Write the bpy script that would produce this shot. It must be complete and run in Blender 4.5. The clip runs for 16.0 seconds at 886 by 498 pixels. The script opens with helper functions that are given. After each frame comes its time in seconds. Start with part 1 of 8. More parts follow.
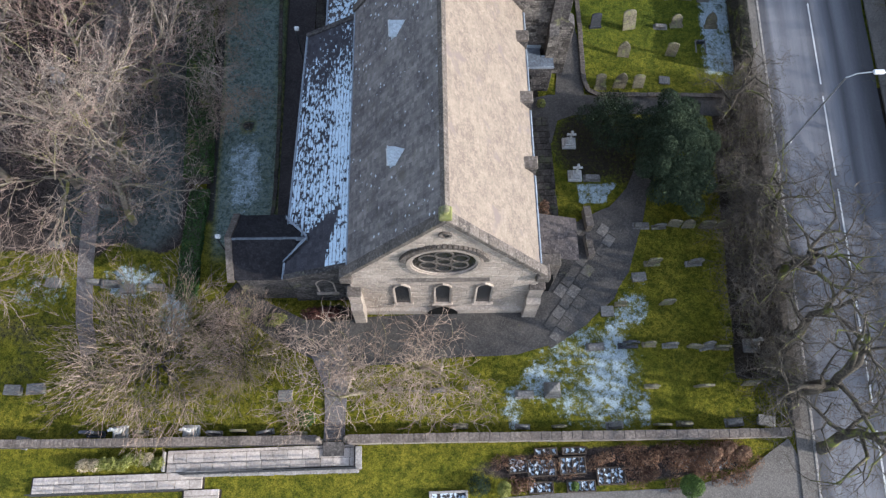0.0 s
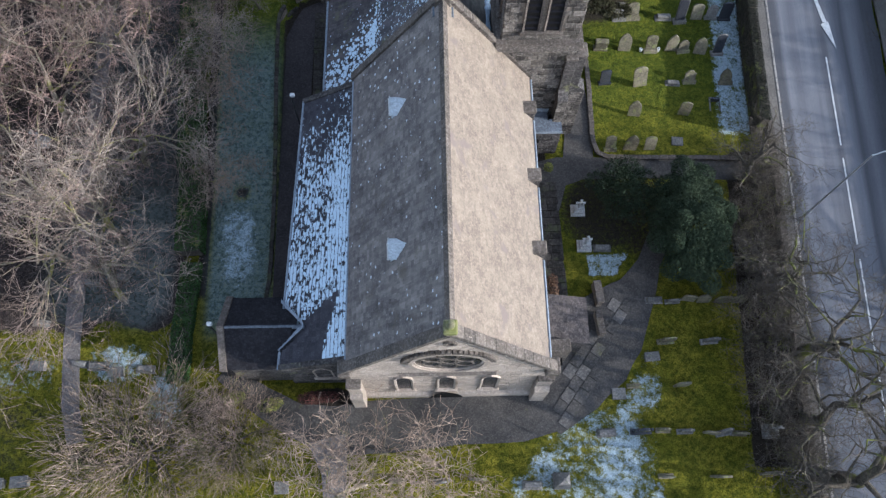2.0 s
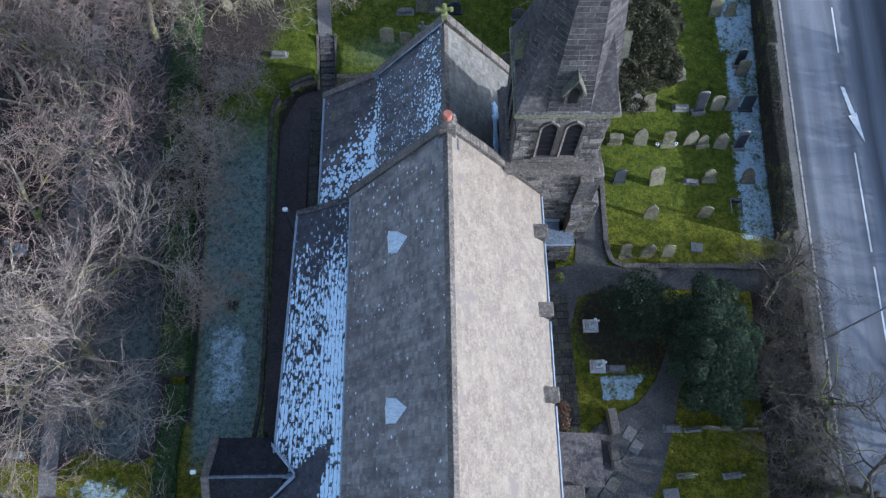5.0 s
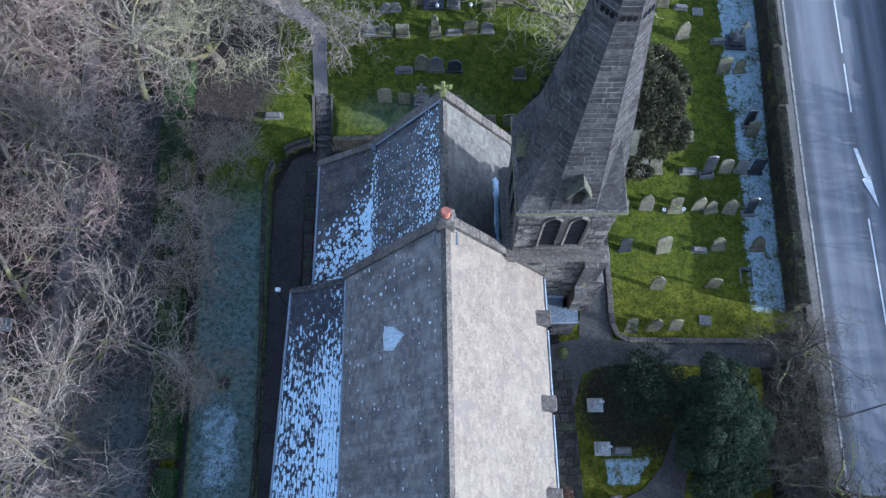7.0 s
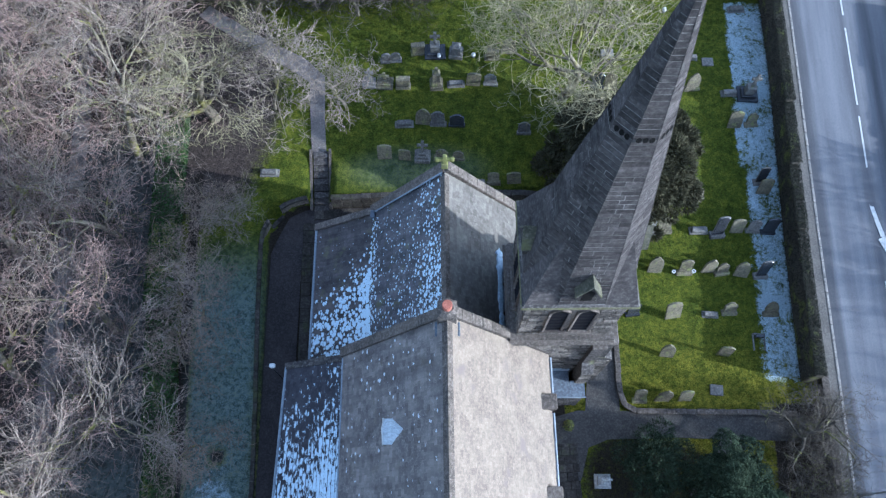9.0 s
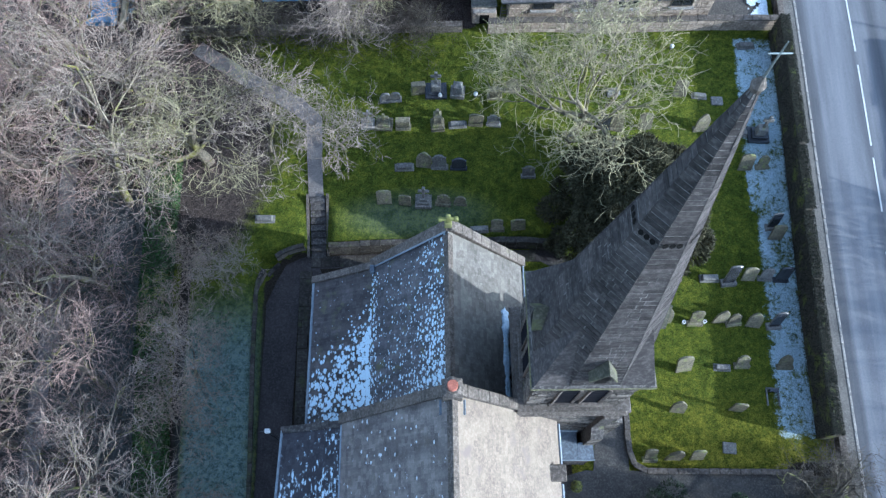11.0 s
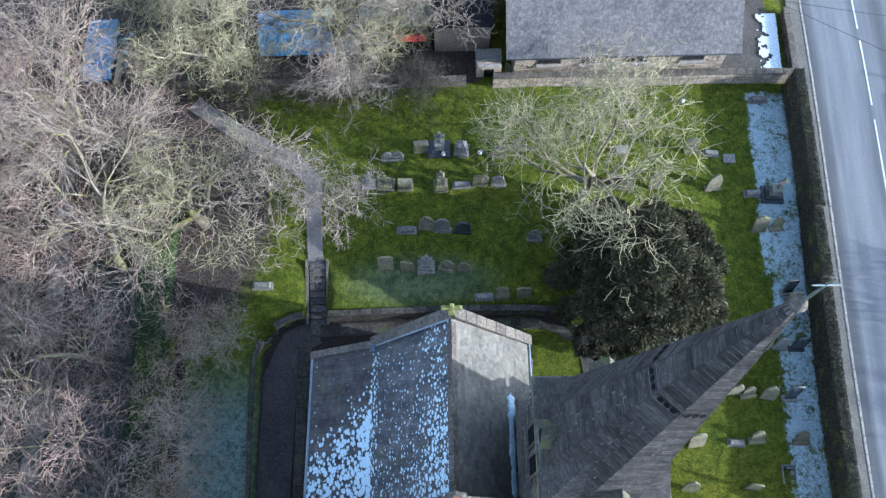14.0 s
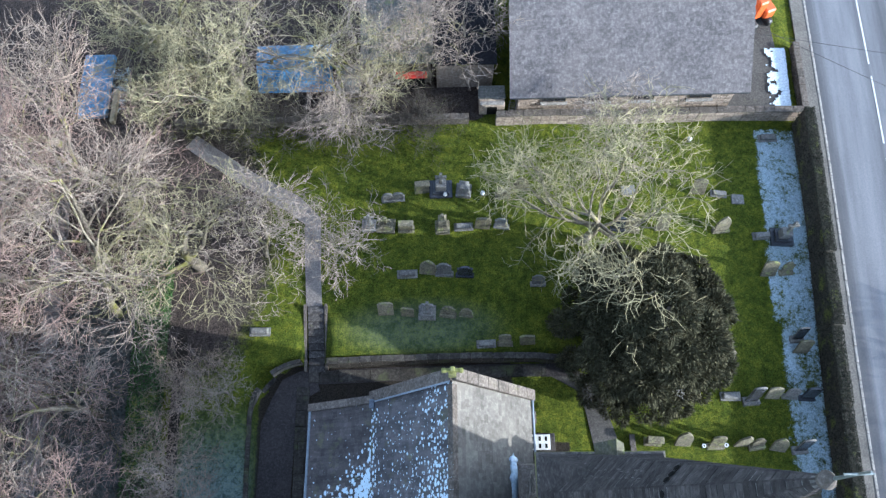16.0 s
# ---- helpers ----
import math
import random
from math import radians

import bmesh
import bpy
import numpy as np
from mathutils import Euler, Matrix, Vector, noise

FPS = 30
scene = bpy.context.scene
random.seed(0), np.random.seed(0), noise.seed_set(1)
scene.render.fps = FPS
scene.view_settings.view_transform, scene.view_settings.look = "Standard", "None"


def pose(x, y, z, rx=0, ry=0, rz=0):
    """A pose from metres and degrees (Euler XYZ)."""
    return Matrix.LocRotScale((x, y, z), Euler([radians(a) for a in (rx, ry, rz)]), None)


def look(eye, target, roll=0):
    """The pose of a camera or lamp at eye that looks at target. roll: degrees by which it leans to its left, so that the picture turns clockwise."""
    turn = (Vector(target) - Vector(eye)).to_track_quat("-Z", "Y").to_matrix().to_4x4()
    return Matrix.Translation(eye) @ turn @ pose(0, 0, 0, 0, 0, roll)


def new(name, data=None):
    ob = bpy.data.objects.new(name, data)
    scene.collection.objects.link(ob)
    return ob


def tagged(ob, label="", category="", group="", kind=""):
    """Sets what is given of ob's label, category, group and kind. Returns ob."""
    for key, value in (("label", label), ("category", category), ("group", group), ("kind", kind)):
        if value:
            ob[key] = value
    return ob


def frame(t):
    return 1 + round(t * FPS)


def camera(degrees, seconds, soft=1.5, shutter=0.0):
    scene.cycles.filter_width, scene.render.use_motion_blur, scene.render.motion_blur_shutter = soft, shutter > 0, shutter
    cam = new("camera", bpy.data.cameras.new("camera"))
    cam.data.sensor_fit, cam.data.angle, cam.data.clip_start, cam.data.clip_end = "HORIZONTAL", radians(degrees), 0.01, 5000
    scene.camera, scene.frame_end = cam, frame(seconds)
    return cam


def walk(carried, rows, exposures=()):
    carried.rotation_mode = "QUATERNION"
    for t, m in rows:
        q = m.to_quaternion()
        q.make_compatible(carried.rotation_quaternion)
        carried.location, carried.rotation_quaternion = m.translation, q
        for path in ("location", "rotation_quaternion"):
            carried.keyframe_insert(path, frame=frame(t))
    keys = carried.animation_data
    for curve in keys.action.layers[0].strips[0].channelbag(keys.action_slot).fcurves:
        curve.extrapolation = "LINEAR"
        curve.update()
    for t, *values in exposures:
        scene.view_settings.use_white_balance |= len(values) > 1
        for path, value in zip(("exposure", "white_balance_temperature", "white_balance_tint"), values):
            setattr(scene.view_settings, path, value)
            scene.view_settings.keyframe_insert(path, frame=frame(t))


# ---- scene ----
cam = camera(61.7, 16.0, 1.35)
PATH = [
    (0, (-1.371, 1.094, 40.318), (-1.325, 1.839, 38.463), 1.5),
    (0.5, (-1.392, 2.401, 40.328), (-1.347, 3.136, 38.468), 1.5),
    (1, (-1.395, 3.72, 40.287), (-1.349, 4.451, 38.427), 1.5),
    (1.5, (-1.344, 4.925, 40.198), (-1.3, 5.656, 38.337), 1.3),
    (2, (-1.333, 6.162, 40.177), (-1.289, 6.892, 38.316), 1.3),
    (2.5, (-1.29, 7.446, 40.123), (-1.246, 8.175, 38.261), 1.3),
    (3, (-1.277, 8.698, 40.083), (-1.235, 9.424, 38.22), 1.3),
    (3.5, (-1.229, 9.92, 40.005), (-1.189, 10.647, 38.143), 1.1),
    (4, (-1.213, 11.051, 39.899), (-1.173, 11.781, 38.037), 1.1),
    (6.5, (-0.943, 16.644, 39.98), (-0.907, 17.369, 38.116), 1.0),
    (7, (-0.837, 17.647, 40.054), (-0.804, 18.375, 38.192), 0.7),
    (7.5, (-0.751, 18.671, 40.071), (-0.72, 19.399, 38.209), 0.7),
    (8, (-0.749, 19.64, 40.004), (-0.717, 20.371, 38.143), 0.7),
    (8.5, (-0.745, 20.51, 39.885), (-0.714, 21.245, 38.025), 0.6),
    (9, (-0.69, 21.411, 39.93), (-0.662, 22.145, 38.07), 0.4),
    (11.5, (-0.919, 25.07, 39.422), (-0.88, 25.811, 37.565), 1.1),
    (12, (-0.841, 25.732, 39.429), (-0.806, 26.474, 37.571), 0.9),
    (12.5, (-0.813, 26.378, 39.411), (-0.78, 27.121, 37.554), 0.7),
    (13, (-0.769, 27.002, 39.454), (-0.74, 27.746, 37.598), 0.4),
    (13.5, (-0.772, 27.581, 39.499), (-0.743, 28.328, 37.643), 0.4),
    (14, (-0.726, 28.217, 39.558), (-0.699, 28.963, 37.703), 0.2),
    (14.5, (-0.669, 28.865, 39.597), (-0.646, 29.611, 37.742), -0.0),
    (15, (-0.65, 29.488, 39.622), (-0.629, 30.236, 37.768), -0.2),
    (15.5, (-0.577, 30.098, 39.604), (-0.559, 30.848, 37.749), -0.4),
    (16, (-0.524, 30.702, 39.562), (-0.507, 31.454, 37.709), -0.4),
]
EXPOSURES = [(0, 1.38, 5480, 11), (3.5, 1.21, 5030, 9), (7, 1.38, 4560, 8), (9, 1.52, 4620, 7), (12.5, 1.69, 4670, 2), (16, 1.85, 5000, 5)]
walk(cam, [(t, look(eye, target, roll)) for t, eye, target, roll in PATH], EXPOSURES)

# ---- sky and sun ----
SUN_EL, SUN_AZ = 20.0, 16.0
world = bpy.data.worlds.new("winter_sky")
scene.world = world
world.use_nodes = True
wn = world.node_tree
sky = wn.nodes.new("ShaderNodeTexSky")
sky.sky_type = "NISHITA"
sky.sun_disc = False
sky.sun_elevation, sky.sun_rotation = radians(SUN_EL), radians(90 + SUN_AZ)
sky.air_density, sky.dust_density, sky.ozone_density = 1.0, 1.5, 1.0
haze = wn.nodes.new("ShaderNodeHueSaturation")
haze.inputs["Saturation"].default_value = 0.5
wn.links.new(sky.outputs[0], haze.inputs["Color"])
wn.links.new(haze.outputs[0], wn.nodes["Background"].inputs[0])
wn.nodes["Background"].inputs[1].default_value = 0.15
sun = new("sun", bpy.data.lights.new("sun", "SUN"))
sun.data.energy, sun.data.angle, sun.data.color = 2.9, radians(0.6), (1.0, 0.87, 0.70)
sun_way = Vector((math.cos(radians(SUN_EL)) * math.cos(radians(SUN_AZ)), -math.cos(radians(SUN_EL)) * math.sin(radians(SUN_AZ)), math.sin(radians(SUN_EL))))
sun.matrix_world = look(sun_way * 200, (0, 0, 0))

# ---- materials ----
def nodes_of(name):
    m = bpy.data.materials.new(name)
    m.use_nodes = True
    nt = m.node_tree
    return m, nt, nt.nodes["Principled BSDF"]


def noise_node(nt, vec, scale, detail=4.0, rough=0.6):
    n = nt.nodes.new("ShaderNodeTexNoise")
    n.inputs["Scale"].default_value = scale
    n.inputs["Detail"].default_value = detail
    n.inputs["Roughness"].default_value = rough
    nt.links.new(vec, n.inputs["Vector"])
    return n.outputs["Fac"]


def ramp(nt, fac, lo, hi):
    r = nt.nodes.new("ShaderNodeMapRange")
    r.interpolation_type = "SMOOTHSTEP"
    r.inputs["From Min"].default_value, r.inputs["From Max"].default_value = lo, hi
    nt.links.new(fac, r.inputs["Value"])
    return r.outputs["Result"]


def blend(nt, fac, a, b, mode="MIX"):
    m = nt.nodes.new("ShaderNodeMix")
    m.data_type, m.blend_type = "RGBA", mode
    for i, v in ((0, fac), (6, a), (7, b)):
        if isinstance(v, (int, float)):
            m.inputs[i].default_value = v
        elif isinstance(v, tuple):
            m.inputs[i].default_value = (*v, 1)
        else:
            nt.links.new(v, m.inputs[i])
    return m.outputs[2]


def maths(nt, op, a, b=0.0):
    m = nt.nodes.new("ShaderNodeMath")
    m.operation = op
    for i, v in enumerate((a, b)):
        if isinstance(v, (int, float)):
            m.inputs[i].default_value = v
        else:
            nt.links.new(v, m.inputs[i])
    return m.outputs[0]


def place(nt, stretch=(1, 1, 1), local=False):
    """Positions in metres, of the world or of the object."""
    if local:
        src = nt.nodes.new("ShaderNodeTexCoord").outputs["Object"]
    else:
        src = nt.nodes.new("ShaderNodeNewGeometry").outputs["Position"]
    mp = nt.nodes.new("ShaderNodeMapping")
    mp.inputs["Scale"].default_value = stretch
    nt.links.new(src, mp.inputs["Vector"])
    return mp.outputs[0]


def bumped(nt, bsdf, height, strength, dist):
    b = nt.nodes.new("ShaderNodeBump")
    b.inputs["Strength"].default_value, b.inputs["Distance"].default_value = strength, dist
    nt.links.new(height, b.inputs["Height"])
    nt.links.new(b.outputs[0], bsdf.inputs["Normal"])


def surface(name, c1, c2, c3=None, coarse=0.6, fine=9.0, rough=0.85, bump=0.5, dist=0.02, island=0.0, moss=None, moss_at=(0.58, 0.7),
            tone=(0.35, 0.65), moss_scale=0.8, local=False, metal=0.0, spots=None, spots_at=(0.66, 0.7), spots_scale=5.0, by_object=0.0, stretch=(1, 1, 1), grit=0.5):
    """A weathered surface: two tones in large clouds, a third in fine grain, with moss, spots and a change from piece to piece."""
    m, nt, bsdf = nodes_of(name)
    p = place(nt, stretch, local)
    big, small = noise_node(nt, p, coarse), noise_node(nt, p, fine, 6.0, 0.7)
    col = blend(nt, ramp(nt, big, *tone), c1, c2)
    if c3:
        col = blend(nt, ramp(nt, small, 0.45, 0.75), col, c3)
    col = blend(nt, grit, col, blend(nt, 1.0, col, ramp(nt, small, 0.2, 0.75), "MULTIPLY"))
    if island or by_object:
        if island:
            r = maths(nt, "FRACT", maths(nt, "ADD", nt.nodes.new("ShaderNodeNewGeometry").outputs["Random Per Island"], nt.nodes.new("ShaderNodeObjectInfo").outputs["Random"]))
        else:
            r = nt.nodes.new("ShaderNodeObjectInfo").outputs["Random"]
        hsv = nt.nodes.new("ShaderNodeHueSaturation")
        k = island or by_object
        v = nt.nodes.new("ShaderNodeMapRange")
        v.inputs["To Min"].default_value, v.inputs["To Max"].default_value = 1 - k, 1 + k
        nt.links.new(r, v.inputs["Value"])
        nt.links.new(v.outputs[0], hsv.inputs["Value"])
        nt.links.new(col, hsv.inputs["Color"])
        col = hsv.outputs[0]
    if moss:
        col = blend(nt, ramp(nt, noise_node(nt, p, moss_scale, 6.0, 0.65), *moss_at), col, moss)
    if spots:
        col = blend(nt, ramp(nt, noise_node(nt, p, spots_scale, 2.0, 0.5), *spots_at), col, spots)
    nt.links.new(col, bsdf.inputs["Base Color"])
    bsdf.inputs["Roughness"].default_value, bsdf.inputs["Metallic"].default_value = rough, metal
    bsdf.inputs["Specular IOR Level"].default_value = (0.5 if rough < 0.6 else 0.14) if bump else 0.08
    if bump:
        bumped(nt, bsdf, small, bump, dist)
    return m


def frosted(name, c1, c2, c3, patches, streak=None, moss=None, island=0.2, rough=0.8, frost=(0.58, 0.69, 0.77), hold=0.2, lumps=0.0, thin=0.0, stain=0.0):
    """Slate with hoar frost left on it. patches: strength of the frost in the mesh's own attribute 'frost'. streak: stretch of its grain."""
    m, nt, bsdf = nodes_of(name)
    p, q = place(nt, (1, 1, 1), True), place(nt, streak or (1, 1, 1), True)
    big, small = noise_node(nt, p, 0.7), noise_node(nt, p, 10.0, 6.0, 0.7)
    col = blend(nt, ramp(nt, big, 0.35, 0.65), c1, c2)
    col = blend(nt, ramp(nt, small, 0.45, 0.75), col, c3)
    r = maths(nt, "FRACT", maths(nt, "ADD", nt.nodes.new("ShaderNodeNewGeometry").outputs["Random Per Island"], nt.nodes.new("ShaderNodeObjectInfo").outputs["Random"]))
    v = nt.nodes.new("ShaderNodeMapRange")
    v.inputs["To Min"].default_value, v.inputs["To Max"].default_value = 1 - island, 1 + island
    nt.links.new(r, v.inputs["Value"])
    hsv = nt.nodes.new("ShaderNodeHueSaturation")
    nt.links.new(v.outputs[0], hsv.inputs["Value"])
    nt.links.new(col, hsv.inputs["Color"])
    col = hsv.outputs[0]
    if moss:
        col = blend(nt, ramp(nt, noise_node(nt, p, 1.2, 6.0, 0.65), 0.55, 0.7), col, moss)
    a = nt.nodes.new("ShaderNodeAttribute")
    a.attribute_name = "frost"
    if stain:
        run = ramp(nt, noise_node(nt, place(nt, (0.22, 2.2, 0.22), True), 1.0, 6.0, 0.65), 0.36, 0.62)
        col = blend(nt, stain, col, blend(nt, 1.0, col, blend(nt, run, (0.42, 0.40, 0.42), (1.25, 1.22, 1.2)), "MULTIPLY"))
    grain = noise_node(nt, q, patches, 3.0, 0.6)
    if lumps:
        # round clumps of frost or lichen, more or less grown
        cells = nt.nodes.new("ShaderNodeTexVoronoi")
        cells.inputs["Scale"].default_value = lumps
        nt.links.new(q, cells.inputs["Vector"])
        tone = nt.nodes.new("ShaderNodeSeparateColor")
        nt.links.new(cells.outputs["Color"], tone.inputs[0])
        near = maths(nt, "SUBTRACT", 0.66, maths(nt, "MULTIPLY", cells.outputs["Distance"], 0.72))
        near = maths(nt, "ADD", near, maths(nt, "MULTIPLY", maths(nt, "SUBTRACT", small, 0.5), 0.55))
        near = maths(nt, "ADD", near, maths(nt, "MULTIPLY", maths(nt, "SUBTRACT", tone.outputs[0], 0.5), 0.22 + thin))
        grain = maths(nt, "ADD", maths(nt, "MULTIPLY", near, 0.8), maths(nt, "MULTIPLY", grain, 0.2))
    # a slate holds its frost or loses it as a whole, more or less
    grain = maths(nt, "ADD", maths(nt, "MULTIPLY", grain, 1 - hold), maths(nt, "MULTIPLY", r, hold))
    amount = maths(nt, "ADD", maths(nt, "SUBTRACT", grain, 1.0), a.outputs["Fac"])
    f = ramp(nt, amount, -0.03, 0.05)
    col = blend(nt, f, col, blend(nt, ramp(nt, small, 0.3, 0.7), frost, tuple(0.82 * c for c in frost)))
    nt.links.new(col, bsdf.inputs["Base Color"])
    bsdf.inputs["Roughness"].default_value = rough
    bsdf.inputs["Specular IOR Level"].default_value = 0.16
    bumped(nt, bsdf, small, 0.4, 0.02)
    return m


M_STONE = surface("ashlar_stone", (0.40, 0.335, 0.275), (0.31, 0.26, 0.215), (0.45, 0.39, 0.33), 0.8, 7.0, 0.9, 0.5, 0.02, island=0.13, grit=0.3)
M_DARKSTONE = surface("sooty_stone", (0.105, 0.094, 0.087), (0.056, 0.051, 0.049), (0.175, 0.16, 0.147), 0.9, 7.0, 0.92, 0.7, 0.03, island=0.3, moss=(0.20, 0.20, 0.10), moss_at=(0.6, 0.75))
M_TOWER = surface("tower_stone", (0.165, 0.145, 0.124), (0.07, 0.062, 0.057), (0.24, 0.215, 0.185), 1.1, 7.0, 0.92, 0.7, 0.03, island=0.5, moss=(0.2, 0.2, 0.1), moss_at=(0.64, 0.78))
# Sooty stone made darker to stand in for shade round the chancel yard.
M_SHADESTONE = surface("shaded_stone", (0.068, 0.06, 0.052), (0.042, 0.038, 0.034), (0.1, 0.09, 0.078), 0.9, 7.0, 0.9, 0.7, 0.03, island=0.3, moss=(0.075, 0.08, 0.04), moss_at=(0.52, 0.7))
M_WALL = surface("rubble_core", (0.22, 0.185, 0.15), (0.15, 0.13, 0.11), (0.28, 0.24, 0.2), 0.8, 8.0, 0.95, 0.8, 0.04)
M_COPING = surface("mossy_coping", (0.15, 0.126, 0.106), (0.098, 0.084, 0.073), (0.2, 0.176, 0.152), 0.9, 8.0, 0.92, 0.7, 0.03, by_object=0.15, moss=(0.14, 0.13, 0.075), moss_at=(0.62, 0.78))
M_WALLCOPE = surface("boundary_coping", (0.20, 0.165, 0.138), (0.14, 0.116, 0.098), (0.25, 0.212, 0.18), 0.9, 8.0, 0.92, 0.7, 0.03, island=0.2, moss=(0.14, 0.13, 0.075), moss_at=(0.64, 0.8))
M_LEDGE = surface("green_ledge", (0.165, 0.155, 0.095), (0.12, 0.118, 0.065), (0.22, 0.205, 0.145), 1.2, 8.0, 0.92, 0.6, 0.02, moss=(0.17, 0.175, 0.06), moss_at=(0.45, 0.62))
M_GABLET = surface("gablet_stone", (0.12, 0.115, 0.085), (0.085, 0.083, 0.06), (0.16, 0.15, 0.12), 1.2, 8.0, 0.92, 0.6, 0.02, moss=(0.13, 0.135, 0.06), moss_at=(0.5, 0.7))
# Nave slates in two tones: pale for the sunlit slope, dark for the shaded.
M_SOUTHSLATE = surface("sunlit_stone_slates", (0.234, 0.193, 0.152), (0.186, 0.151, 0.121), (0.256, 0.213, 0.167), 0.8, 9.0, 0.85, 0.6, 0.03, island=0.12, local=True, grit=0.3, spots=(0.165, 0.135, 0.118), spots_at=(0.6, 0.72), spots_scale=0.9)
M_NORTHSLATE = frosted("shaded_north_slates", (0.176, 0.157, 0.142), (0.112, 0.100, 0.094), (0.214, 0.191, 0.174), 6.5, (1.0, 0.8, 1.0), hold=0.0, moss=(0.125, 0.11, 0.09), frost=(0.60, 0.63, 0.66), lumps=4.6, thin=0.42, stain=0.4, island=0.24)
M_AISLESLATE = frosted("frosted_slates", (0.055, 0.052, 0.058), (0.039, 0.037, 0.043), (0.078, 0.075, 0.08), 1.0, (7.5, 3.4, 7.5), hold=0.14)
# North chancel slates, base colour darkened for the side away from the sun.
M_CHANCELSLATE = frosted("chancel_shaded_slates", (0.107, 0.101, 0.104), (0.078, 0.075, 0.081), (0.143, 0.137, 0.130), 6.5, (1.0, 0.75, 1.0), hold=0.0, moss=(0.11, 0.11, 0.07), lumps=7.5, thin=0.12, stain=0.5)
M_CHAPELSLATE = frosted("chapel_slates", (0.085, 0.076, 0.074), (0.060, 0.055, 0.056), (0.112, 0.103, 0.096), 5.5, (1.0, 0.8, 1.0), moss=(0.11, 0.11, 0.07), hold=0.0, lumps=5.2, thin=0.1, stain=0.5)
M_SLATE = surface("dark_slates", (0.022, 0.021, 0.024), (0.016, 0.015, 0.018), (0.033, 0.031, 0.034), 0.8, 9.0, 0.75, 0.5, 0.02, island=0.25)
M_PORCHSLATE = surface("porch_slates", (0.116, 0.098, 0.090), (0.080, 0.069, 0.066), (0.148, 0.128, 0.118), 0.8, 9.0, 0.85, 0.5, 0.02, island=0.2)
M_HOUSESLATE = surface("house_slates", (0.156, 0.141, 0.141), (0.119, 0.109, 0.112), (0.184, 0.171, 0.168), 0.45, 6.0, 0.8, 0.5, 0.02, island=0.16)
M_SPIRE = surface("spire_stone", (0.081, 0.072, 0.069), (0.051, 0.046, 0.045), (0.106, 0.095, 0.090), 0.7, 6.0, 0.92, 0.7, 0.03, by_object=0.3, moss=(0.13, 0.125, 0.085), moss_at=(0.64, 0.8))
M_SPIREREST = surface("spire_stone_rest", (0.081, 0.072, 0.069), (0.051, 0.046, 0.045), (0.106, 0.095, 0.090), 0.7, 6.0, 0.92, 0.7, 0.03, island=0.3, moss=(0.13, 0.125, 0.085), moss_at=(0.64, 0.8))
M_JOINT = surface("pale_mortar", (0.25, 0.237, 0.222), (0.08, 0.075, 0.07), None, 1.1, 10.0, 0.95, 0.3, 0.01)
M_LEAD = surface("lead_sheet", (0.12, 0.14, 0.175), (0.085, 0.10, 0.13), (0.17, 0.2, 0.23), 1.5, 8.0, 0.55, 0.2, 0.01)
M_VENTLEAD = surface("frosted_lead", (0.74, 0.8, 0.84), (0.64, 0.7, 0.75), None, 2.0, 10.0, 0.6, 0.2, 0.01)
M_GUTTER = surface("painted_gutter", (0.30, 0.34, 0.39), (0.20, 0.235, 0.28), None, 1.5, 10.0, 0.5, 0.1, 0.005)
M_GLASS = surface("leaded_glass", (0.018, 0.02, 0.024), (0.028, 0.03, 0.034), None, 4.0, 20.0, 0.25, 0.3, 0.01)
M_DARK = surface("dark_opening", (0.010, 0.010, 0.010), (0.016, 0.015, 0.014), None, 2.0, 12.0, 0.9, 0.0)
M_LOUVRE = surface("belfry_louvre", (0.014, 0.014, 0.018), (0.009, 0.009, 0.012), None, 3.0, 12.0, 0.9, 0.0)
M_TERRA = surface("terracotta", (0.42, 0.16, 0.11), (0.34, 0.13, 0.09), None, 4.0, 20.0, 0.8, 0.2, 0.01)
M_IRON = surface("painted_iron", (0.03, 0.03, 0.032), (0.045, 0.043, 0.042), None, 4.0, 30.0, 0.5, 0.2, 0.004)
M_BRASS = surface("verdigris_metal", (0.27, 0.30, 0.29), (0.32, 0.35, 0.34), None, 5.0, 20.0, 0.5, 0.2, 0.004, metal=0.6)
M_FOOTWAY = surface("footway_tarmac", (0.188, 0.169, 0.150), (0.143, 0.131, 0.116), (0.225, 0.210, 0.188), 0.7, 14.0, 0.9, 0.4, 0.01)
M_KERB = surface("kerb_stone", (0.37, 0.34, 0.31), (0.28, 0.26, 0.24), (0.42, 0.39, 0.35), 1.5, 9.0, 0.9, 0.4, 0.01)
# Tarmac base colour lowered for the tree shade over the south apron.
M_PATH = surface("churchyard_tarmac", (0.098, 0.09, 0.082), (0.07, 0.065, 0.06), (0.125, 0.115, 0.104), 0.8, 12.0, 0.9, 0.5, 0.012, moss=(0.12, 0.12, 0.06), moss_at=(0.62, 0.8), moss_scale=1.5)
# Darker copy of the tarmac, coloured for the shaded yard and chancel path.
M_SHADEPATH = surface("shaded_tarmac", (0.062, 0.053, 0.052), (0.042, 0.037, 0.037), (0.085, 0.074, 0.07), 0.8, 12.0, 0.75, 0.5, 0.012, moss=(0.075, 0.075, 0.05), moss_at=(0.62, 0.8), moss_scale=1.5)
# South chancel slates, base colour lightened for the sunlit side.
M_CHANCELSOUTH = surface("chancel_sunlit_slates", (0.158, 0.144, 0.126), (0.12, 0.11, 0.098), (0.178, 0.163, 0.145), 0.5, 5.0, 0.85, 0.4, 0.02, island=0.18, local=True, grit=0.3)
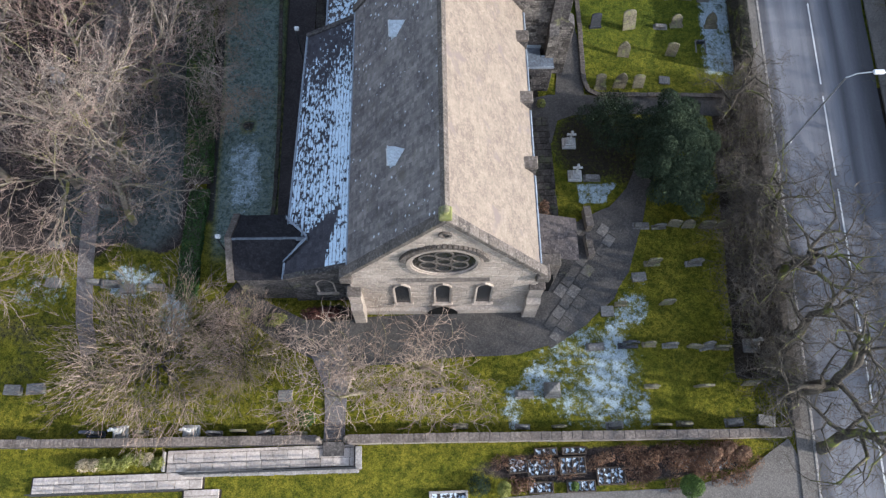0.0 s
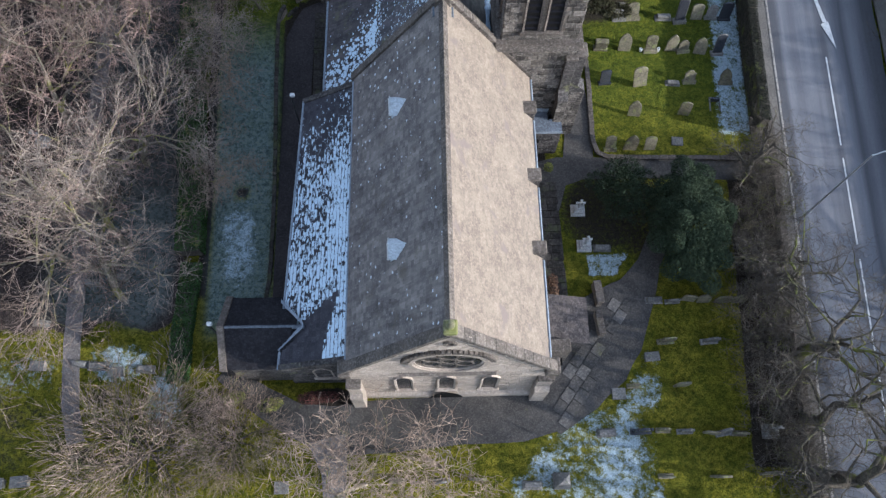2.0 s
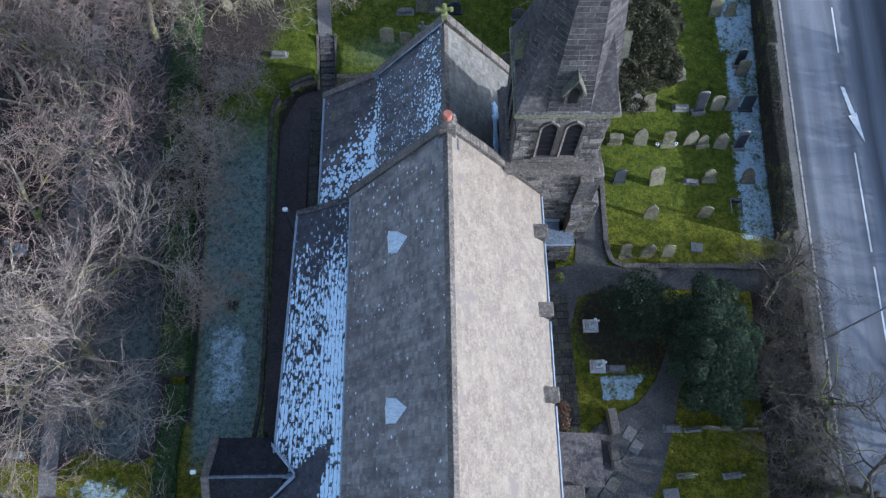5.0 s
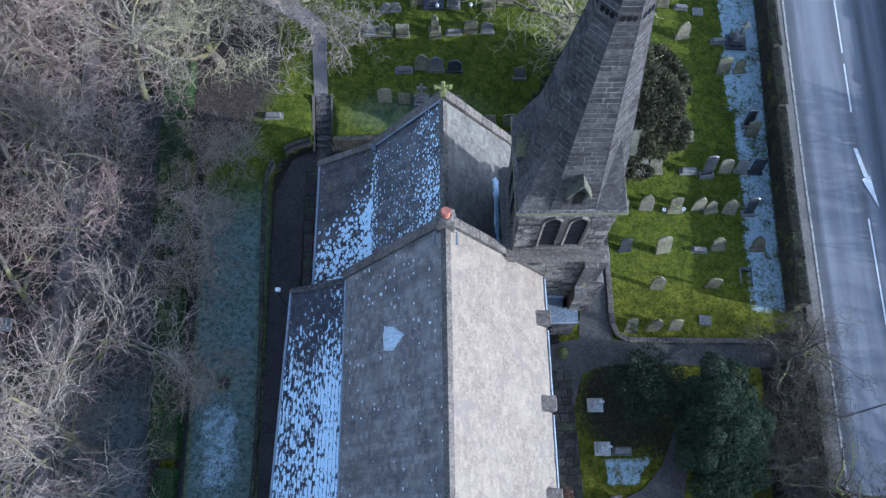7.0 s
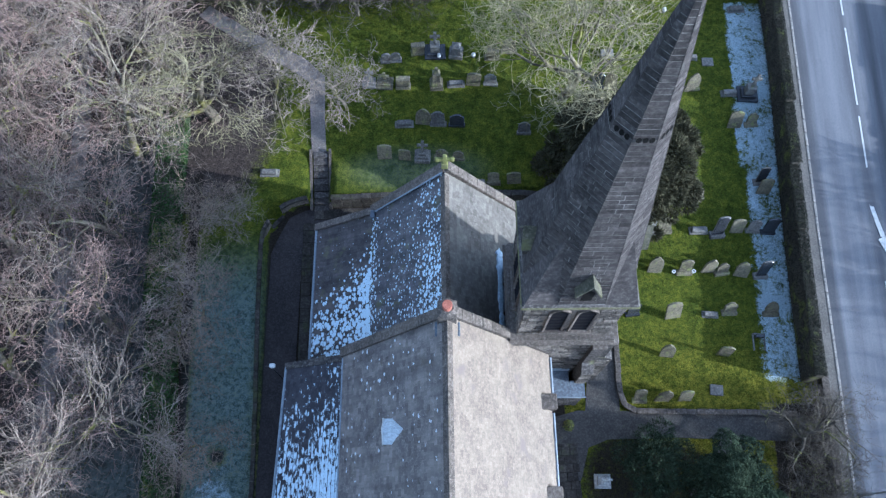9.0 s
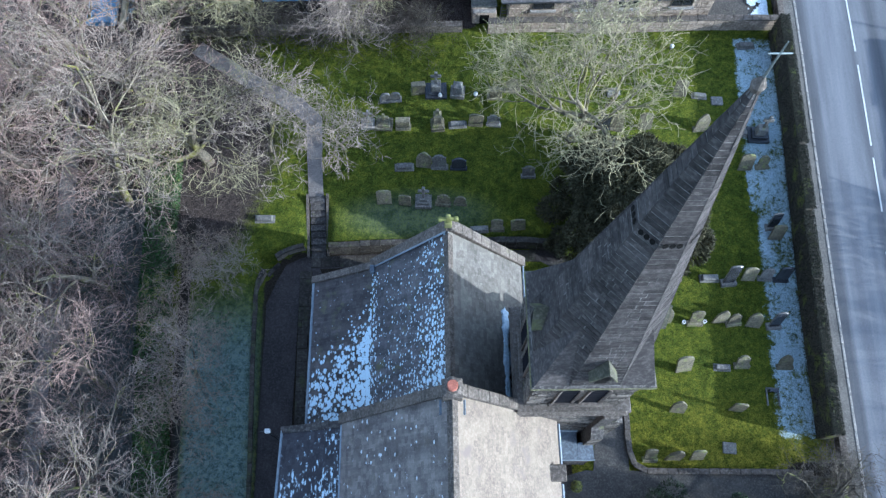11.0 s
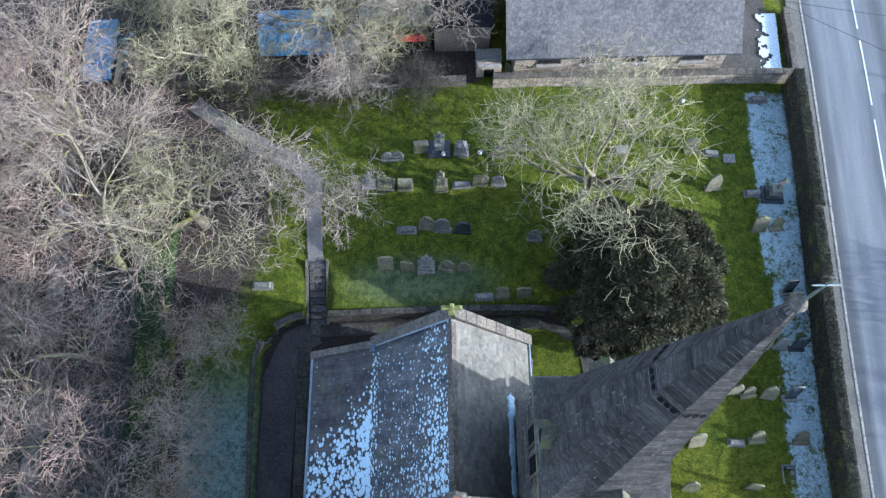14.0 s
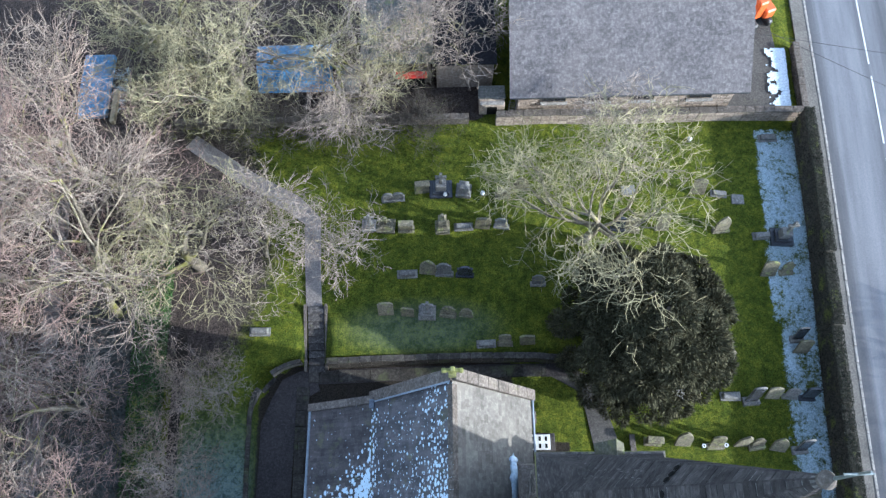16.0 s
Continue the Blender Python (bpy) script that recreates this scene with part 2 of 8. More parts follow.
M_PALEPATH = surface("pale_path", (0.215, 0.19, 0.178), (0.16, 0.142, 0.132), (0.26, 0.24, 0.224), 0.9, 12.0, 0.9, 0.5, 0.012)
M_FLAG = surface("flagstone", (0.15, 0.138, 0.125), (0.105, 0.098, 0.09), (0.19, 0.175, 0.158), 0.9, 9.0, 0.9, 0.4, 0.012, by_object=0.38, moss=(0.14, 0.14, 0.07), moss_at=(0.58, 0.76))
M_RAMPFLAG = surface("ramp_flagstone", (0.512, 0.439, 0.378), (0.415, 0.360, 0.311), (0.573, 0.512, 0.451), 0.9, 9.0, 0.9, 0.3, 0.01, by_object=0.2, grit=0.3)
M_PAINT = surface("road_paint", (0.74, 0.74, 0.72), (0.6, 0.6, 0.58), None, 3.0, 16.0, 0.7, 0.2, 0.003)
M_SOIL = surface("court_soil", (0.07, 0.055, 0.045), (0.05, 0.042, 0.035), (0.1, 0.08, 0.065), 0.8, 9.0, 0.95, 0.8, 0.04, moss=(0.09, 0.10, 0.05), moss_at=(0.58, 0.72), moss_scale=1.4)
M_BARK = surface("pale_bark", (0.259, 0.218, 0.161), (0.172, 0.144, 0.106), (0.320, 0.276, 0.210), 1.2, 9.0, 0.9, 0.7, 0.03, moss=(0.2, 0.185, 0.06), moss_at=(0.5, 0.64))
M_TWIG = surface("grey_twigs", (0.351, 0.286, 0.234), (0.234, 0.190, 0.158), None, 0.5, 4.0, 0.85, 0.0, island=0.25)
M_PALETWIG = surface("pale_twigs", (0.36, 0.322, 0.19), (0.27, 0.24, 0.14), None, 0.5, 4.0, 0.85, 0.0, island=0.2)
M_BROWNTWIG = surface("brown_twigs", (0.339, 0.258, 0.206), (0.238, 0.180, 0.146), None, 0.5, 4.0, 0.85, 0.0, island=0.25)
M_THORNTWIG = surface("thorn_twigs", (0.36, 0.272, 0.205), (0.26, 0.196, 0.15), None, 0.5, 4.0, 0.85, 0.0, island=0.3)
M_BROWNLEAF = surface("withered_leaves", (0.11, 0.08, 0.055), (0.075, 0.058, 0.042), (0.15, 0.11, 0.075), 1.0, 5.0, 0.8, 0.0, island=0.35)
M_REDTWIG = surface("reddish_twigs", (0.356, 0.251, 0.209), (0.250, 0.176, 0.150), None, 0.5, 4.0, 0.85, 0.0, island=0.25)
M_DARKBARK = surface("dark_bark", (0.105, 0.09, 0.07), (0.07, 0.06, 0.048), (0.14, 0.12, 0.09), 1.2, 9.0, 0.9, 0.7, 0.03, moss=(0.15, 0.16, 0.04), moss_at=(0.5, 0.64))
M_DARKTWIG = surface("dark_twigs", (0.150, 0.129, 0.105), (0.105, 0.090, 0.075), None, 0.5, 4.0, 0.85, 0.0, island=0.3)
M_YEW = surface("yew_needles", (0.083, 0.077, 0.042), (0.053, 0.053, 0.029), (0.121, 0.108, 0.064), 1.2, 5.0, 0.7, 0.0, island=0.5)
M_HOLLY = surface("holly_leaves", (0.046, 0.063, 0.034), (0.031, 0.046, 0.026), (0.063, 0.081, 0.046), 1.2, 5.0, 0.8, 0.0, island=0.5)
M_HEDGE = surface("hedge_leaves", (0.040, 0.041, 0.029), (0.026, 0.027, 0.02), (0.055, 0.053, 0.038), 1.0, 5.0, 0.7, 0.0, island=0.25)
M_IVY = surface("ivy_leaves", (0.057, 0.102, 0.030), (0.039, 0.072, 0.024), (0.075, 0.128, 0.042), 1.2, 5.0, 0.5, 0.0, island=0.4)
M_BRACKEN = surface("brown_leaves", (0.24, 0.14, 0.085), (0.155, 0.088, 0.058), (0.34, 0.23, 0.145), 1.2, 5.0, 0.8, 0.0, island=0.4)
M_RUSSET = surface("russet_twigs", (0.13, 0.055, 0.045), (0.085, 0.038, 0.032), (0.18, 0.09, 0.07), 1.2, 5.0, 0.8, 0.0, island=0.4)
M_SHRUB = surface("garden_leaves", (0.24, 0.25, 0.06), (0.16, 0.18, 0.045), (0.33, 0.31, 0.12), 1.2, 5.0, 0.6, 0.0, island=0.4)
M_PAMPAS = surface("straw_leaves", (0.48, 0.40, 0.26), (0.38, 0.31, 0.2), None, 1.2, 5.0, 0.8, 0.0, island=0.3)
M_CONIFER = surface("conifer_leaves", (0.10, 0.15, 0.035), (0.06, 0.10, 0.025), (0.14, 0.19, 0.05), 1.2, 5.0, 0.6, 0.0, island=0.4)
M_GRAVE = surface("weathered_sandstone", (0.220, 0.195, 0.132), (0.150, 0.132, 0.092), (0.273, 0.242, 0.176), 2.0, 10.0, 0.92, 0.5, 0.012, by_object=0.22, moss=(0.21, 0.22, 0.09), moss_at=(0.52, 0.68), moss_scale=2.5)
M_GRAVEGREY = surface("grey_gravestone", (0.22, 0.21, 0.19), (0.16, 0.15, 0.14), (0.28, 0.265, 0.24), 2.0, 10.0, 0.9, 0.4, 0.01, by_object=0.2, moss=(0.17, 0.18, 0.10), moss_at=(0.58, 0.74), moss_scale=2.5)
M_GRANITE = surface("dark_granite", (0.045, 0.047, 0.055), (0.032, 0.034, 0.042), (0.075, 0.078, 0.088), 2.0, 40.0, 0.25, 0.1, 0.002, by_object=0.2)
M_MARBLE = surface("white_marble", (0.560, 0.553, 0.525), (0.420, 0.416, 0.399), (0.630, 0.623, 0.595), 2.5, 12.0, 0.6, 0.2, 0.005)
M_WHITE = surface("white_paint", (0.78, 0.78, 0.76), (0.7, 0.7, 0.68), None, 3.0, 16.0, 0.5, 0.1, 0.003)
M_STEEL = surface("galvanised_steel", (0.5, 0.52, 0.54), (0.4, 0.42, 0.44), None, 5.0, 20.0, 0.4, 0.1, 0.003, metal=0.7)
M_BLUE = surface("blue_sheeting", (0.06, 0.18, 0.34), (0.045, 0.13, 0.26), (0.16, 0.3, 0.44), 1.0, 5.0, 0.5, 0.6, 0.05, moss=(0.12, 0.13, 0.13), moss_at=(0.5, 0.6), moss_scale=1.3)
M_RED = surface("red_paint", (0.62, 0.045, 0.03), (0.5, 0.035, 0.025), None, 3.0, 16.0, 0.45, 0.1, 0.003)
M_ORANGE = surface("orange_panel", (0.80, 0.16, 0.03), (0.7, 0.12, 0.025), None, 3.0, 16.0, 0.45, 0.1, 0.003)
M_SHEET = surface("corrugated_sheet", (0.19, 0.185, 0.165), (0.13, 0.13, 0.115), (0.25, 0.24, 0.22), 0.8, 8.0, 0.8, 0.3, 0.01, moss=(0.2, 0.2, 0.1), moss_at=(0.55, 0.7))
M_WOOD = surface("weathered_timber", (0.21, 0.17, 0.125), (0.14, 0.115, 0.09), (0.27, 0.23, 0.17), 1.2, 12.0, 0.9, 0.5, 0.01)
M_HOUSEWALL = surface("house_stone", (0.40, 0.32, 0.25), (0.29, 0.23, 0.18), (0.46, 0.39, 0.31), 0.8, 7.0, 0.9, 0.7, 0.03, island=0.25)


def ground_material():
    """Turf, leaf litter, bare soil and frost; the amounts are in the mesh's attributes. Soil and lush also darken one
    patch of grass for shade.
    """
    m, nt, bsdf = nodes_of("turf")
    p = place(nt)
    n1, n2, n3 = noise_node(nt, p, 0.45, 5.0), noise_node(nt, p, 4.0, 8.0, 0.78), noise_node(nt, p, 14.0, 6.0, 0.8)

    def attribute(k):
        a = nt.nodes.new("ShaderNodeAttribute")
        a.attribute_name = k
        return a.outputs["Fac"]
    turf = blend(nt, ramp(nt, n1, 0.35, 0.65), (0.205, 0.200, 0.022), (0.262, 0.235, 0.030))
    turf = blend(nt, ramp(nt, n2, 0.42, 0.62), turf, (0.098, 0.113, 0.014))
    lush = blend(nt, ramp(nt, n2, 0.38, 0.62), (0.158, 0.176, 0.021), (0.078, 0.106, 0.017))
    turf = blend(nt, attribute("lush"), turf, lush)
    tufts = noise_node(nt, p, 1.5, 6.0, 0.7)
    turf = blend(nt, 1.0, turf, blend(nt, ramp(nt, tufts, 0.34, 0.62), (0.62, 0.68, 0.7), (1.2, 1.15, 1.05)), "MULTIPLY")
    litter = blend(nt, ramp(nt, n2, 0.4, 0.65), (0.095, 0.075, 0.066), (0.05, 0.041, 0.038))
    litter = blend(nt, ramp(nt, n3, 0.5, 0.7), litter, (0.15, 0.12, 0.10))
    lf = ramp(nt, maths(nt, "ADD", maths(nt, "MULTIPLY", n2, 0.6), attribute("litter")), 0.68, 0.92)
    col = blend(nt, lf, turf, litter)
    sf = ramp(nt, maths(nt, "ADD", maths(nt, "MULTIPLY", n2, 0.5), attribute("soil")), 0.7, 0.9)
    col = blend(nt, sf, col, (0.05, 0.042, 0.034))
    col = blend(nt, 0.75, col, blend(nt, 1.0, col, ramp(nt, n3, 0.3, 0.66), "MULTIPLY"))
    rime = maths(nt, "MULTIPLY", attribute("rime"), maths(nt, "MULTIPLY", ramp(nt, n2, 0.15, 0.55), ramp(nt, tufts, 0.0, 0.55)))
    col = blend(nt, rime, col, blend(nt, ramp(nt, maths(nt, "ADD", maths(nt, "MULTIPLY", n2, 0.6), maths(nt, "MULTIPLY", n3, 0.4)), 0.42, 0.58), (0.25, 0.315, 0.31), (0.06, 0.088, 0.078)))
    hoar = noise_node(nt, p, 2.4, 9.0, 0.88)
    f = ramp(nt, maths(nt, "ADD", hoar, attribute("frost")), 0.97, 1.10)
    col = blend(nt, f, col, blend(nt, ramp(nt, n3, 0.35, 0.65), (0.60, 0.70, 0.78), (0.24, 0.31, 0.32)))
    nt.links.new(col, bsdf.inputs["Base Color"])
    bsdf.inputs["Roughness"].default_value = 0.95
    bsdf.inputs["Specular IOR Level"].default_value = 0.06
    h = maths(nt, "ADD", maths(nt, "MULTIPLY", n3, 0.6), n2)
    bumped(nt, bsdf, h, 1.0, 0.14)
    return m


M_GROUND = ground_material()


def road_material():
    """Tarmac with a dark channel, wheel tracks polished pale and a far lane darkened for tree shadows; the bands follow
    the bend of the kerb.
    """
    m, nt, bsdf = nodes_of("road_tarmac")
    p = place(nt)
    xyz = nt.nodes.new("ShaderNodeSeparateXYZ")
    nt.links.new(p, xyz.inputs[0])
    bend = maths(nt, "MULTIPLY", xyz.outputs["Y"], maths(nt, "SUBTRACT", 0.0965, maths(nt, "MULTIPLY", xyz.outputs["Y"], 0.00014)))
    across = maths(nt, "SUBTRACT", maths(nt, "SUBTRACT", xyz.outputs["X"], 18.45), bend)
    lane = nt.nodes.new("ShaderNodeCombineXYZ")
    nt.links.new(across, lane.inputs["X"])
    nt.links.new(maths(nt, "MULTIPLY", xyz.outputs["Y"], 0.06), lane.inputs["Y"])
    wobble = noise_node(nt, lane.outputs[0], 1.1, 5.0, 0.6)
    u = maths(nt, "DIVIDE", maths(nt, "ADD", across, maths(nt, "MULTIPLY", maths(nt, "SUBTRACT", wobble, 0.5), 0.9)), 7.1)
    bands = nt.nodes.new("ShaderNodeValToRGB")
    # The low stops past 0.6 paint tree shadow onto the far lane.
    stops = ((0.0, 0.10), (0.06, 0.125), (0.11, 0.225), (0.17, 0.195), (0.27, 0.215), (0.40, 0.195), (0.47, 0.135), (0.53, 0.195), (0.60, 0.18), (0.67, 0.095), (0.75, 0.16), (0.82, 0.14), (0.90, 0.075), (1.0, 0.07))
    el = bands.color_ramp.elements
    while len(el) < len(stops):
        el.new(0.5)
    for e, (at, v) in zip(el, stops):
        e.position, e.color = at, (v * 0.86, v * 0.86, v * 0.92, 1)
    nt.links.new(u, bands.inputs[0])
    fine, patch = noise_node(nt, p, 14.0, 6.0, 0.7), noise_node(nt, lane.outputs[0], 1.6, 4.0, 0.6)
    col = blend(nt, 1.0, bands.outputs[0], blend(nt, ramp(nt, patch, 0.3, 0.7), (0.82, 0.82, 0.84), (1.12, 1.12, 1.12)), "MULTIPLY")
    col = blend(nt, 0.3, col, blend(nt, 1.0, col, ramp(nt, fine, 0.2, 0.75), "MULTIPLY"))
    nt.links.new(col, bsdf.inputs["Base Color"])
    bsdf.inputs["Roughness"].default_value, bsdf.inputs["Specular IOR Level"].default_value = 0.8, 0.3
    bumped(nt, bsdf, fine, 0.2, 0.006)
    return m


M_TARMAC = road_material()

# ---- shaping helpers ----
class Shape:
    """Collects points and faces of one mesh."""

    def __init__(self):
        self.v, self.f, self.n = [], [], 0

    def add(self, pts, faces):
        n = self.n
        self.v.extend(tuple(p) for p in pts)
        self.n += len(pts)
        self.f.extend(tuple(n + i for i in f) for f in faces)
        return self

    def box(self, x0, x1, y0, y1, z0, z1, c=0.0, m=None):
        """A block, with its upper edges and uprights cut by c."""
        if c <= 0:
            p = [(x, y, z) for z in (z0, z1) for x, y in ((x0, y0), (x1, y0), (x1, y1), (x0, y1))]
            f = [(3, 2, 1, 0), (4, 5, 6, 7), (0, 1, 5, 4), (1, 2, 6, 5), (2, 3, 7, 6), (3, 0, 4, 7)]
        else:
            ring = lambda a, z: [(x0 + a, y0, z), (x1 - a, y0, z), (x1, y0 + a, z), (x1, y1 - a, z), (x1 - a, y1, z), (x0 + a, y1, z), (x0, y1 - a, z), (x0, y0 + a, z)]
            top = [(min(max(x, x0 + c), x1 - c), min(max(y, y0 + c), y1 - c), z1) for x, y, z in ring(c * 1.5, z1)]
            p = ring(c, z0) + ring(c, z1 - c) + top
            f = [tuple(range(7, -1, -1)), tuple(range(16, 24))]
            for k in (0, 8):
                f += [(k + i, k + (i + 1) % 8, k + 8 + (i + 1) % 8, k + 8 + i) for i in range(8)]
        if m is not None:
            p = [m @ Vector(q) for q in p]
        return self.add(p, f)

    def prism(self, outline, a, b):
        """outline: points in 3D, swept from offset a to offset b."""
        a, b, k = Vector(a), Vector(b), len(outline)
        p = [Vector(q) + a for q in outline] + [Vector(q) + b for q in outline]
        return self.add(p, [tuple(range(k - 1, -1, -1)), tuple(range(k, 2 * k))] + [(i, (i + 1) % k, k + (i + 1) % k, k + i) for i in range(k)])

    def tube(self, pts, radii, sides=6, close=True):
        pts = [Vector(p) for p in pts]
        rings = []
        for i, p in enumerate(pts):
            d = (pts[min(i + 1, len(pts) - 1)] - pts[max(i - 1, 0)]).normalized()
            a = d.orthogonal().normalized()
            b = d.cross(a)
            rings += [p + radii[i] * (math.cos(6.28318 * k / sides) * a + math.sin(6.28318 * k / sides) * b) for k in range(sides)]
        f = []
        for i in range(len(pts) - 1):
            f += [(i * sides + k, i * sides + (k + 1) % sides, (i + 1) * sides + (k + 1) % sides, (i + 1) * sides + k) for k in range(sides)]
        if close:
            f += [tuple(range(sides - 1, -1, -1)), tuple((len(pts) - 1) * sides + k for k in range(sides))]
        return self.add(rings, f)

    def lathe(self, profile, sides=12, at=(0, 0)):
        p = [(at[0] + r * math.cos(6.28318 * k / sides), at[1] + r * math.sin(6.28318 * k / sides), z) for r, z in profile for k in range(sides)]
        f = [(i * sides + k, i * sides + (k + 1) % sides, (i + 1) * sides + (k + 1) % sides, (i + 1) * sides + k) for i in range(len(profile) - 1) for k in range(sides)]
        f += [tuple(range(sides - 1, -1, -1)), tuple((len(profile) - 1) * sides + k for k in range(sides))]
        return self.add(p, f)

    def mesh(self, name, material, smooth=False):
        me = bpy.data.meshes.new(name)
        me.from_pydata(self.v, [], self.f)
        me.materials.append(material)
        if smooth:
            me.polygons.foreach_set("use_smooth", [True] * len(me.polygons))
        me.update()
        return me


def part(name, shape, material, parent=None, label="", kind="", smooth=False):
    ob = new(name, shape if isinstance(shape, bpy.types.Mesh) else shape.mesh(name, material, smooth))
    if parent is not None:
        ob.parent = parent
    return tagged(ob, label, kind=kind)


def thing(name, label, category, m=None, group="", kind=""):
    ob = new(name)
    if m is not None:
        ob.matrix_world = m
    return tagged(ob, label, category, group, kind)


def smooth01(t):
    t = min(1.0, max(0.0, t))
    return t * t * (3 - 2 * t)


def attribute(me, name, values):
    a = me.attributes.new(name, "FLOAT", "POINT")
    a.data.foreach_set("value", np.asarray(values, dtype=np.float32))


# ---- lie of the land ----
def kerb_x(y):
    return 18.45 + 0.0965 * y - 0.00014 * y * y


def in_court(x, y):
    """Inside the sunken yard round the chancel."""
    if y > 40.15 or y < 16:
        return False
    if x < -7.6:
        k = 37.4
        if y > k:
            return (x + 7.6) ** 2 / 2.75 ** 2 + (y - k) ** 2 / 2.75 ** 2 < 1
        return x > -10.3
    return x < 6.2 + max(0, 39 - y) * 0.2


def land(x, y):
    left = 1.12 * smooth01((y - 22) / 17) + 0.35 * smooth01((-13 - x) / 9) * smooth01((y - 6) / 10)
    if -7.75 < x < -6.55 and 39.5 < y < 43.4:
        return min(1.12, max(0.0, (y - 39.8) * 0.36)) - 0.14
    if x > -10.4 and y < 39.9:
        left = 0.0
    if x > -10.4 and y >= 39.9:
        left = 1.12
    if in_court(x, y):
        left = 0.0
    right = 0.75 * smooth01((y - 35) / 14)
    k = smooth01((x - 6.0) / 5.0)
    z = left * (1 - k) + right * k
    if x > kerb_x(y) - 1.6:
        z = 0.55 * smooth01((y - 35) / 22) * 0.9
    return z


def spot(x, y, cx, cy, rx, ry, turn=0.0):
    c, s = math.cos(turn), math.sin(turn)
    dx, dy = x - cx, y - cy
    u, v = (c * dx + s * dy) / rx, (-s * dx + c * dy) / ry
    return smooth01(1.5 - math.sqrt(u * u + v * v))


def build_ground():
    near_x = np.arange(-50, 45.01, 0.4)
    near_y = np.arange(-14, 80.01, 0.4)
    far = np.array([2, 5, 12, 30, 80, 200, 600, 1800.0])
    xs = np.concatenate([near_x[0] - far[::-1], near_x, near_x[-1] + far])
    ys = np.concatenate([near_y[0] - far[::-1], near_y, near_y[-1] + far])
    pts, frost, litter, soil, lush, rime = [], [], [], [], [], []
    for y in ys:
        for x in xs:
            cx, cy = min(max(x, -60), 60), min(max(y, -20), 90)
            pts.append((x, y, land(cx, cy) + 0.05 * noise.noise((x * 0.35, y * 0.35, 0)) - (0.12 if x > kerb_x(y) - 0.9 else 0.0)))
            f = max((0.51 + 0.1 * noise.noise((x * 0.7, y * 0.35, 4))) * spot(x, y, 7.2, 9.8, 4.0, 3.9), 0.50 * spot(x, y, 8.2, 8.3, 2.8, 2.8), 0.46 * spot(x, y, 10.8, 15.0, 0.7, 0.8), 0.56 * spot(x, y, 8.5, 9.0, 0.9, 2.8), 0.53 * spot(x, y, 10.2, 13.2, 1.3, 1.6, -0.5), 0.53 * spot(x, y, 3.0, 7.9, 0.8, 1.7), 0.55 * spot(x, y, 4.6, 9.3, 1.4, 1.5), 0.56 * spot(x, y, 9.0, 10.6, 1.0, 3.2), 0.52 * spot(x, y, 10.6, 13.2, 0.7, 0.7), 0.44 * spot(x, y, 4.9, 9.6, 1.3, 1.4), 0.42 * spot(x, y, 3.3, 8.0, 0.6, 1.8), 0.54 * spot(x, y, 10.2, 7.6, 0.6, 1.5))
            f = max(f, ((0.575 + 0.10 * noise.noise((x * 0.8, y * 0.8, 21))) if y > 29 else 0.46) * smooth01((x - (kerb_x(y) - 5.0)) / (1.3 if y < 42 else 0.6)) * smooth01((kerb_x(y) - 1.5 - x) / 0.4) * smooth01((y - 27) / 2) * smooth01((54 - y) / 0.5))
            f = max(f, (0.53 + 0.12 * noise.noise((x * 1.3, y * 0.9, 11))) * spot(x, y, -12.25, 22.6, 1.6, 3.4), 0.40 * spot(x, y, -12.2, 28, 1.7, 6), (0.56 + 0.05 * noise.noise((x * 1.1, y * 1.1, 7))) * smooth01((21.6 - y) / 0.25) * smooth01((y - 19.5) / 0.3) * smooth01((x - 7.75 + 0.2 * (y - 19.8)) / 0.25) * smooth01((9.6 + 0.66 * (y - 19.7) - x) / 0.25), 0.37 * spot(x, y, -1.5, 41.4, 3.8, 1.2))
            f = max(f, (0.52 + 0.08 * noise.noise((x, y, 5))) * spot(x, y, -18.2, 15.8, 2.4, 1.5), 0.54 * spot(x, y, -15.6, 13.8, 1.3, 2.2), 0.46 * spot(x, y, -23, 15.4, 3, 1.6), 0.5 * spot(x, y, -19.5, 57.5, 0.9, 3.0), 0.32 * spot(x, y, 3.5, 41.6, 3, 0.8))
            f = max(f, 0.5 * spot(x, y, 13.0, 4.7, 2.4, 0.8), 0.45 * spot(x, y, -19.4, 5.9, 0.6, 0.5))
            frost.append(f)
            w = smooth01((-14.2 - x) / 2.0) * smooth01((y - 17.0 + 1.2 * noise.noise((x * 0.5, y * 0.5, 2))) / 1.5)
            w = max(w, smooth01((-24 - x) / 3) * smooth01((y - 17) / 3), spot(x, y, 8.2, 4.8, 7.2, 0.9), 0.7 * spot(x, y, -14, 47, 5, 9), smooth01((y - 54.3) / 0.6) * smooth01((3 - x) / 1.0))
            w = max(w, (0.40 + 0.25 * noise.noise((x * 0.5, y * 0.5, 9))) * smooth01((9.5 - x) / 1.5) * smooth01((-9 - x) / 3) * smooth01((y - 9) / 1.5) * smooth01((16 - y) / 2))
            litter.append(w)
            s = smooth01((x - (kerb_x(y) - 4.2)) / 0.6) * smooth01((28.5 - y) / 1.5) * smooth01((y - 8.5) / 1)
            s = max(s, spot(x, y, 11.5, 23.5, 3.2, 3.5) * 0.6, spot(x, y, 10.2, 40.0, 3.4, 3.0) * 0.7)
            # The patch at (9.2, 24.0) is shaded grass, darkened through the soil amount.
            s = max(s, 0.9 * spot(x, y, -6.8, 13.4, 1.9, 0.7), 0.62 * spot(x, y, 9.2, 24.0, 3.3, 3.4))
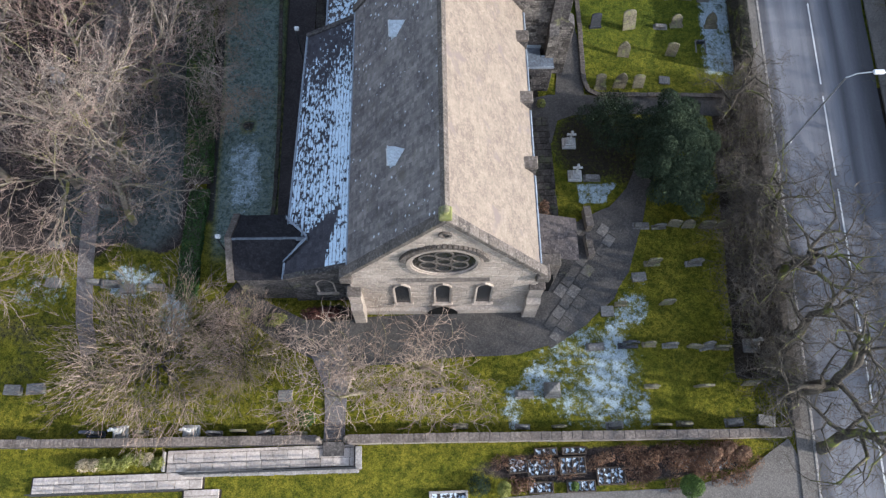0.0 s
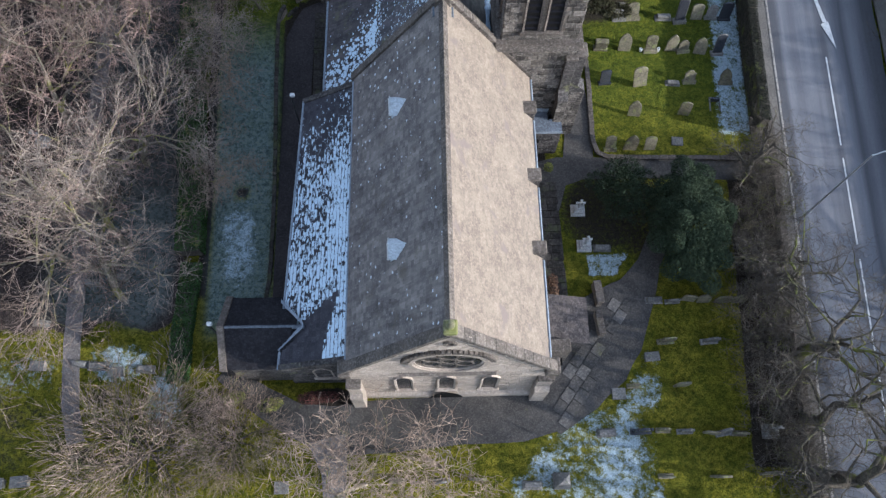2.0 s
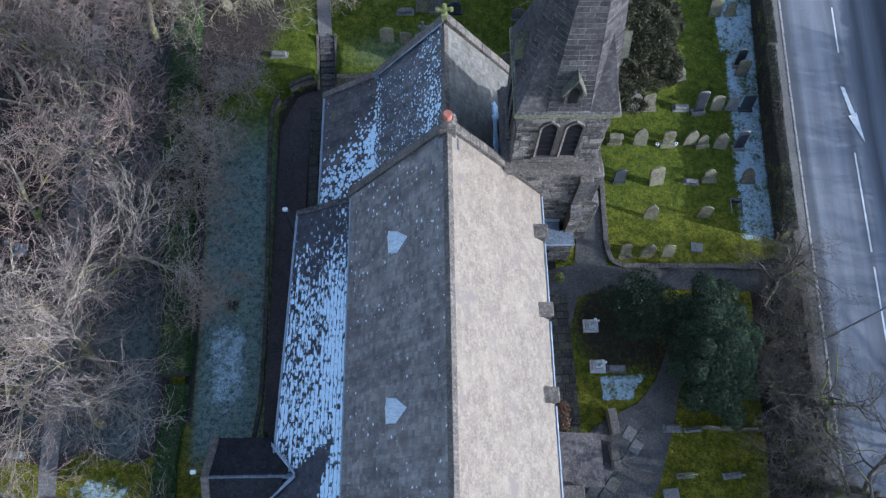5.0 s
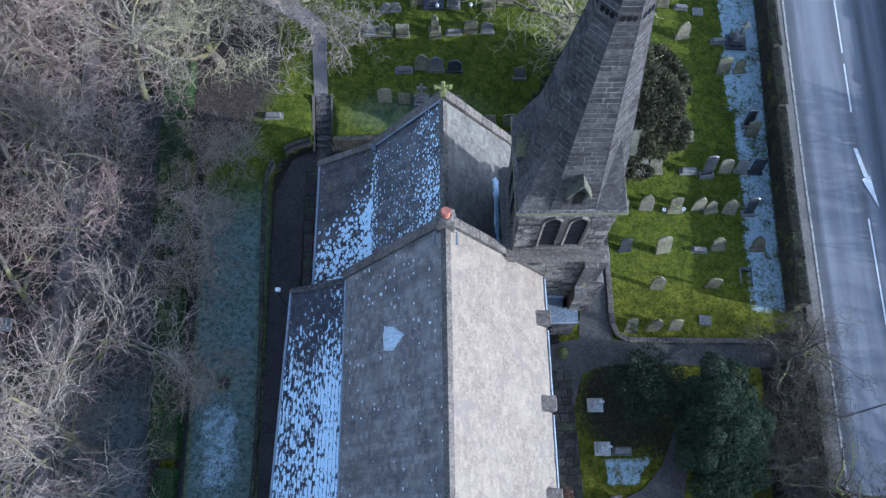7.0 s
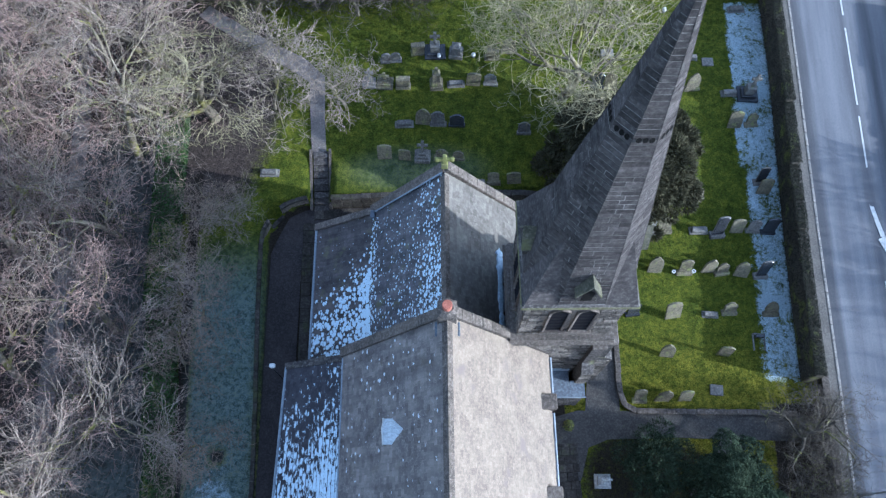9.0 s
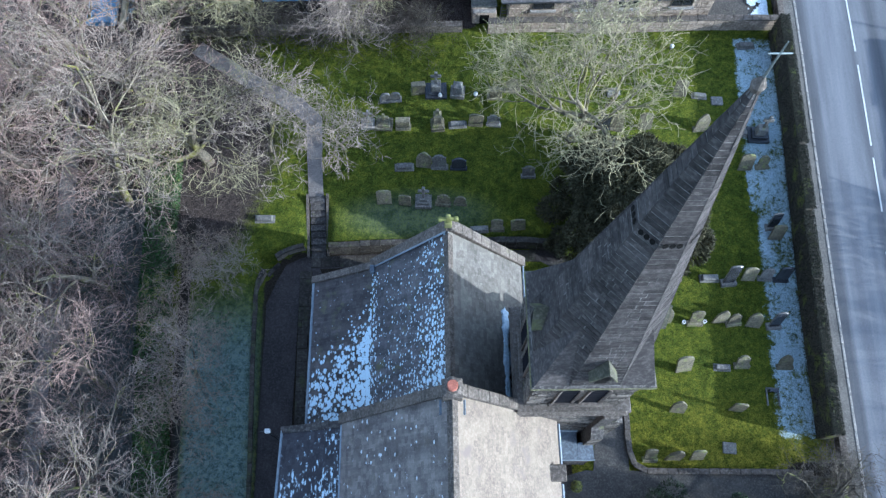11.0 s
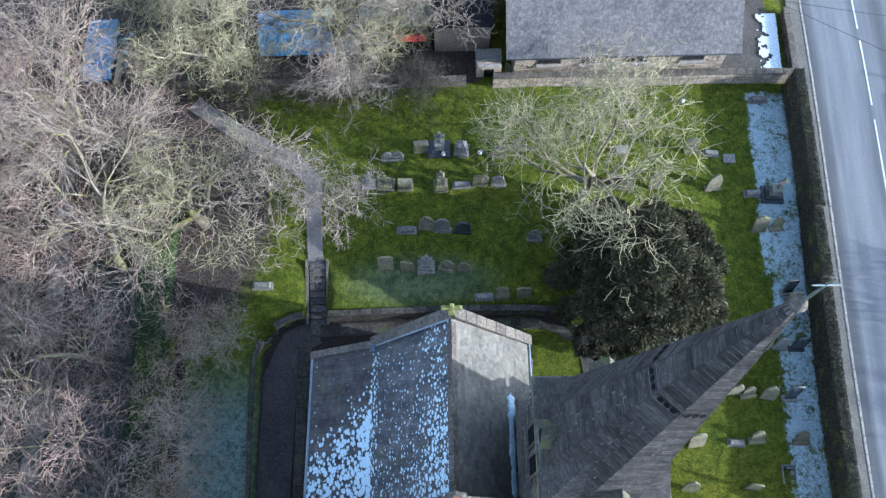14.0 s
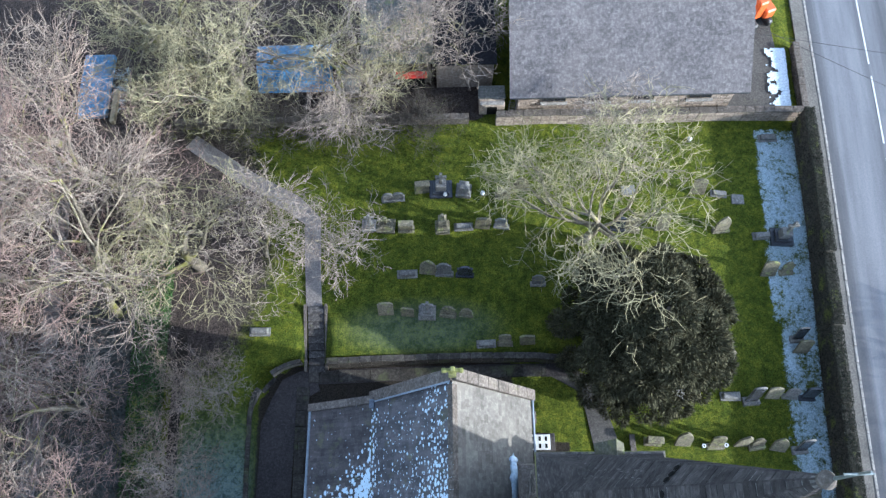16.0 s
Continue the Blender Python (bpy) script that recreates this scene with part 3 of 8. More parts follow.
            s = max(s, smooth01((x - 28.5 - 0.06 * (y - 30)) / 0.5), 0.7 * smooth01((x + 14.8) / 0.4) * smooth01((-13.6 - x) / 0.4) * smooth01((y - 18) / 2) * smooth01((44 - y) / 3), spot(x, y, -12.2, 25.9, 0.35, 0.4))
            s = max(s, 0.75 if in_court(x, y) and y > 17 and x < 6.2 and not (x > 3.4 and y > 35.8) else 0.0)
            s = max(s, 0.3 * spot(x, y, 4.8, 37.6, 1.6, 2.0))
            soil.append(s)
            rime.append(0.5 * smooth01((-15.6 - x) / 0.6) * smooth01((x + 24) / 3) * smooth01((y - 17.4 + noise.noise((x * 0.6, y * 0.6, 13))) / 1.5) * (0.55 + 0.45 * smooth01((27 - y) / 3)) * smooth01((46 - y) / 4) + 0.3 * spot(x, y, -1.5, 41.8, 3.6, 1.3) + (1 - spot(x, y, -12.2, 25.9, 0.4, 0.45)) * 0.95 * smooth01((x + 14.1) / 0.4) * smooth01((-10.2 - x) / 0.3) * smooth01((y - 16.5) / 2) * smooth01((38.5 - y) / 5))
            # The patch at (9.0, 24.3) takes the darker green for shade on the grass.
            lush.append(max(smooth01((y - 26) / 8), spot(x, y, 9.0, 24.3, 3.0, 3.4)))
    nx = len(xs)
    faces = [(j * nx + i, j * nx + i + 1, (j + 1) * nx + i + 1, (j + 1) * nx + i) for j in range(len(ys) - 1) for i in range(nx - 1)]
    me = bpy.data.meshes.new("ground")
    me.from_pydata(pts, [], faces)
    me.materials.append(M_GROUND)
    for k, v in (("frost", frost), ("litter", litter), ("soil", soil), ("lush", lush), ("rime", rime)):
        attribute(me, k, v)
    me.polygons.foreach_set("use_smooth", [True] * len(me.polygons))
    tagged(new("ground", me), "mossy green churchyard turf with frost left in the shade", "ground", kind="structure")


build_ground()


def strip(name, centre, widths, material, lift=0.04, label="", step=0.6, camber=0.0, category="path"):
    """A paved way along a line of points, laid on the land."""
    pts = [Vector((*p, 0)) for p in centre]
    line, wid = [], []
    for i in range(len(pts) - 1):
        k = max(1, int((pts[i + 1] - pts[i]).length / step))
        for j in range(k):
            line.append(pts[i].lerp(pts[i + 1], j / k))
            wid.append(widths[i] + (widths[i + 1] - widths[i]) * j / k)
    line.append(pts[-1]), wid.append(widths[-1])
    s, v = Shape(), []
    n = 5
    for i, p in enumerate(line):
        d = (line[min(i + 1, len(line) - 1)] - line[max(i - 1, 0)]).normalized()
        side = Vector((d.y, -d.x, 0))
        for k in range(n):
            q = p + side * wid[i] * (k / (n - 1) - 0.5 + (0.0 if 0 < k < n - 1 else 0.02 * noise.noise((p.x * 2, p.y * 2, k))))
            v.append((q.x, q.y, land(q.x, q.y) + lift + camber * (1 - (k / 2 - 1) ** 2)))
    f = [(i * n + k, i * n + k + 1, (i + 1) * n + k + 1, (i + 1) * n + k) for i in range(len(line) - 1) for k in range(n - 1)]
    edge = [i * n for i in range(len(line))] + [i * n + n - 1 for i in range(len(line))]
    s.add(v, f)
    low = len(v)
    s.add([(v[i][0], v[i][1], v[i][2] - 0.12) for i in edge], [])
    m = len(line)
    for i in range(m - 1):
        s.f.append((edge[i], edge[i + 1], low + i + 1, low + i))
        s.f.append((edge[m + i + 1], edge[m + i], low + m + i, low + m + i + 1))
    return tagged(new(name, s.mesh(name, material)), label, category, kind="structure")

# ---- road, kerbs and paths ----
ys_road = [-60 + 6 * i for i in range(36)]
strip("road", [(kerb_x(y) + 3.55, y) for y in ys_road], [7.1] * len(ys_road), M_TARMAC, 0.02, "grey tarmac road worn pale in the wheel tracks", 2.0, 0.05, "road")
strip("pavement", [(kerb_x(y) - 0.55, y) for y in ys_road], [0.85] * len(ys_road), M_FOOTWAY, 0.12, "narrow worn tarmac footway beside the road", 2.0, 0.0, "pavement")
strip("verge_pavement", [(kerb_x(y) + 8.0, y) for y in ys_road], [1.4] * len(ys_road), M_FOOTWAY, 0.12, "tarmac footway on the far side of the road", 2.0, 0.0, "pavement")
kerbline = tagged(new("kerb"), "line of worn pale kerb stones along the road", "kerb", kind="structure")
kerb_unit = Shape().box(-0.075, 0.075, -0.455, 0.455, -0.2, 0.0, 0.02).mesh("kerbstone", M_KERB)
for i in range(75):
    y = -2 + 0.93 * i
    ob = part("kerbstone", kerb_unit, None, kerbline)
    ob.matrix_world = pose(kerb_x(y) - 0.06, y, land(kerb_x(y) - 0.2, y) + 0.15, 0, 0, -math.degrees(math.atan(0.0965 - 0.00028 * y)))


def painted(name, x0, y0, x1, y1, w, label):
    s = Shape()
    d = Vector((x1 - x0, y1 - y0, 0)).normalized() * 1.0
    side = Vector((d.y, -d.x, 0)) * w / 2
    k = max(1, int(abs(y1 - y0) / 1.0))
    v = []
    for i in range(k + 1):
        p = Vector((x0, y0, 0)).lerp(Vector((x1, y1, 0)), i / k)
        z = land(p.x, p.y) + 0.082
        v += [(p.x - side.x, p.y - side.y, z), (p.x + side.x, p.y + side.y, z)]
    s.add(v, [(2 * i, 2 * i + 1, 2 * i + 3, 2 * i + 2) for i in range(k)])
    return tagged(new(name, s.mesh(name, M_PAINT)), label, "road marking", "centre line of the road", kind="structure")


for y0, y1 in ((-8, -2), (0, 6), (7.5, 13.5), (15, 20.4), (21.3, 27.0), (27.9, 34.4), (41.6, 45.1), (45.9, 51.6), (52.6, 57.4), (58.3, 63.4), (64.3, 70)):
    painted("lane_line", kerb_x(y0) + 3.42, y0, kerb_x(y1) + 3.42, y1, 0.10, "worn white dash of the centre line")
arrow = Shape()
az = land(25, 38) + 0.09
stem = [(25.30, 41.3, 0.08), (25.30, 39.9, 0.11), (25.36, 38.8, 0.12), (25.43, 38.0, 0.13), (25.54, 37.1, 0.14)]
arrow.add([(x + k * w, y, az) for x, y, w in stem for k in (-1, 1)], [(2 * i, 2 * i + 2, 2 * i + 3, 2 * i + 1) for i in range(4)])
arrow.add([(25.22, 36.95, az), (25.78, 37.2, az), (25.83, 35.0, az)], [(0, 2, 1)])
tagged(new("road_arrow", arrow.mesh("road_arrow", M_PAINT)), "white painted arrow that curves along the road", "road marking", kind="structure")

strip("west_path", [(-12.6, 15.2), (-10.6, 13.6), (-8.6, 12.4), (-6.6, 11.8), (-4, 11.9), (0, 12.1), (3.2, 12.3), (5.6, 13.2)], [1.1, 1.5, 1.8, 2.6, 2.8, 2.6, 3.0, 3.6], M_PATH, 0.035, "dark tarmac path round the west front")
strip("south_path", [(4.6, 12.0), (6.3, 13.6), (7.5, 15.2), (8.9, 17.2), (10.6, 19.0), (11.5, 20.6), (12.6, 22.8), (15.0, 26.0)], [2.4, 3.4, 4.4, 4.2, 2.2, 1.3, 1.3, 1.3], M_PATH, 0.045, "wide tarmac apron beside the south wall")
strip("tower_path", [(5.6, 16.2), (5.75, 20), (5.8, 24), (6.3, 26.6), (8.2, 26.9), (12, 26.75), (19.6, 26.3)], [1.6, 1.6, 1.5, 2.2, 1.5, 1.3, 1.3], M_PATH, 0.04, "tarmac path beside the nave wall and south door")
strip("tower_side_path", [(8.0, 26.4), (8.25, 29), (8.3, 32), (8.0, 35.5), (7.4, 38.6), (5.6, 39.6)], [2.0, 1.7, 1.6, 1.3, 1.0, 0.9], M_PATH, 0.042, "tarmac path round the foot of the tower")
strip("gate_path", [(-6.55, 6.5), (-6.5, 8), (-6.5, 9.6), (-6.9, 11.4)], [1.1, 1.1, 1.3, 2.0], M_PALEPATH, 0.05, "pale path from the gate to the church")
strip("upper_path", [(-7.25, 43.0), (-7.4, 45.5), (-7.5, 48.2), (-8.6, 49.3), (-11.5, 51.1), (-14.9, 53.6)], [0.85, 0.85, 0.95, 1.1, 1.0, 1.0], M_PALEPATH, 0.05, "pale tarmac path climbing from the steps")
strip("wood_path", [(-20.0, 11.6), (-20.5, 13.4), (-20.9, 17), (-21.2, 24), (-21.2, 32), (-21.0, 36), (-21.1, 40), (-21.4, 46), (-22, 52)], [0.9] * 9, M_PALEPATH, 0.05, "narrow pale path through the bare trees")
strip("north_path", [(-9.4, 17.8), (-9.3, 24), (-9.2, 30), (-9.15, 36.8), (-8.4, 38.9), (-7.2, 39.4)], [1.5, 1.6, 1.7, 1.9, 1.6, 1.3], M_SHADEPATH, 0.04, "path in the sunken north yard, darkened for shade")
strip("east_path", [(-7.8, 39.5), (-3, 39.55), (3, 39.6), (6.4, 39.5)], [0.75, 0.75, 0.7, 0.7], M_SHADEPATH, 0.05, "narrow paved path behind the chancel")


# ---- low walls ----
def stone_wall(name, line, thick, high, material, label, coping=None, base=None, course=0.28, long=0.55, cap=0.07):
    """A wall of separate stones along a line, with a coping stone on each length."""
    root = tagged(new(name), label, "wall", kind="structure")
    rnd = random.Random(len(line) * 7 + int(high * 100))
    core, stones, caps = Shape(), Shape(), Shape()
    for (xa, ya), (xb, yb) in zip(line[:-1], line[1:]):
        d = Vector((xb - xa, yb - ya, 0))
        n = max(1, round(d.length / long))
        turn = math.atan2(d.y, d.x)
        seg = d.length / n
        for i in range(n):
            c = Vector((xa, ya, 0)) + d * ((i + 0.5) / n)
            z = base(c.x, c.y) if base else land(c.x, c.y)
            m = Matrix.Translation((c.x, c.y, z)) @ Matrix.Rotation(turn, 4, "Z")
            core.box(-seg / 2, seg / 2, -thick / 2 + 0.03, thick / 2 - 0.03, -0.5, high, 0, m)
            for side in (-1, 1):
                zz = 0.0
                while zz < high - 0.04:
                    h = min(course * rnd.uniform(0.75, 1.2), high - zz)
                    w = seg / 2 * rnd.uniform(0.90, 0.985)
                    off = rnd.uniform(-0.012, 0.012)
                    y0 = side * (thick / 2 - 0.04)
                    y1 = side * (thick / 2 + off)
                    stones.box(-w, w, min(y0, y1), max(y0, y1), zz + 0.012, zz + h - 0.008, 0, m)
                    zz += h
            o = rnd.uniform(-0.015, 0.015)
            caps.box(-seg / 2 + 0.004, seg / 2 - 0.004, -thick / 2 - 0.05 + o, thick / 2 + 0.05 + o, high + 0.002, high + cap + rnd.uniform(-0.01, 0.012), 0.02, m)
    part("core", core, M_WALL, root)
    part("stonework", stones, material, root, kind="stuff")
    part("coping", caps, coping or M_COPING, root, kind="stuff")
    return root


stone_wall("boundary_wall", [(-15.3, 6.66), (-7.35, 6.5)], 0.36, 0.95, M_DARKSTONE, "mossy stone boundary wall along the west side", coping=M_WALLCOPE)
stone_wall("boundary_wall", [(-46, 7.26), (-24, 6.88), (-15.3, 6.66)], 0.3, 0.85, M_DARKSTONE, "old stone wall topped with a row of upright stones", coping=M_WALLCOPE, long=0.21, cap=0.2)
stone_wall("boundary_wall", [(-5.75, 6.46), (0, 6.36), (7, 6.2), (13.6, 6.05), (17.4, 6.0)], 0.36, 0.95, M_STONE, "weathered stone boundary wall below the west lawn", coping=M_WALLCOPE)
# Yew and chancel shade on this wall is put into its stone colour.
stone_wall("retaining_wall", [(-6.5, 40.12), (-3, 40.15), (0, 40.18), (4.6, 40.1), (5.9, 39.9), (6.6, 39.3)], 0.24, 1.14, M_SHADESTONE, "stone retaining wall behind the chancel, darkened for shade", coping=M_SHADESTONE, base=lambda x, y: 0.0)
stone_wall("retaining_wall", [(-7.85, 40.12)] + [(-7.6 + 2.75 * math.cos(radians(a)), 37.4 + 2.75 * math.sin(radians(a))) for a in range(100, 181, 10)] + [(-10.35, 33), (-10.3, 28), (-10.3, 24), (-10.35, 20.5), (-10.6, 18.6)], 0.14, 0.2, M_SHADESTONE, "low dark kerb wall round the sunken yard", coping=M_SHADESTONE, base=lambda x, y: max(land(x - 0.4, y), land(x, y + 0.4)) - 0.15)
stone_wall("grave_plot_kerb", [(9.35, 36.0), (9.3, 33), (9.15, 29.6), (9.12, 28.6), (9.3, 27.9), (9.9, 27.55), (12, 27.45), (16.8, 27.25), (18.4, 27.1)], 0.2, 0.16, M_DARKSTONE, "low stone kerb round the southern grave plot", coping=M_COPING, cap=0.05)
stone_wall("road_wall", [(kerb_x(y) - 1.05, y) for y in (6.2, 10, 14, 18, 22, 26, 29.5)], 0.3, 0.55, M_DARKSTONE, "low dark stone wall under the roadside brush")
stone_wall("rear_wall", [(3.2, 54.35), (8, 54.4), (12, 54.45), (16.9, 54.5), (kerb_x(54) - 1.2, 54.35)], 0.34, 1.0, M_HOUSEWALL, "pinkish stone wall between churchyard and house")
stone_wall("rear_wall", [(-15.8, 54.6), (-11, 54.6), (-5, 54.6), (1.6, 54.5)], 0.32, 0.6, M_WALL, "overgrown low wall behind the graves")
stone_wall("low_wall", [(8.15, 16.3), (8.05, 17.7)], 0.3, 0.7, M_STONE, "short low stone wall beside the boiler house")
stone_wall("low_wall", [(8.25, 18.1), (8.15, 19.4)], 0.34, 0.8, M_STONE, "short low stone wall beside the boiler house")
stone_wall("yard_wall", [(kerb_x(y) - 1.35, y) for y in (54.6, 57, 59.6)], 0.3, 0.75, M_DARKSTONE, "dark stone wall beside the house yard")

# steps up from the sunken yard
steps = tagged(new("stone_steps"), "worn dark stone steps with low side walls", "steps", kind="structure")
for i in range(9):
    y0 = 39.75 + 0.37 * i
    part("step", Shape().box(-7.58, -6.72, y0, y0 + 0.42, -0.2 + 0.13 * i - 0.1, 0.13 * (i + 1), 0.015), M_DARKSTONE, steps)
for x in (-7.72, -6.6):
    s = Shape().prism([(x - 0.07, 39.8, -0.2), (x - 0.07, 43.2, 0.9), (x - 0.07, 43.2, 1.36), (x - 0.07, 39.8, 0.3)], (0, 0, 0), (0.14, 0, 0))
    part("side_wall", s, M_COPING, steps)

# ---- the church ----
church = thing("church", "old stone parish church with steep slate roofs and a spired tower", "church", pose(-0.53, 14.0, 0, 0, 0, -1.2))
NAVE_W, NAVE_E, NAVE_HALF, NAVE_EAVE, NAVE_RIDGE = -0.5, 15.75, 4.6, 6.3, 12.55
CH_E, CH_HALF, CH_EAVE, CH_RIDGE = 23.45, 3.5, 5.55, 9.85
AISLE_X, AISLE_LOW, AISLE_HIGH, AISLE_W, AISLE_E = -8.2, 4.0, 5.75, 0.25, 15.45
CHA_X, CHA_LOW, CHA_HIGH = -6.72, 3.4, 5.45
AISLE_TAPER = 0.5
rs = random.Random(5)


def slates(name, a, b, up, material, parent, gauge=0.25, width=0.32, thick=0.022, keep=None, label="", frost=None, singles=(), lip=0.0):
    """Courses of slates on a slope: eaves from a to b, up to the ridge by the vector up; each slate is its own piece of one mesh."""
    a, b, up = Vector(a), Vector(b), Vector(up)
    e, s = (b - a), up
    L, S = e.length, s.length
    e, s = e / L, s / S
    nrm = e.cross(s)
    if nrm.z < 0:
        nrm = -nrm
    sh, fr, lone = Shape(), [], []
    rows = int(S / gauge)
    g = S / rows
    for i in range(rows):
        x = -width * (0.5 if i % 2 else 0.0) * rs.uniform(0.8, 1.2)
        while x < L - 0.02:
            w = width * rs.uniform(0.75, 1.25)
            x0, x1 = max(0.0, x), min(L, x + w)
            x += w
            if x1 - x0 < 0.04:
                continue
            s0, s1 = i * g - 0.02 + rs.uniform(-0.012, 0.012), (i + 1) * g + 0.02
            mid = a + e * (x0 + x1) / 2 + s * (s0 + s1) / 2
            if keep and not keep(mid.x, mid.y):
                continue
            t = thick * rs.uniform(0.7, 1.7)
            p = [a + e * x0 + s * s0 + nrm * t, a + e * x1 + s * s0 + nrm * (t + rs.uniform(-0.006, 0.006)), a + e * x1 + s * s1 + nrm * 0.004, a + e * x0 + s * s1 + nrm * 0.004,
                 a + e * x0 + s * s0 - nrm * 0.01, a + e * x1 + s * s0 - nrm * 0.01]
            quads = [(0, 1, 2, 3), (1, 0, 4, 5), (0, 3, 4), (1, 5, 2)]
            if lip:
                # frost is cut along each course's edge to paint a dark shade line
                l0, l1 = lip * rs.uniform(0.6, 1.3), lip * rs.uniform(0.6, 1.3)
                p += [p[0] + s * l0 + nrm * 0.001, p[1] + s * l1 + nrm * 0.001]
                quads = [(0, 1, 7, 6), (6, 7, 2, 3), (1, 0, 4, 5), (0, 6, 3, 4), (1, 5, 2, 7)]
            if i in singles:
                one = Shape().add(p, quads).mesh("slate", material)
                if frost:
                    attribute(one, "frost", [frost(mid.x, mid.y)] * 6)
                lone.append(one)
                continue
            sh.add(p, quads)
            if frost:
                k = frost(mid.x, mid.y)
                fr += [k - 0.3, k - 0.3, k, k, k - 0.3, k - 0.3, k, k] if lip else [k] * 6
    me = sh.mesh(name, material)
    if frost:
        attribute(me, "frost", fr)
    roof = part(name, me, None, parent, label, kind="stuff")
    for one in lone:
        part("slate", one, None, roof)
    return roof


def blocks(sh, origin, along, up, out, w, h, keep=None, course=0.30, long=0.55, proud=0.03, gap=0.012, rnd=rs):
    """Courses of wall stones over a rectangle, each a block of its own, with open joints."""
    o, e, s, n = Vector(origin), Vector(along).normalized(), Vector(up).normalized(), Vector(out).normalized()
    z = 0.0
    while z < h - 0.05:
        c = min(course * rnd.uniform(0.8, 1.2), h - z)
        x = -rnd.uniform(0, long)
        while x < w:
            l = long * rnd.uniform(0.6, 1.4)
            x0, x1 = max(0, x), min(w, x + l)
            x += l
            if x1 - x0 < 0.08:
                continue
            if keep and not keep((x0 + x1) / 2, z + c / 2):
                continue
            d = proud * rnd.uniform(0.5, 1.3)
            q = [o + e * i + s * j for i, j in ((x0 + gap, z + gap), (x1 - gap, z + gap), (x1 - gap, z + c - gap), (x0 + gap, z + c - gap))]
            k = 0.012
            r = [o + e * i + s * j + n * d for i, j in ((x0 + gap + k, z + gap + k), (x1 - gap - k, z + gap + k), (x1 - gap - k, z + c - gap - k), (x0 + gap + k, z + c - gap - k))]
            sh.add(q + r, [(4, 5, 6, 7), (0, 1, 5, 4), (1, 2, 6, 5), (2, 3, 7, 6), (3, 0, 4, 7)])
        z += c
    return sh


def nave_z(x):
    return NAVE_RIDGE - abs(x) * (NAVE_RIDGE - NAVE_EAVE) / NAVE_HALF


# nave body and west front with its gable
body = Shape().prism([(-4.4, 0, -0.4), (4.4, 0, -0.4), (4.4, 0, nave_z(4.4) - 0.12), (0, 0, NAVE_RIDGE - 0.12), (-4.4, 0, nave_z(4.4) - 0.12)], (0, 0.1, 0), (0, NAVE_E - 0.1, 0))
part("nave_wall", body, M_WALL, church, "coursed rubble nave walls")
front = part("west_front", Shape().prism([(-4.75, 0, -0.4), (4.85, 0, -0.4), (4.85, 0, 5.9), (0, 0, 12.5), (-4.75, 0, 6.05)], (0, NAVE_W + 0.05, 0), (0, 0.12, 0)), M_STONE, church, "pale stone gable front")
ROSE, ROSE_R = (0.0, 7.75), 1.6
LANCETS = ((-2.15, 1.6, 4.55), (-0.02, 1.6, 4.55), (2.15, 1.6, 4.55))


def on_front(x, z):
    x = x - 4.72
    if z > 12.45 - abs(x) * 1.385:
        return False
    if (x - ROSE[0]) ** 2 + (z - ROSE[1]) ** 2 < (ROSE_R + 0.32) ** 2 or x * x + (z - 11.05) ** 2 < 0.09:
        return False
    return not any(abs(x - a) < 0.62 and b - 0.2 < z < c + 0.2 for a, b, c in LANCETS)


part("stonework", blocks(Shape(), (-4.72, NAVE_W + 0.05, 0), (1, 0, 0), (0, 0, 1), (0, -1, 0), 9.5, 12.4, on_front), M_STONE, front, kind="stuff")


def ring(sh, cx, cz, r0, r1, y0, y1, n=40, a0=0.0, a1=6.28318):
    """A ring or part of one in the plane of the west front."""
    p = []
    for i in range(n + 1):
        a = a0 + (a1 - a0) * i / n
        for r, y in ((r0, y0), (r1, y0), (r1, y1), (r0, y1)):
            p.append((cx + r * math.cos(a), y, cz + r * math.sin(a)))
    f = []
    for i in range(n):
        f += [(4 * i + k, 4 * i + (k + 1) % 4, 4 * i + 4 + (k + 1) % 4, 4 * i + 4 + k) for k in range(4)]
    f += [(0, 1, 2, 3), (4 * n + 3, 4 * n + 2, 4 * n + 1, 4 * n)]
    return sh.add(p, f)


def disc(sh, cx, cz, r, y, n=40):
    return sh.add([(cx + r * math.cos(6.28318 * i / n), y, cz + r * math.sin(6.28318 * i / n)) for i in range(n)], [tuple(range(n))])


rose = part("rose_window", ring(Shape(), *ROSE, ROSE_R, ROSE_R + 0.18, NAVE_W - 0.10, NAVE_W + 0.08), M_STONE, church, "round traceried window in a moulded stone ring")
part("inner_ring", ring(Shape(), *ROSE, ROSE_R - 0.1, ROSE_R, NAVE_W - 0.02, NAVE_W + 0.08), M_STONE, rose)
part("glass", disc(Shape(), *ROSE, ROSE_R, NAVE_W + 0.035), M_GLASS, rose, "dark leaded glass")
hood = Shape()
for i in range(25):
    a = radians(12 + 6.5 * i)
    c = Vector((ROSE[0] + 2.02 * math.cos(a), NAVE_W - 0.05, ROSE[1] + 2.02 * math.sin(a)))
    m = Matrix.Translation(c) @ Matrix.Rotation(-a, 4, "Y")
    hood.box(-0.13, 0.13, -0.08, 0.1, -0.095, 0.095, 0.02, m)
part("hood_mould", hood, M_COPING, rose, "toothed dark hood mould", kind="stuff")
for i in range(6):
    a = radians(30 + 60 * i)
    cx, cz = ROSE[0] + 0.86 * math.cos(a), ROSE[1] + 0.86 * math.sin(a)
    part("foil", ring(Shape(), cx, cz, 0.37, 0.46, NAVE_W + 0.0, NAVE_W + 0.06, 20), M_COPING, rose)
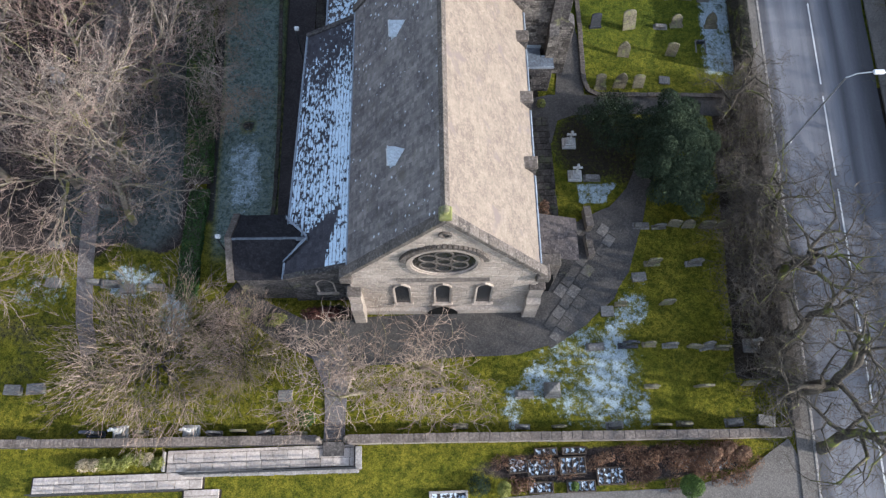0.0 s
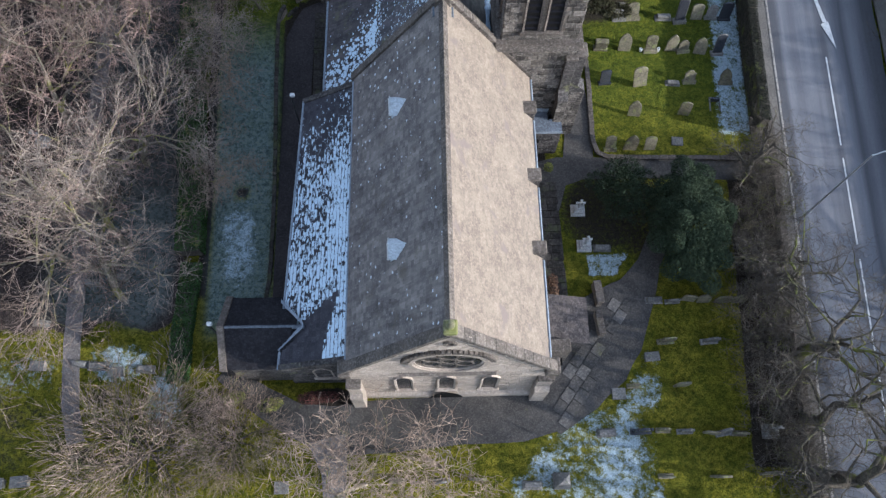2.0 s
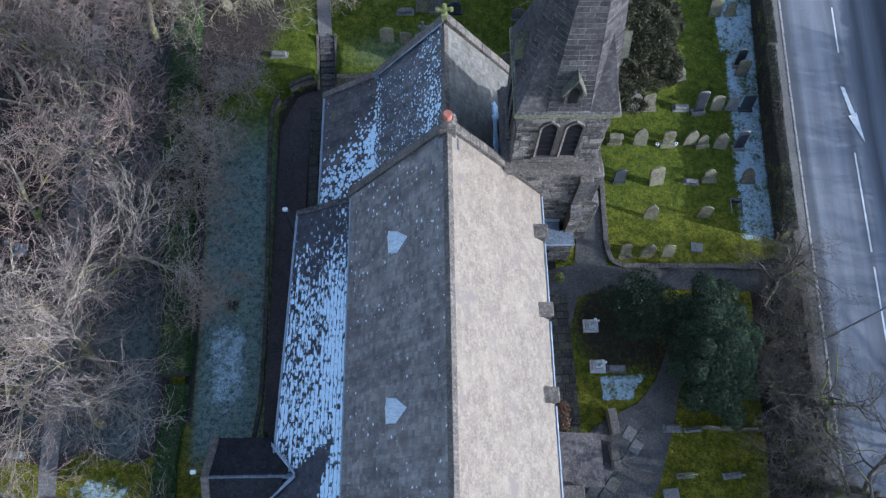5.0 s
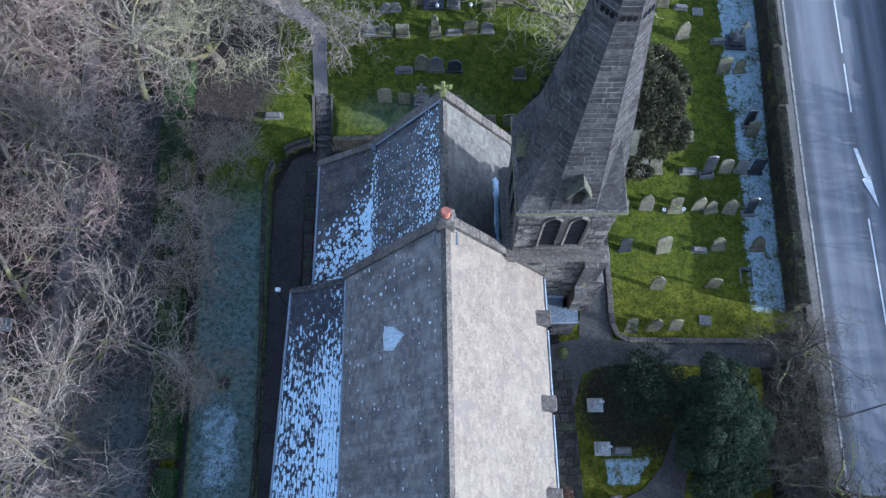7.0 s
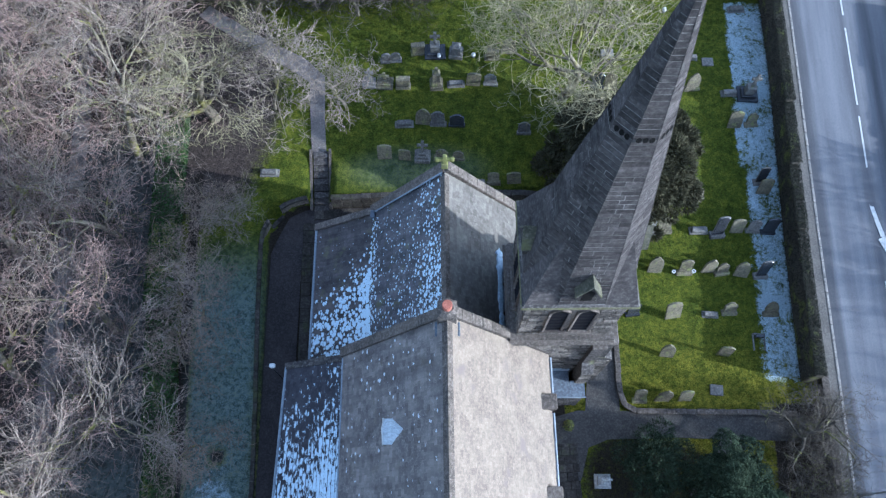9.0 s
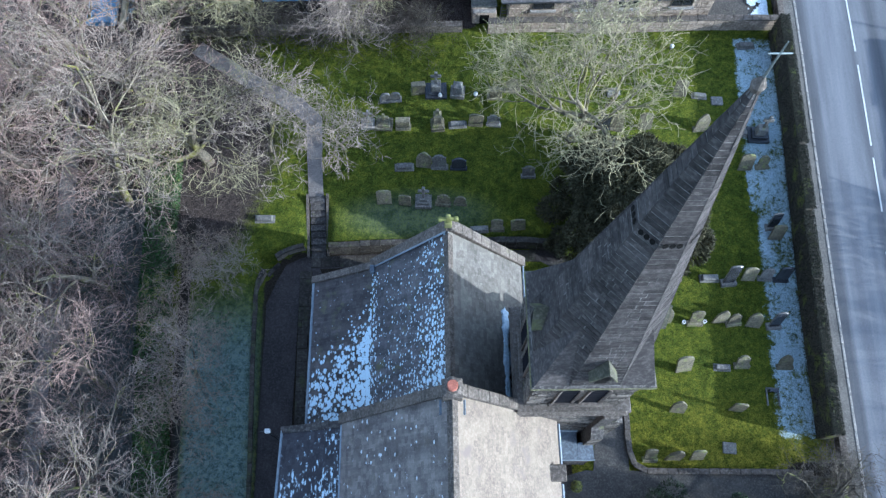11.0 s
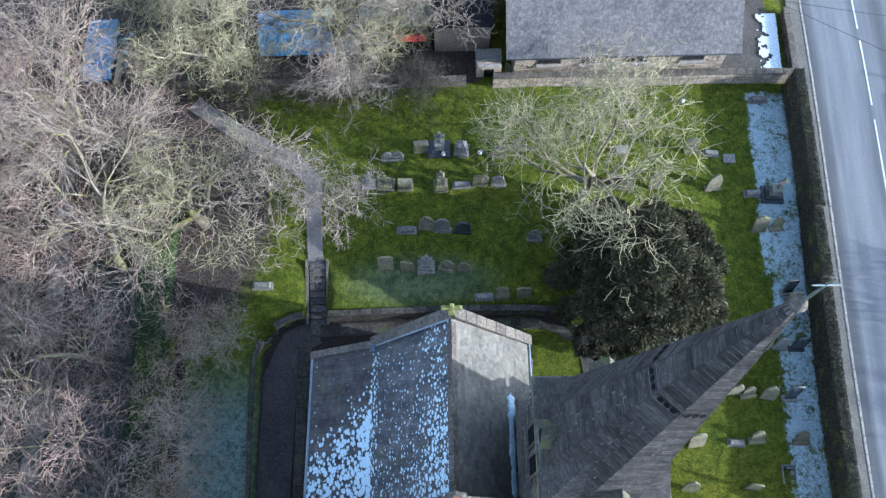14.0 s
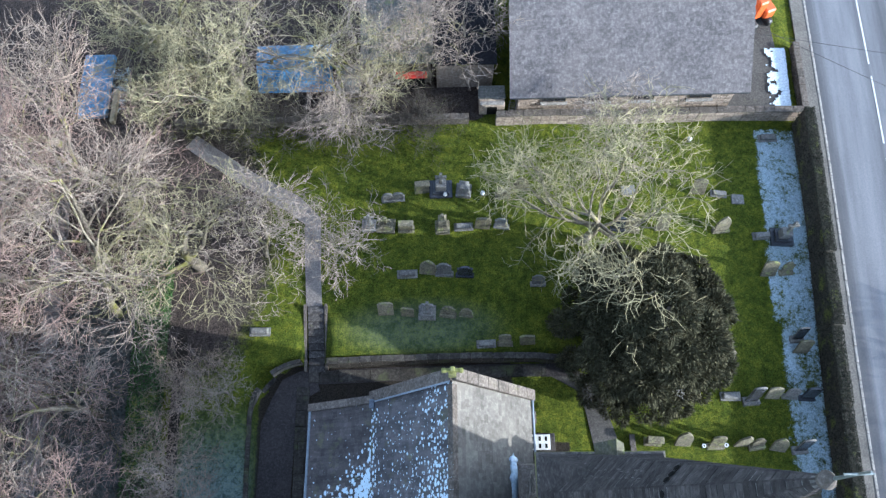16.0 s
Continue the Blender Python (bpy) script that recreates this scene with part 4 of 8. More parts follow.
part("centre_foil", ring(Shape(), *ROSE, 0.30, 0.38, NAVE_W + 0.0, NAVE_W + 0.06, 20), M_COPING, rose)
oculus = part("oculus", ring(Shape(), 0.02, 11.05, 0.17, 0.30, NAVE_W - 0.06, NAVE_W + 0.08, 20), M_COPING, church, "small round opening in the gable")
part("opening", disc(Shape(), 0.02, 11.05, 0.2, NAVE_W + 0.03, 20), M_DARK, oculus)


def pointed(w, z0, z1, n=8):
    """Outline of a pointed window about x = 0: half width w, from sill z0 to tip z1."""
    spring = z1 - 1.55 * w
    left = [(-w + 2 * w * (1 - math.cos(radians(60) * i / n)), spring + 2 * w * math.sin(radians(60) * i / n) * (z1 - spring) / (1.732 * w)) for i in range(n + 1)]
    return [(-w, z0)] + left + [(-x, z) for x, z in left[::-1][1:]] + [(w, z0)]


def frame_of(outline, grow):
    zs = [z for _, z in outline]
    hx, h0, h1 = max(x for x, _ in outline), min(zs), max(zs)
    return [(x * (hx + grow) / hx, h0 + (z - h0) * (h1 - h0 + grow) / (h1 - h0)) for x, z in outline]


def gothic_window(name, m, w, z0, z1, parent, fill=M_GLASS, label="", bars=0, slats=0, stone=M_STONE):
    """A pointed opening with moulded jambs, sill and leaded glass or louvres, facing local -y."""
    o = pointed(w, z0, z1)
    g = frame_of(o, 0.1)
    sh = Shape()
    k = len(o)
    p = [m @ Vector((x, y, z)) for y in (-0.06, 0.06) for x, z in g] + [m @ Vector((x, y, z)) for y in (-0.03, 0.06) for x, z in o]
    f = []
    for i in range(k - 1):
        f += [(i, i + 1, 2 * k + i + 1, 2 * k + i), (2 * k + i, 2 * k + i + 1, 3 * k + i + 1, 3 * k + i), (k + i + 1, k + i, i, i + 1)[::-1]]
    sh.add(p, f)
    win = part(name, sh, stone, parent, label)
    part("pane", Shape().add([m @ Vector((x, 0.03, z)) for x, z in o], [tuple(range(k))]), fill, win)
    part("sill", Shape().box(-w - 0.22, w + 0.22, -0.14, 0.06, z0 - 0.16, z0, 0.03, m), stone, win)
    for i in range(bars):
        x = -w + 2 * w * (i + 1) / (bars + 1)
        part("mullion", Shape().box(x - 0.04, x + 0.04, -0.03, 0.04, z0, z1 - 0.5 * w, 0, m), stone, win)
    for i in range(slats):
        z = z0 + (z1 - z0 - w) * (i + 0.5) / slats
        s = Shape().prism([(-w, 0.028, z + 0.07), (-w, -0.02, z - 0.05), (-w, -0.005, z - 0.07), (-w, 0.028, z + 0.04)], (0, 0, 0), (2 * w, 0, 0))
        s.v = [tuple(m @ Vector(q)) for q in s.v]
        part("louvre", s, M_LOUVRE, win)
    return win


for x, z0, z1 in LANCETS:
    gothic_window("lancet_window", Matrix.Translation((x, NAVE_W, 0)), 0.36, z0, z1, church, M_GLASS, "dark lancet window in the west front", 0)
part("string_course", Shape().prism([(0, 0.06, 0), (0, -0.12, -0.02), (0, -0.12, 0.08), (0, 0.06, 0.18)], (-2.3, NAVE_W, 5.35), (2.3, NAVE_W, 5.35)), M_COPING, church, "dark moulded string course")
part("plinth", Shape().prism([(0, 0.06, 0), (0, -0.16, 0), (0, -0.16, 0.7), (0, 0.06, 0.86)], (-4.8, NAVE_W, -0.1), (4.9, NAVE_W, -0.1)), M_STONE, church)
door = part("west_door", Shape().add([(x, NAVE_W - 0.19, z) for x, z in pointed(0.85, 0.0, 1.45)], [tuple(range(len(pointed(0.85, 0.0, 1.45))))]), M_DARK, church, "dark low cellar door under the windows")


def coping(name, x0, z0, x1, z1, y0, y1, thick=0.14, label="weathered stone gable coping"):
    """Coping stones along one slope of a gable, each a part."""
    d = Vector((x1 - x0, 0, z1 - z0))
    n = max(2, round(d.length / 0.75))
    turn = math.atan2(d.z, d.x)
    for i in range(n):
        c = Vector((x0, 0, z0)) + d * (i + 0.5) / n
        m = Matrix.Translation(c) @ Matrix.Rotation(-turn, 4, "Y")
        sh = Shape().box(-d.length / n / 2 + 0.006, d.length / n / 2 - 0.006, y0, y1, -0.1, thick + rs.uniform(-0.012, 0.012), 0.03, m)
        part(name, sh, M_COPING, church, label if i == 0 else "")


coping("coping_stone", 0, 12.66, -4.95, 6.05, -0.62, -0.1)
coping("coping_stone", 0, 12.66, 5.05, 5.85, -0.62, -0.1)
finial = Shape().box(-0.28, 0.28, -0.62, -0.06, 12.75, 13.05, 0.05).lathe([(0.17, 13.04), (0.13, 13.25), (0.2, 13.33), (0.12, 13.5), (0.05, 13.56)], 10, (0, -0.34))
part("gable_finial", finial, M_LEDGE, church, "mossy broken gable finial")
part("kneeler", Shape().box(4.6, 5.3, -0.72, 0.1, 5.35, 5.9, 0.06), M_COPING, church)
part("kneeler", Shape().box(-5.15, -4.5, -0.72, 0.1, 5.5, 6.05, 0.06), M_COPING, church)


def buttress(x0, x1, y0, y1, z, lean, side, parent=None, material=M_STONE, name="buttress"):
    """A stepped buttress: lower stage with a sloped offset, upper stage with a sloped cap. side: the outward way, as x and y."""
    sx, sy = side
    sh = Shape()
    sh.box(x0, x1, y0, y1, -0.3, z * 0.6, 0.02)
    ux0, ux1, uy0, uy1 = x0 + (lean if sx < 0 else 0), x1 - (lean if sx > 0 else 0), y0 + (lean if sy < 0 else 0), y1 - (lean if sy > 0 else 0)
    low = [(x0, y0, z * 0.6), (x1, y0, z * 0.6), (x1, y1, z * 0.6), (x0, y1, z * 0.6)]
    high = [(ux0, uy0, z * 0.6 + lean), (ux1, uy0, z * 0.6 + lean), (ux1, uy1, z * 0.6 + lean), (ux0, uy1, z * 0.6 + lean)]
    sh.add(low + high, [(4, 5, 6, 7)] + [(i, (i + 1) % 4, 4 + (i + 1) % 4, 4 + i) for i in range(4)])
    sh.box(ux0, ux1, uy0, uy1, z * 0.6 + lean - 0.02, z, 0.02)
    b = part(name, sh, material, parent or church, "stepped stone buttress")
    part("cap", Shape().box(ux0 - 0.05, ux1 + 0.05, uy0 - 0.05, uy1 + 0.05, z, z + 0.16, 0.04), M_COPING, b)
    return b


buttress(4.45, 5.2, -0.95, 0.15, 4.2, 0.25, (0, -1))
buttress(-4.9, -4.25, -1.15, -0.42, 4.1, 0.25, (0, -1))
for v in (5.25, 9.2, 13.15):
    buttress(4.15, 4.95, v - 0.3, v + 0.3, 6.75, 0.1, (1, 0), None, M_DARKSTONE)

# roofs of the nave
part("nave_roof", Shape().prism([(-NAVE_HALF - 0.05, 0, NAVE_EAVE - 0.13), (NAVE_HALF + 0.05, 0, NAVE_EAVE - 0.13), (0, 0, NAVE_RIDGE - 0.03)], (0, -0.05, 0), (0, NAVE_E, 0)), M_WALL, church, "steep stone-slated nave roof")
rise = NAVE_RIDGE - NAVE_EAVE


def lichen(x, y):
    k = 0.27 + 0.11 * noise.noise((x * 0.5, y * 0.35, 3))
    return k + 0.04 * smooth01((2.0 - y) / 2) + 0.04 * smooth01((y - 9) / 4)


slates("south_slating", (NAVE_HALF + 0.12, NAVE_E - 0.3, NAVE_EAVE - 0.14), (NAVE_HALF + 0.12, -0.05, NAVE_EAVE - 0.14), (-NAVE_HALF - 0.12, 0, rise + 0.16), M_SOUTHSLATE, church, 0.215, 0.28, label="stone slates coloured pale for the sunlit slope", singles=range(28, 33))
slates("north_slating", (-NAVE_HALF - 0.12, -0.05, NAVE_EAVE - 0.14), (-NAVE_HALF - 0.12, NAVE_E - 0.3, NAVE_EAVE - 0.14), (NAVE_HALF + 0.12, 0, rise + 0.16), M_NORTHSLATE, church, 0.215, 0.28, label="stone slates coloured dark for the shaded slope, with pale lichen spots", frost=lichen, singles=range(28, 33))


def ridge_tiles(y0, y1, z, name="ridge_tile", step=0.45):
    unit = Shape().prism([(-0.2, 0, -0.17), (-0.16, 0, -0.17), (0, 0, 0.05), (0.16, 0, -0.17), (0.2, 0, -0.17), (0.0, 0, 0.10)], (0, 0.006, 0), (0, step - 0.006, 0)).mesh(name, M_COPING)
    y = y0
    while y < y1 - 0.2:
        ob = part(name, unit, None, church)
        ob.location = (0, y, z)
        y += step


ridge_tiles(0.0, NAVE_E - 0.5, NAVE_RIDGE + 0.03)
ridge_tiles(NAVE_E + 0.4, CH_E - 0.4, CH_RIDGE + 0.03)
coping("coping_stone", 0, NAVE_RIDGE + 0.1, -4.85, NAVE_EAVE - 0.25, NAVE_E - 0.32, NAVE_E + 0.12, 0.2)
coping("coping_stone", 0, NAVE_RIDGE + 0.1, 4.75, NAVE_EAVE - 0.15, NAVE_E - 0.32, NAVE_E + 0.12, 0.2)
stack = part("chimney", Shape().box(-0.38, 0.38, NAVE_E - 0.5, NAVE_E + 0.2, NAVE_RIDGE - 0.4, NAVE_RIDGE + 0.45, 0.04).lathe([(0.4, NAVE_RIDGE + 0.44), (0.42, NAVE_RIDGE + 0.52), (0.3, NAVE_RIDGE + 0.6), (0.26, NAVE_RIDGE + 0.66)], 8, (0, NAVE_E - 0.15)), M_COPING, church, "small stone gable chimney")
part("chimney_pot", Shape().lathe([(0.17, NAVE_RIDGE + 0.62), (0.19, NAVE_RIDGE + 0.72), (0.16, NAVE_RIDGE + 0.95), (0.2, NAVE_RIDGE + 1.0), (0.18, NAVE_RIDGE + 1.04), (0.1, NAVE_RIDGE + 1.04)], 12, (0, NAVE_E - 0.15)), M_TERRA, stack, "red terracotta pot")
for x in (-0.42, 0.44):
    part("lead_flashing", Shape().box(x - 0.06, x + 0.06, NAVE_E - 0.95, NAVE_E - 0.4, nave_z(x) - 0.02, nave_z(x) + 0.10, 0.02), M_LEAD, church)


def gutter(name, a, b, r=0.07):
    a, b = Vector(a), Vector(b)
    sh = Shape().tube([a, a.lerp(b, 0.5), b], [r] * 3, 8)
    return part(name, sh, M_GUTTER, church, "pale painted eaves gutter")


for y0, y1 in ((0.0, 4.85), (5.65, 8.8), (9.6, 12.75), (13.55, 15.3)):
    gutter("gutter", (4.82, y0, 6.12), (4.82, y1, 6.12), 0.06)
gutter("gutter", (-4.78, -0.1, 5.95), (-4.78, 15.4, 5.95), 0.07)
gutter("gutter", (AISLE_X - 0.12, 0.1, AISLE_LOW - 0.02), (AISLE_X - 0.12 + AISLE_TAPER, AISLE_E, AISLE_LOW - 0.02), 0.07)
gutter("gutter", (CHA_X - 0.1, 15.8, CHA_LOW - 0.02), (CHA_X - 0.1, CH_E - 0.35, CHA_LOW - 0.02), 0.07)


def roof_vent(v, z):
    """A small dormer vent on the north slope: an upright gable, two cheeks and two lead planes that run into the slates."""
    k = rise / NAVE_HALF
    xf = -(NAVE_RIDGE - z) / k - 0.45
    zf = NAVE_RIDGE + xf * k
    w, h = 0.46, 1.02
    c = 0.46
    end = (xf + h / k + 0.04, v, zf + h + 0.05)
    eave = xf + c / k + 0.03
    walls = Shape().add([(xf, v - w, zf - 0.05), (xf, v + w, zf - 0.05), (xf, v + w, zf + c), (xf, v, zf + h), (xf, v - w, zf + c), (eave, v - w, zf + c), (eave, v + w, zf + c)],
                        [(0, 1, 2, 3, 4), (0, 4, 5), (1, 6, 2)])
    vent = part("roof_vent", walls, M_VENTLEAD, church, "small gabled roof vent clad in pale lead")
    roof = Shape()
    for sgn in (-1, 1):
        e, f = v + sgn * (w + 0.05), zf + c - 0.03
        top = [(xf - 0.07, v, zf + h + 0.04), end, (eave + 0.02, e, f), (xf - 0.07, e, f)]
        roof.add(top + [(x, y, z - 0.04) for x, y, z in top], [(0, 1, 2, 3), (7, 6, 5, 4), (0, 3, 7, 4), (3, 2, 6, 7)])
    part("vent_roof", roof, M_VENTLEAD, vent, "two pale lead roof planes")
    part("vent_frame", Shape().tube([(xf - 0.09, v - w - 0.05, zf + c - 0.03), (xf - 0.09, v, zf + h + 0.02), (xf - 0.09, v + w + 0.05, zf + c - 0.03)], [0.04] * 3, 6), M_WHITE, vent)
    part("louvre", Shape().add([(xf - 0.02, v - 0.3, zf + 0.06), (xf - 0.02, v + 0.3, zf + 0.06), (xf - 0.02, v + 0.3, zf + 0.4), (xf - 0.02, v, zf + 0.68), (xf - 0.02, v - 0.3, zf + 0.4)], [(0, 1, 2, 3, 4)]), M_DARK, vent)


roof_vent(4.2, 9.75)
roof_vent(11.55, 9.75)

# north aisle, with frost on its slates
wall = Shape().prism([(AISLE_X, 0, -0.4), (-4.4, 0, -0.4), (-4.4, 0, AISLE_HIGH - 0.1), (AISLE_X, 0, AISLE_LOW - 0.1)], (0, AISLE_W, 0), (0, AISLE_E - 0.1, 0))
aisle = part("aisle_wall", wall, M_DARKSTONE, church, "dark stone north aisle wall")
st = blocks(Shape(), (AISLE_X, AISLE_W, 0), (1, 0, 0), (0, 0, 1), (0, -1, 0), 3.6, 5.4, lambda x, z: z < AISLE_LOW + x * 0.46 - 0.2)
blocks(st, (AISLE_X, AISLE_E - 0.1, 0), (0, -1, 0), (0, 0, 1), (-1, 0, 0), AISLE_E - AISLE_W - 0.1, 3.7)
part("stonework", st, M_DARKSTONE, aisle, kind="stuff")


def hoar_aisle(x, y):
    k = 0.525 + 0.07 * smooth01((x + 6.7) / 1.2) - 0.06 * noise.noise((x * 0.8, y * 0.5, 8))
    k -= 0.13 * smooth01((y - 10.8) / 2.0) + 0.06 * smooth01((y - 13.0) / 1.5)
    k -= 0.35 * smooth01((3.3 - y + (x + 6.2) * 0.7) / 0.6) * smooth01((-6.0 - x + y * 0.25) / 0.5)
    return k


slates("aisle_slating", (AISLE_X - 0.15, AISLE_W - 0.05, AISLE_LOW - 0.05), (AISLE_X - 0.15, AISLE_E - 0.1, AISLE_LOW - 0.05), (-4.62 - AISLE_X + 0.15, 0, AISLE_HIGH - AISLE_LOW + 0.05), M_AISLESLATE, church, 0.21, 0.26, lip=0.04, label="dark slates half covered with white frost", frost=hoar_aisle)
for y0, y1 in ((AISLE_W - 0.2, AISLE_W + 0.08), (AISLE_E - 0.12, AISLE_E + 0.2)):
    part("aisle_coping", Shape().prism([(AISLE_X - 0.2, 0, AISLE_LOW - 0.2), (-4.6, 0, AISLE_HIGH - 0.05), (-4.6, 0, AISLE_HIGH + 0.12), (AISLE_X - 0.2, 0, AISLE_LOW + 0.0)], (0, y0, 0), (0, y1, 0)), M_DARKSTONE, church)
gothic_window("aisle_window", Matrix.Translation((-6.3, AISLE_W, 0)), 0.4, 1.5, 3.4, church, M_GLASS, "dark aisle window")

# the aisle narrows towards the east
for ob in [o for o in church.children_recursive if o.name.split(".")[0] in ("aisle_wall", "aisle_slating", "aisle_coping") or o.parent == aisle]:
    for v in ob.data.vertices:
        v.co.x += AISLE_TAPER * v.co.y / AISLE_E * min(1.0, max(0.0, (-4.6 - v.co.x) / 3.6))

# chancel and its north chapel
body = Shape().prism([(-3.35, 0, -0.4), (3.35, 0, -0.4), (3.35, 0, CH_EAVE - 0.1), (0, 0, CH_RIDGE - 0.2), (-3.35, 0, CH_EAVE - 0.1)], (0, NAVE_E, 0), (0, CH_E - 0.25, 0))
part("chancel_wall", body, M_DARKSTONE, church, "dark stone chancel walls")
slope = CH_RIDGE - CH_EAVE
slates("chancel_slating", (CH_HALF + 0.1, CH_E - 0.35, CH_EAVE - 0.13), (CH_HALF + 0.1, NAVE_E + 0.12, CH_EAVE - 0.13), (-CH_HALF - 0.1, 0, slope + 0.13), M_CHANCELSOUTH, church, 0.25, 0.34, label="chancel slates coloured pale for the sunlit south slope")


def hoar_chancel(x, y):
    k = 0.46 + 0.19 * smooth01((x + 2.1) / 1.7) * (0.55 + 0.45 * smooth01((21.5 - y) / 3)) + 0.05 * noise.noise((x * 0.7, y * 0.7, 6))
    return k + 0.05 * smooth01((19.5 - y) / 3) + 0.13 * smooth01((0.3 - abs(x + 3.5)) / 0.25) - 0.10 * smooth01((y - 22.2) / 0.5) * smooth01((-0.8 - x) / 0.5)


def hoar_chapel(x, y):
    k = 0.36 + 0.33 * smooth01((21.4 - y + 0.55 * (x + 5.2)) / 3.6) * smooth01((x + 7.9) / 1.4) + 0.06 * noise.noise((x, y, 2))
    return k + 0.14 * smooth01((x + 4.3) / 0.5) * smooth01((22 - y) / 2) - 0.25 * smooth01((16.3 - y) / 0.5) * smooth01((-5.5 - x) / 1.0)


slates("chancel_slating", (-CH_HALF - 0.1, NAVE_E + 0.12, CH_EAVE - 0.13), (-CH_HALF - 0.1, CH_E - 0.35, CH_EAVE - 0.13), (CH_HALF + 0.1, 0, slope + 0.13), M_CHANCELSLATE, church, 0.25, 0.32, label="grey-green slates darkened for the shaded slope, sprinkled with frost", frost=hoar_chancel)
wall = Shape().prism([(CHA_X, 0, -0.4), (-3.4, 0, -0.4), (-3.4, 0, CHA_HIGH - 0.1), (CHA_X, 0, CHA_LOW - 0.1)], (0, NAVE_E - 0.3, 0), (0, CH_E - 0.45, 0))
part("chapel_wall", wall, M_DARKSTONE, church, "dark stone north chapel")
slates("chapel_slating", (CHA_X - 0.12, NAVE_E - 0.2, CHA_LOW - 0.06), (CHA_X - 0.12, CH_E - 0.45, CHA_LOW - 0.06), (-CH_HALF + 0.02 - CHA_X + 0.12, 0, CHA_HIGH - CHA_LOW + 0.06), M_CHAPELSLATE, church, 0.22, 0.28, label="dark slates with lumps of frost", frost=hoar_chapel)
c = Shape().prism([(CHA_X - 0.2, 0, CHA_LOW - 0.2), (-3.6, 0, CHA_HIGH - 0.05), (-3.6, 0, CHA_HIGH + 0.16), (CHA_X - 0.2, 0, CHA_LOW + 0.06)], (0, CH_E - 0.5, 0), (0, CH_E - 0.15, 0))
part("chapel_coping", c, M_COPING, church)
coping("coping_stone", 0, CH_RIDGE + 0.08, -3.72, CH_EAVE - 0.35, CH_E - 0.42, CH_E + 0.08, 0.22)
coping("coping_stone", 0, CH_RIDGE + 0.08, 3.72, CH_EAVE - 0.35, CH_E - 0.42, CH_E + 0.08, 0.22)
part("lead_flashing", Shape().box(-3.75, -3.5, CH_E - 0.75, CH_E - 0.35, CH_EAVE - 0.2, CH_EAVE + 0.12, 0.03), M_LEAD, church)
part("lead_flashing", Shape().prism([(-3.5, 0, CH_EAVE + 0.14), (-3.5, 0, CH_EAVE + 0.2), (-0.1, 0, CH_RIDGE + 0.12), (-0.1, 0, CH_RIDGE + 0.04)], (0, CH_E - 0.5, 0), (0, CH_E - 0.43, 0)), M_GUTTER, church)
gutter("gutter", (3.72, 20.6, CH_EAVE - 0.14), (3.72, CH_E - 0.35, CH_EAVE - 0.14), 0.055)
cross = Shape().box(-0.16, 0.16, CH_E - 0.34, CH_E - 0.02, CH_RIDGE + 0.15, CH_RIDGE + 0.5, 0.03).box(-0.07, 0.07, CH_E - 0.25, CH_E - 0.11, CH_RIDGE + 0.48, CH_RIDGE + 1.05, 0.02).box(-0.34, 0.34, CH_E - 0.25, CH_E - 0.11, CH_RIDGE + 0.72, CH_RIDGE + 0.86, 0.02)
for x, z in ((-0.34, 0.79), (0.34, 0.79), (0, 1.05)):
    cross.box(x - 0.1, x + 0.1, CH_E - 0.27, CH_E - 0.09, CH_RIDGE + z - 0.1, CH_RIDGE + z + 0.1, 0.04)
part("gable_cross", cross, M_LEDGE, church, "mossy stone cross on the chancel gable")

# vestry at the north-west corner, gabled to the north
VX, VY0, VY1, VE, VR = -11.0, 0.4, 3.8, 3.6, 4.75
ym = (VY0 + VY1) / 2
part("vestry_wall", Shape().prism([(0, VY0, -0.4), (0, VY1, -0.4), (0, VY1, VE - 0.1), (0, ym, VR - 0.15), (0, VY0, VE - 0.1)], (VX + 0.05, 0, 0), (-7.9, 0, 0)), M_DARKSTONE, church, "small dark stone vestry")
slates("vestry_slating", (VX, VY0 - 0.15, VE - 0.08), (-7.6, VY0 - 0.15, VE - 0.08), (0, ym - VY0 + 0.15, VR - VE + 0.08), M_SLATE, church, 0.2, 0.25, label="black wet slates of the vestry roof")
slates("vestry_slating", (-7.4, VY1 + 0.15, VE - 0.08), (VX, VY1 + 0.15, VE - 0.08), (0, ym - VY1 - 0.15, VR - VE + 0.08), M_SLATE, church, 0.2, 0.25)
c = Shape()
for y in (VY0 - 0.25, VY1 + 0.25):
    c.prism([(0, y, VE - 0.2), (0, ym, VR + 0.0), (0, ym, VR + 0.16), (0, y, VE + 0.02)], (VX - 0.28, 0, 0), (VX + 0.06, 0, 0))
part("vestry_coping", c, M_COPING, church, "pale stone coping of the vestry gable")
part("vestry_ridge", Shape().prism([(0, ym - 0.12, VR - 0.1), (0, ym, VR + 0.06), (0, ym + 0.12, VR - 0.1)], (VX, 0, 0), (-7.0, 0, 0)), M_LEAD, church)
part("valley_lead", Shape().prism([(-8.35, VY0 + 0.6, 4.05), (-8.35, VY0 + 0.8, 4.05), (-7.05, ym + 0.1, 4.78), (-7.05, ym - 0.1, 4.78)], (0, 0, 0), (0, 0, 0.05)), M_GUTTER, church)
part("valley_lead", Shape().prism([(-8.35, VY1 - 0.1, 4.05), (-8.35, VY1 - 0.3, 4.05), (-7.05, ym, 4.78), (-7.05, ym + 0.15, 4.78)], (0, 0, 0), (0, 0, 0.05)), M_GUTTER, church)
snow_line = Shape()
n = 44
